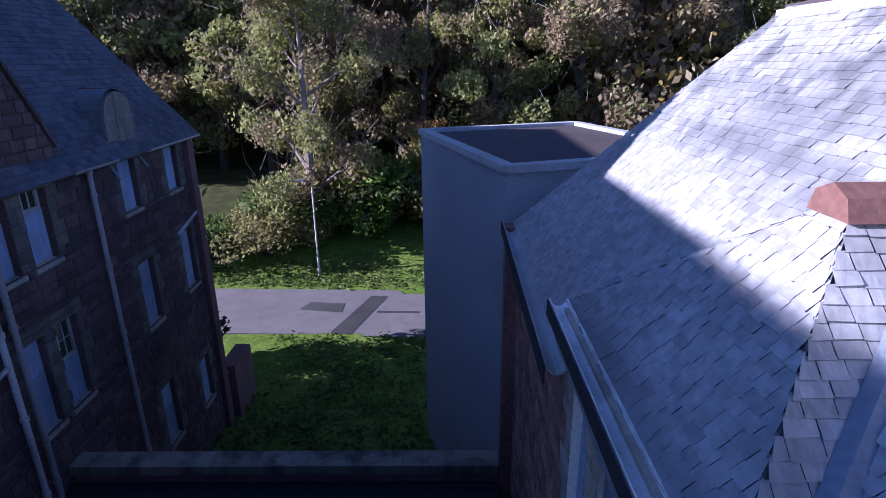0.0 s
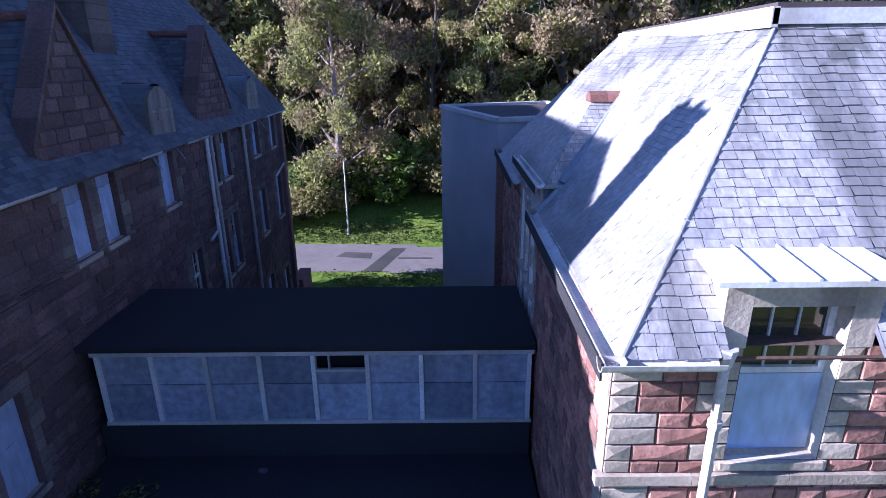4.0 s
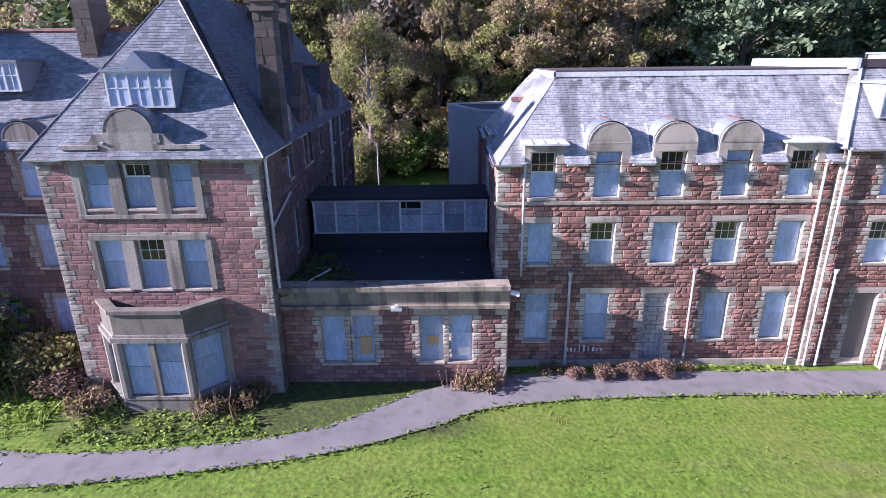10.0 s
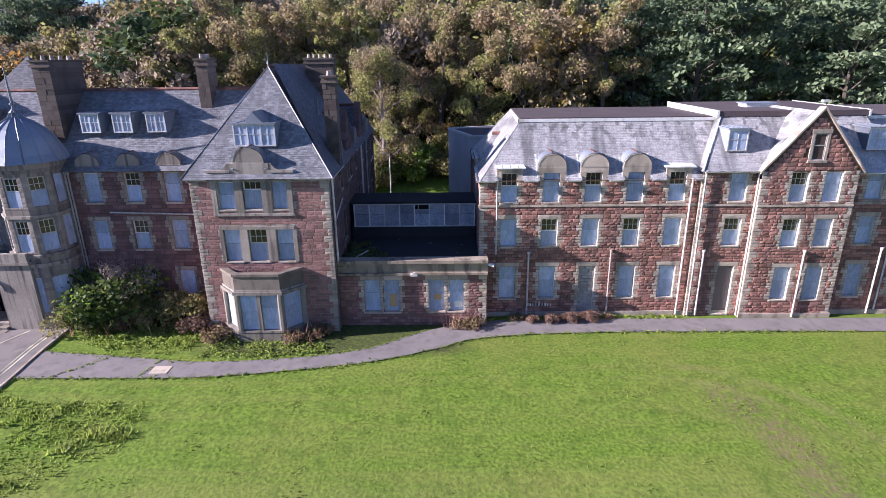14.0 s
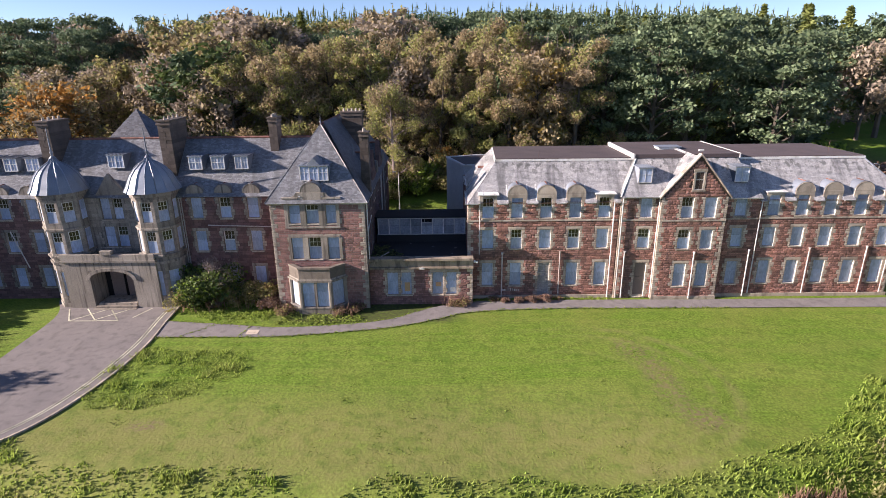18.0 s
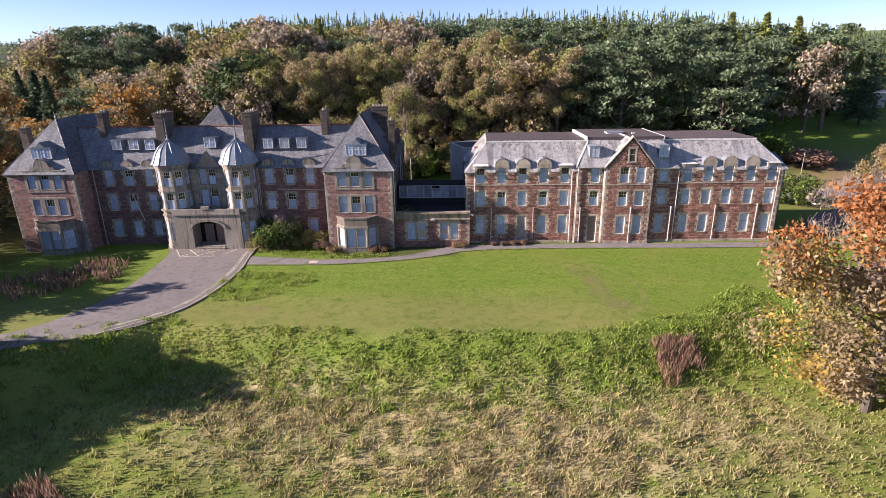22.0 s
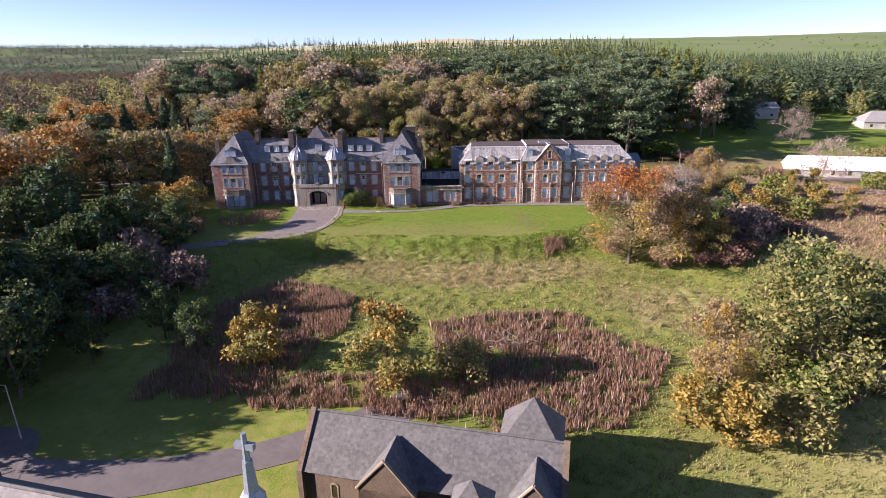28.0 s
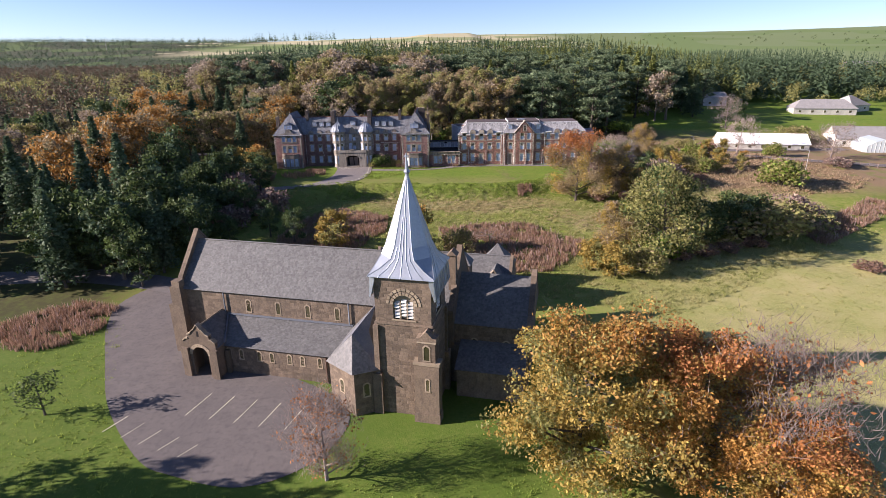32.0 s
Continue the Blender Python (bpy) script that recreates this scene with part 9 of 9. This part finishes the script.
HERB = foliage("withered_willowherb", (0.31, 0.19, 0.135), (0.36, 0.25, 0.18), 0.35)
HERB_TOP = foliage("pale_seed_heads", (0.42, 0.32, 0.29), (0.32, 0.22, 0.2), 0.25)
STRAW = foliage("dry_straw_grass", (0.44, 0.37, 0.21), (0.36, 0.30, 0.15), 0.45)
RANK = foliage("rank_green_weeds", (0.21, 0.31, 0.05), (0.28, 0.33, 0.085), 0.45, 0.45)
herb_areas = [[(-31, -39), (-17.8, -46), (-17, -56), (-20.5, -64), (-27, -71), (-40, -72), (-40, -50)], [(-5.3, -54), (6.5, -51), (20.4, -55), (25.5, -65), (17, -77), (6, -78), (-4, -66)], [(-36, -69), (-12, -67), (0, -69), (8, -78), (-2, -76), (-20, -74)], [(-66, -88), (-58, -90), (-56, -100), (-62, -104), (-78, -100)], [(72, -60), (100, -40), (104, -46), (74, -66)]]
for k, a in enumerate(herb_areas):
    blades("willowherb", fill(a, 13.0, 21 + k), 0.55, 1.15, 0.04, HERB, "stand of withered rust-brown willowherb", 41 + k, 0.1, 3)
    blades("seed_heads", fill(a, 1.6, 61 + k), 1.0, 1.4, 0.06, HERB_TOP, "pale fluffy seed heads of willowherb", 51 + k, 0.08, 1)
blades("willowherb", fill([(15.6, -25.4), (17.6, -24.6), (19.4, -25.6), (19.6, -28.0), (17.6, -29.0), (15.8, -27.8)], 26.0, 75, 1), 0.45, 1.0, 0.03, HERB, "lone clump of withered willowherb on the bank", 76, 0.12, 4)
blades("drive_weeds", fill([(-45, -5), (-39.5, -7), (-40.5, -13), (-47, -17), (-53, -13)], 4.0, 71), 0.5, 1.2, 0.07, HERB, "withered brown weeds beside the driveway", 72, 0.15, 3)
MEADOW = [(-46, -29), (-30, -24), (-10, -26), (12, -26.5), (26, -20), (44, -16), (80, -40), (78, -66), (30, -96), (8, -84), (-8, -70), (-42, -60)]
MEADOW_GRASS = foliage("coarse_green_meadow_grass", (0.25, 0.28, 0.085), (0.40, 0.355, 0.18), 0.45, 0.45)
sward("meadow_grass", fill(MEADOW, 11.0, 81, 1), 0.14, 0.42, 0.07, MEADOW_GRASS, "tussocky green and straw meadow grass", 82, 3, 0.14)
for k, a in enumerate([[(-22, -29), (-4, -30), (20, -30), (27, -37), (8, -41), (-16, -40)], [(-27, -25), (-9, -28), (-8, -33), (-18, -35), (-27, -31)], [(-2, -34), (8, -31), (12, -38), (2, -45), (-4, -40)], [(22, -38), (36, -50), (44, -62), (36, -62), (20, -48)], [(50, -34), (84, -30), (90, -50), (56, -60)]]):
    sward("straw_patch", fill(a, 12.0, 91 + k, 0.3), 0.16, 0.48, 0.06, STRAW, "patch of dry straw-coloured grass", 95 + k, 3, 0.2, 0.6)
BANK = [(-46, -26.5), (-37, -22.5), (-30, -20.8), (-20, -22.8), (-12, -23.8), (10, -24.6), (22, -19.5), (31, -12), (33, -19), (25, -26), (10, -31.5), (-12, -31), (-32, -29), (-46, -30)]
sward("bank_weeds", fill(BANK, 22.0, 101, 1), 0.12, 0.36, 0.07, RANK, "lush green weeds along the grassy bank", 102, 3, 0.14)
BRUSH = foliage("dead_brown_bracken", (0.30, 0.20, 0.13), (0.36, 0.29, 0.18), 0.35, 0.4)
sward("bracken", fill([(48, -36), (56, -14), (62, 10), (84, 34), (108, 14), (112, -24), (98, -36), (76, -38), (60, -30)], 4.0, 87, 0.4), 0.2, 0.7, 0.11, BRUSH, "low dead brown bracken and rough grass", 88, 4, 0.35)
LONG = foliage("unmown_field_grass", (0.34, 0.36, 0.12), (0.47, 0.42, 0.21), 0.5, 0.3)
sward("field_grass", fill([(30, -96), (8, -84), (26, -78), (52, -74), (86, -50), (110, -70), (110, -120), (46, -140), (30, -122), (14, -104)], 4.0, 83, 1), 0.08, 0.24, 0.09, LONG, "unmown pale green field grass", 84, 3, 0.2)
sward("church_grass", fill([(-64, -104), (-58, -92), (-50, -107), (-44, -118), (-36, -128), (-22, -132), (10, -124), (24, -140), (-66, -140)], 11.0, 85, 1), 0.08, 0.26, 0.06, RANK, "unmown green grass round the church", 86, 2, 0.2)
LAWN = foliage("short_lawn_grass", (0.15, 0.23, 0.03), (0.24, 0.27, 0.07), 0.45, 0.35)
sward("lawn_grass", fill([(-27, -8), (-15, -7.4), (-3, -5), (0.4, -3.2), (40, -2.7), (31, -12), (22, -19), (8, -24.4), (-12, -23.4), (-26, -20.2)], 26.0, 117, 1), 0.02, 0.085, 0.05, LAWN, "short lumpy grass of the front lawn", 118, 2, 0.12, 0.5)
sward("lawn_weeds", fill([(-27, -8), (-20, -9), (-17, -13), (-22, -17), (-28, -15)], 30.0, 103, 0.35), 0.1, 0.34, 0.06, RANK, "rough green patch on the lawn's corner", 104, 3, 0.14, 0.45)
sward("wall_weeds", fill([(-26.5, -4.0), (-17.5, -4.6), (-17.2, -2.6), (-26.5, -1.6)], 26.0, 119, 0.4), 0.1, 0.36, 0.06, RANK, "rank weeds below the bay window", 120, 3, 0.12, 0.4)
edge_spots = []
rnd = random.Random(115)
for line in (curve([(-27.0, -4.2), (-21, -5.0), (-15.8, -5.6), (-8.0, -4.6), (-3.5, -2.0)], 30), curve([(-27.2, -7.2), (-21, -7.3), (-15, -7.2), (-7.2, -5.9), (-3.0, -4.4), (0.4, -2.9), (8, -2.3), (24, -2.4)], 30), [(-24.4 + 0.25 * k, -7.2 + 0.24 * k) for k in range(10)], [(-19.4 + 0.06 * k, -7.2 + 0.22 * k) for k in range(9)]):
    for (ax, ay), (bx, by) in zip(line, line[1:]):
        for _ in range(int(14 * math.hypot(bx - ax, by - ay))):
            q = rnd.random()
            edge_spots.append((lerp(ax, bx, q) + rnd.gauss(0, 0.02), lerp(ay, by, q) + rnd.gauss(0, 0.09)))
tufts("path_weeds", edge_spots, 0.12, 0.07, RANK, "weeds creeping over the path's edges and cracks", 116, 4, 0.05)
# verge blades in a darker green that stands in for shade
VERGE = foliage("shaded_verge_grass", (0.13, 0.18, 0.045), (0.19, 0.21, 0.07), 0.4, 0.4)
tufts("verge_grass", fill([(-40, 36.2), (8, 35.4), (10, 39), (-40, 39.5)], 12.0, 105, 1), 0.22, 0.13, VERGE, "rough green verge along the back road", 106, 5, 0.2)
tufts("verge_grass", fill([(-9, 11), (-1.5, 11), (-1.5, 29), (-10, 29.4)], 8.0, 107, 1), 0.22, 0.13, VERGE, "unmown grass between the buildings", 108, 5, 0.2)
tufts("wall_foot_grass", fill([(-26.5, -4), (-17.2, -3), (-17, 1), (-27, 1)], 12.0, 109, 1) + fill([(-17.3, -5.2), (-8.5, -4.4), (-8.2, -2.4), (-17.3, -3.2)], 12.0, 110, 1) + fill([(0, -0.8), (14, -0.4), (14, 0.2), (0, 0.2)], 10, 111, 1), 0.18, 0.11, RANK, "rank grass along the foot of the walls", 112, 6, 0.16)
for x, y, h, key in ((-22.5, -0.3, 2.0, "bush_olive"), (-23.2, 0.0, 4.2, "bare_grey"), (-25.3, 0.2, 3.4, "bush_green"), (-24.6, 0.5, 3.8, "bush_green"), (-19.5, -0.4, 2.3, "bush_olive"), (-18.2, -1.6, 1.2, "bush_rust"), (-26.4, -1.2, 2.0, "bush_olive"), (-21, 0.2, 1.9, "bush_green"), (-23.6, -1.2, 1.0, "bush_rust"),
                     (-16.6, -3.0, 0.9, "weeds"), (-11.6, -3.0, 0.7, "weeds"), (-10.2, -2.4, 0.8, "weeds"), (-1.2, -1.5, 0.6, "weeds"), (-0.3, -1.4, 0.7, "weeds"), (2.6, -0.3, 0.5, "weeds"), (3.6, -0.6, 0.55, "bush_rust"), (4.9, -0.7, 0.6, "bush_rust"), (6.2, -0.6, 0.65, "bush_rust"), (7.5, -0.5, 0.7, "bush_rust"), (8.8, -0.2, 0.4, "weeds")):
    plant(key, x, y, h, None, 1.25 if key == "bush_rust" else 1.0)
for x, y, s in ((-8.3, 3.6, 0.3), (-7.9, 2.2, 0.35), (-8.2, 1.0, 0.4), (-7.4, 0.2, 0.3), (-8.4, -0.1, 0.4), (-6.9, 1.2, 0.25)):
    plant("moss", x, y, s * 0.5, None, 2.2, 4.2)
stalk_areas = [[(-17.5, -3.6), (-16.0, -3.9), (-16.0, -2.6), (-17.5, -2.0)], [(-12.4, -3.9), (-9.0, -3.0), (-9.0, -1.4), (-11.8, -2.6)], [(-2.2, -1.9), (0.4, -1.9), (0.4, -1.1), (-2.2, -1.1)], [(-26.6, -2.6), (-17.6, -2.2), (-17.6, 0.2), (-26.6, 0.2)]]
for k, a in enumerate(stalk_areas):
    blades("withered_stalk", fill(a, 9.0 if k < 3 else 4.0, 131 + k, 1), 0.5, 1.5, 0.022, HERB, "thin withered willowherb stalks by the wall", 141 + k, 0.12, 2)
# unseen trees behind the east range, added to shade the strip of grass
for x, y, h in ((-15.2, 23.8, 10.5), (-20.0, 22.8, 10.5), (-13.6, 25.2, 7.0)):
    plant("green", x, y, h)


# ---- lamp posts, fences, markings and the far houses ----
def lamp_post(x, y, high, mat):
    post = thing("lamp_post", (x, y, ground_z(x, y)), "slim pale concrete street lamp beside the road", "street lamp", "street lamps")
    z = ground_z(x, y)
    g = Geo()
    g.tube((x, y, z - 0.2), (x, y, z + 1.2), 0.09, 0.08, 8)
    g.tube((x, y, z + 1.2), (x, y, z + high), 0.065, 0.045, 8)
    part("pole", g.mesh(), mat, post)
    g = Geo()
    g.tube((x, y, z + high), (x - 0.45, y - 0.1, z + high + 0.12), 0.035, 0.03, 6)
    part("bracket", g.mesh(), mat, post)
    g = Geo()
    g.box(x - 0.95, x - 0.4, y - 0.2, y - 0.02, z + high + 0.06, z + high + 0.18)
    part("lantern", g.mesh(), LEAD, post)


CONCRETE = material("pale_concrete_post", (0.55, 0.53, 0.5), 0.9)
lamp_post(-9.4, 37.6, 6.2, CONCRETE)
for x, y in ((-64, 2), (-57, -44), (78, 12), (100, -14), (66, 38), (-48, -78)):
    lamp_post(x, y, 6.5, CONCRETE)
# patched strip and cracks in the back road
PATCH = material("fresh_dark_tarmac", (0.06, 0.058, 0.06), 0.9, vary=0.3)
for pts, nm in (([(-7.2, 29.6), (-6.0, 29.6), (-4.6, 34.4), (-5.6, 34.5)], "patch"), ([(-9.5, 32.6), (-7.0, 32.2), (-7.0, 33.4), (-9.0, 33.6)], "patch"), ([(-5.0, 32.1), (-2.6, 32.0), (-2.6, 32.25), (-5.0, 32.35)], "patch")):
    v = [(x, y, ground_z(x, y) + 0.055) for x, y in pts]
    tagged(part("road_patch", (v, [tuple(range(len(v)))]), PATCH if nm == "patch" else ASPHALT), "dark tarmac patch in the back road", "road patch", "road patches")


def line_mark(a, b, w=0.06, label="worn yellow hatching line on the driveway", mat=None):
    a, b = Vector(a), Vector(b)
    n = Vector((-(b - a).y, (b - a).x)).normalized() * w
    k = max(1, int((b - a).length / 0.7))
    v, f = [], []
    for i in range(k + 1):
        p = a.lerp(b, i / k)
        for q in (p - n, p + n):
            v.append((q.x, q.y, ground_z(q.x, q.y) + 0.104))
    for i in range(k):
        f.append((2 * i, 2 * i + 1, 2 * i + 3, 2 * i + 2))
    return tagged(part("road_line", (v, f), mat or ROADLINE), label, "road marking", "driveway lines")


for a, b in (((-35.5, -1.6), (-33.4, -4.0)), ((-33.4, -4.0), (-31.0, -1.4)), ((-33.2, -1.4), (-35.6, -4.2)), ((-35.6, -4.2), (-37.2, -1.6)), ((-31.2, -4.2), (-33.3, -1.6)), ((-35.6, -4.2), (-31.2, -4.2)), ((-29.4, -1.6), (-30.2, -3.6))):
    line_mark(a, b)
edge = curve([(-27.4, -2.0), (-27.3, -4), (-26.95, -9), (-27.75, -15), (-29.7, -19.8), (-34.3, -24.0)], 10)
for off in (0.25, 0.5):
    for k in range(0, len(edge) - 3, 2):
        line_mark((edge[k][0] - off, edge[k][1]), (edge[k + 2][0] - off, edge[k + 2][1]), 0.05, "worn double yellow line along the kerb")
# kerb of the driveway
kerb_line = curve([(-27.15, 0.2), (-26.85, -4), (-26.45, -9), (-27.25, -15), (-29.25, -20.05), (-34.0, -24.5)], 8)
kerb = thing("kerb", (-27, -3, 0), "low pale stone kerb along the driveway edge", "kerb", kind="structure")
for a, b in zip(kerb_line, kerb_line[1:]):
    if (Vector(b) - Vector(a)).length < 0.05:
        continue
    d = (Vector(b) - Vector(a)).normalized()
    n = Vector((-d.y, d.x)) * 0.07
    g = Geo()
    q = [Vector(a) - n, Vector(b) - n - d * 0.02, Vector(b) + n - d * 0.02, Vector(a) + n]
    za, zb = ground_z(*a) + 0.13, ground_z(*b) + 0.13
    lift = (za, zb, zb, za)
    g.add([(p.x, p.y, h - 0.4) for p, h in zip(q, lift)] + [(p.x, p.y, h) for p, h in zip(q, lift)], [(3, 2, 1, 0), (4, 5, 6, 7), (0, 1, 5, 4), (1, 2, 6, 5), (2, 3, 7, 6), (3, 0, 4, 7)])
    part("kerbstone", g.mesh(), BUFF, kerb)
# drain cover in the footpath
g = Geo()
g.box(-18.9, -17.9, -6.9, -6.1, 0.0, ground_z(-18.4, -6.5) + 0.085)
tagged(part("drain_cover", g.mesh(), BUFF), "square concrete drain cover in the footpath", "drain cover")
# rubble and a pipe on the link roof
g = Geo()
g.tube((-8.3, -0.2, 4.3), (-7.4, 1.6, 4.36), 0.05, 0.05, 8)
tagged(part("fallen_pipe", g.mesh(), PIPE), "fallen white pipe lying on the felt roof", "pipe")
rr = random.Random(5)
for k in range(7):
    x, y = rr.uniform(-7.5, -0.6), rr.uniform(0.0, 4.8)
    s = rr.uniform(0.04, 0.16)
    g = Geo()
    g.prism([(x + s * math.cos(a + rr.uniform(-0.3, 0.3)), y + s * 0.7 * math.sin(a)) for a in (0, 1.2, 2.4, 3.6, 4.9)], "z", 4.2, 4.2 + s * 0.35)
    tagged(part("slate_fragment", g.mesh(), SLATE), "broken slate fragment on the felt roof", "debris", "roof debris")
# heap of branches in the meadow
heap = thing("branch_heap", (5.2, -61, ground_z(5.2, -61)), "heap of grey dead branches in the meadow", "branches")
for k in range(36):
    a = rr.uniform(0, 6.28)
    x, y = 5.2 + rr.gauss(0, 1.7), -61 + rr.gauss(0, 0.9)
    z = ground_z(x, y) + rr.uniform(0.1, 1.6)
    L = rr.uniform(1.2, 3.2)
    g = Geo()
    g.tube((x, y, z), (x + L * math.cos(a), y + L * 0.6 * math.sin(a), z + rr.uniform(-0.3, 1.0)), 0.06, 0.02, 5)
    part("branch", g.mesh(), BARK_PALE, heap)


def cottage(x, y, w, d, eave, rise, turn, wall, roof, label, hip=0.0, windows=3):
    """A long low building with a pitched roof."""
    z = ground_z(x, y) - 0.4
    ob = thing("house", (x, y, z), label, "house", "far houses")
    m = pose(x, y, z, 0, 0, turn)
    g = Geo()
    g.box(-w / 2, w / 2, -d / 2, d / 2, 0, eave, m)
    if not hip:
        g.prism([(-d / 2, eave), (d / 2, eave), (0, eave + rise * 0.95)], "x", -w / 2, w / 2, m)
    part("wall", g.mesh(), wall, ob)
    for s in (-1, 1):
        g = Geo()
        q = [m @ Vector(c) for c in ((-w / 2 - 0.4, s * (d / 2 + 0.4), eave - 0.2), (w / 2 + 0.4, s * (d / 2 + 0.4), eave - 0.2), (w / 2 - hip, 0, eave + rise), (-w / 2 + hip, 0, eave + rise))]
        g.add(q + [p - Vector((0, 0, 0.15)) for p in q], [(0, 1, 2, 3), (7, 6, 5, 4), (0, 4, 5, 1), (1, 5, 6, 2), (2, 6, 7, 3), (3, 7, 4, 0)])
        part("roof", g.mesh(), roof, ob)
        if hip:
            g = Geo()
            q = [m @ Vector(c) for c in ((s * (w / 2 + 0.4), -d / 2 - 0.4, eave - 0.2), (s * (w / 2 + 0.4), d / 2 + 0.4, eave - 0.2), (s * (w / 2 - hip), 0, eave + rise))]
            g.add(q, [(0, 1, 2)])
            part("roof", g.mesh(), roof, ob)
    for k in range(windows):
        u = lerp(-w / 2, w / 2, (k + 0.5) / windows)
        g = Geo()
        g.box(u - 0.6, u + 0.6, -d / 2 - 0.04, -d / 2 + 0.05, 1.0, 2.2, m)
        win = part("window", g.mesh(), WHITE, ob)
        g = Geo()
        g.box(u - 0.52, u + 0.52, -d / 2 - 0.05, -d / 2 - 0.041, 1.08, 2.12, m)
        part("pane", g.mesh(), GLASS, win)


TIN = material("white_painted_roof_sheet", (0.8, 0.8, 0.8), 0.4, second=(0.68, 0.69, 0.7))
RENDER = material("cream_render", (0.6, 0.58, 0.53), 0.9)
GREYR = material("grey_tile_roof", (0.30, 0.29, 0.29), 0.8, second=(0.24, 0.235, 0.235))
cottage(112, 34, 30, 9, 2.8, 3.0, -14, RENDER, TIN, "long low pavilion with a white sheeted roof", windows=7)
cottage(172, 96, 26, 10, 3.2, 3.6, -12, RENDER, GREYR, "white rendered villa with a grey hipped roof", 4.0, 5)
cottage(190, 104, 12, 12, 3.2, 4.0, 20, RENDER, GREYR, "white rendered villa wing with a hipped roof", 5.0, 2)
cottage(152, 38, 22, 11, 3.4, 3.6, -10, RENDER, GREYR, "grey-roofed house beside the glasshouse", 0.0, 4)
cottage(128, 118, 16, 9, 4.5, 2.2, -5, HARL, GREYR, "grey blockhouse among the trees", 0.0, 3)
for x, y in ((420, 560), (470, 590), (520, 575)):
    cottage(x, y, 40, 12, 4, 4, 0, GREYR, GREYR, "distant grey farm steading on the hill", 0.0, 4)
# glasshouse
gh = thing("glasshouse", (147, 24, ground_z(147, 24)), "white-framed glasshouse beside the house", "glasshouse")
PANEL = material("pale_greenhouse_glass", (0.55, 0.62, 0.64), 0.15, second=(0.48, 0.55, 0.58), spec=0.6)
z = ground_z(147, 24)
g = Geo()
g.prism([(-5, 0), (5, 0), (5, 2.6), (2.6, 4.0), (0, 4.8), (-2.6, 4.0), (-5, 2.6)], "y", -6, 6, pose(147, 24, z, 0, 0, -12))
part("glazing", g.mesh(), PANEL, gh)
for k in range(9):
    u = -5 + k * 1.25
    h = 2.6 + (4.8 - 2.6) * (1 - abs(u) / 5)
    g = Geo()
    g.box(u - 0.06, u + 0.06, -6.08, -5.98, 0, h, pose(147, 24, z, 0, 0, -12))
    part("glazing_bar", g.mesh(), WHITE, gh)
# post and rail fence
fence = thing("post_and_rail_fence", (100, 4, ground_z(100, 4)), "weathered wooden post and rail fence by the track", "fence")
fl = curve([(84, 14), (100, 4), (116, -6), (134, -14)], 9)
for k, (a, b) in enumerate(zip(fl, fl[1:])):
    g = Geo()
    g.box(a[0] - 0.08, a[0] + 0.08, a[1] - 0.08, a[1] + 0.08, ground_z(*a) - 0.2, ground_z(*a) + 1.2)
    part("post", g.mesh(), BARK_PALE, fence)
    for h in (0.5, 1.0):
        g = Geo()
        g.tube((*a, ground_z(*a) + h), (*b, ground_z(*b) + h), 0.05, 0.05, 5)
        part("rail", g.mesh(), BARK_PALE, fence)
ribbon("track", curve([(44, 4), (66, 22), (86, 22), (110, 4), (150, -16)], 10), curve([(44, 0), (68, 17), (86, 17), (108, 0), (150, -21)], 10), ASPHALT, "narrow tarmac track past the pavilion", "track", 0.12)
# distant mast
g = Geo()
mx, my = -1330, 2100
g.tube((mx, my, ground_z(mx, my)), (mx, my, ground_z(mx, my) + 42), 1.2, 0.5, 6)
tagged(part("radio_mast", g.mesh(), GREYR), "thin grey radio mast on the far hill", "mast")


# ---- single stones and slates ----
for what, shape, mat, m, parent in LATE:
    if m is None:
        me = bpy.data.meshes.new(what)
        me.from_pydata([tuple(q) for q in shape[0]], [], shape[1])
        me.materials.append(mat)
        piece(what, me, Matrix.Identity(4), parent)
    else:
        piece(what, shared_mesh(what, shape, mat), m, parent)
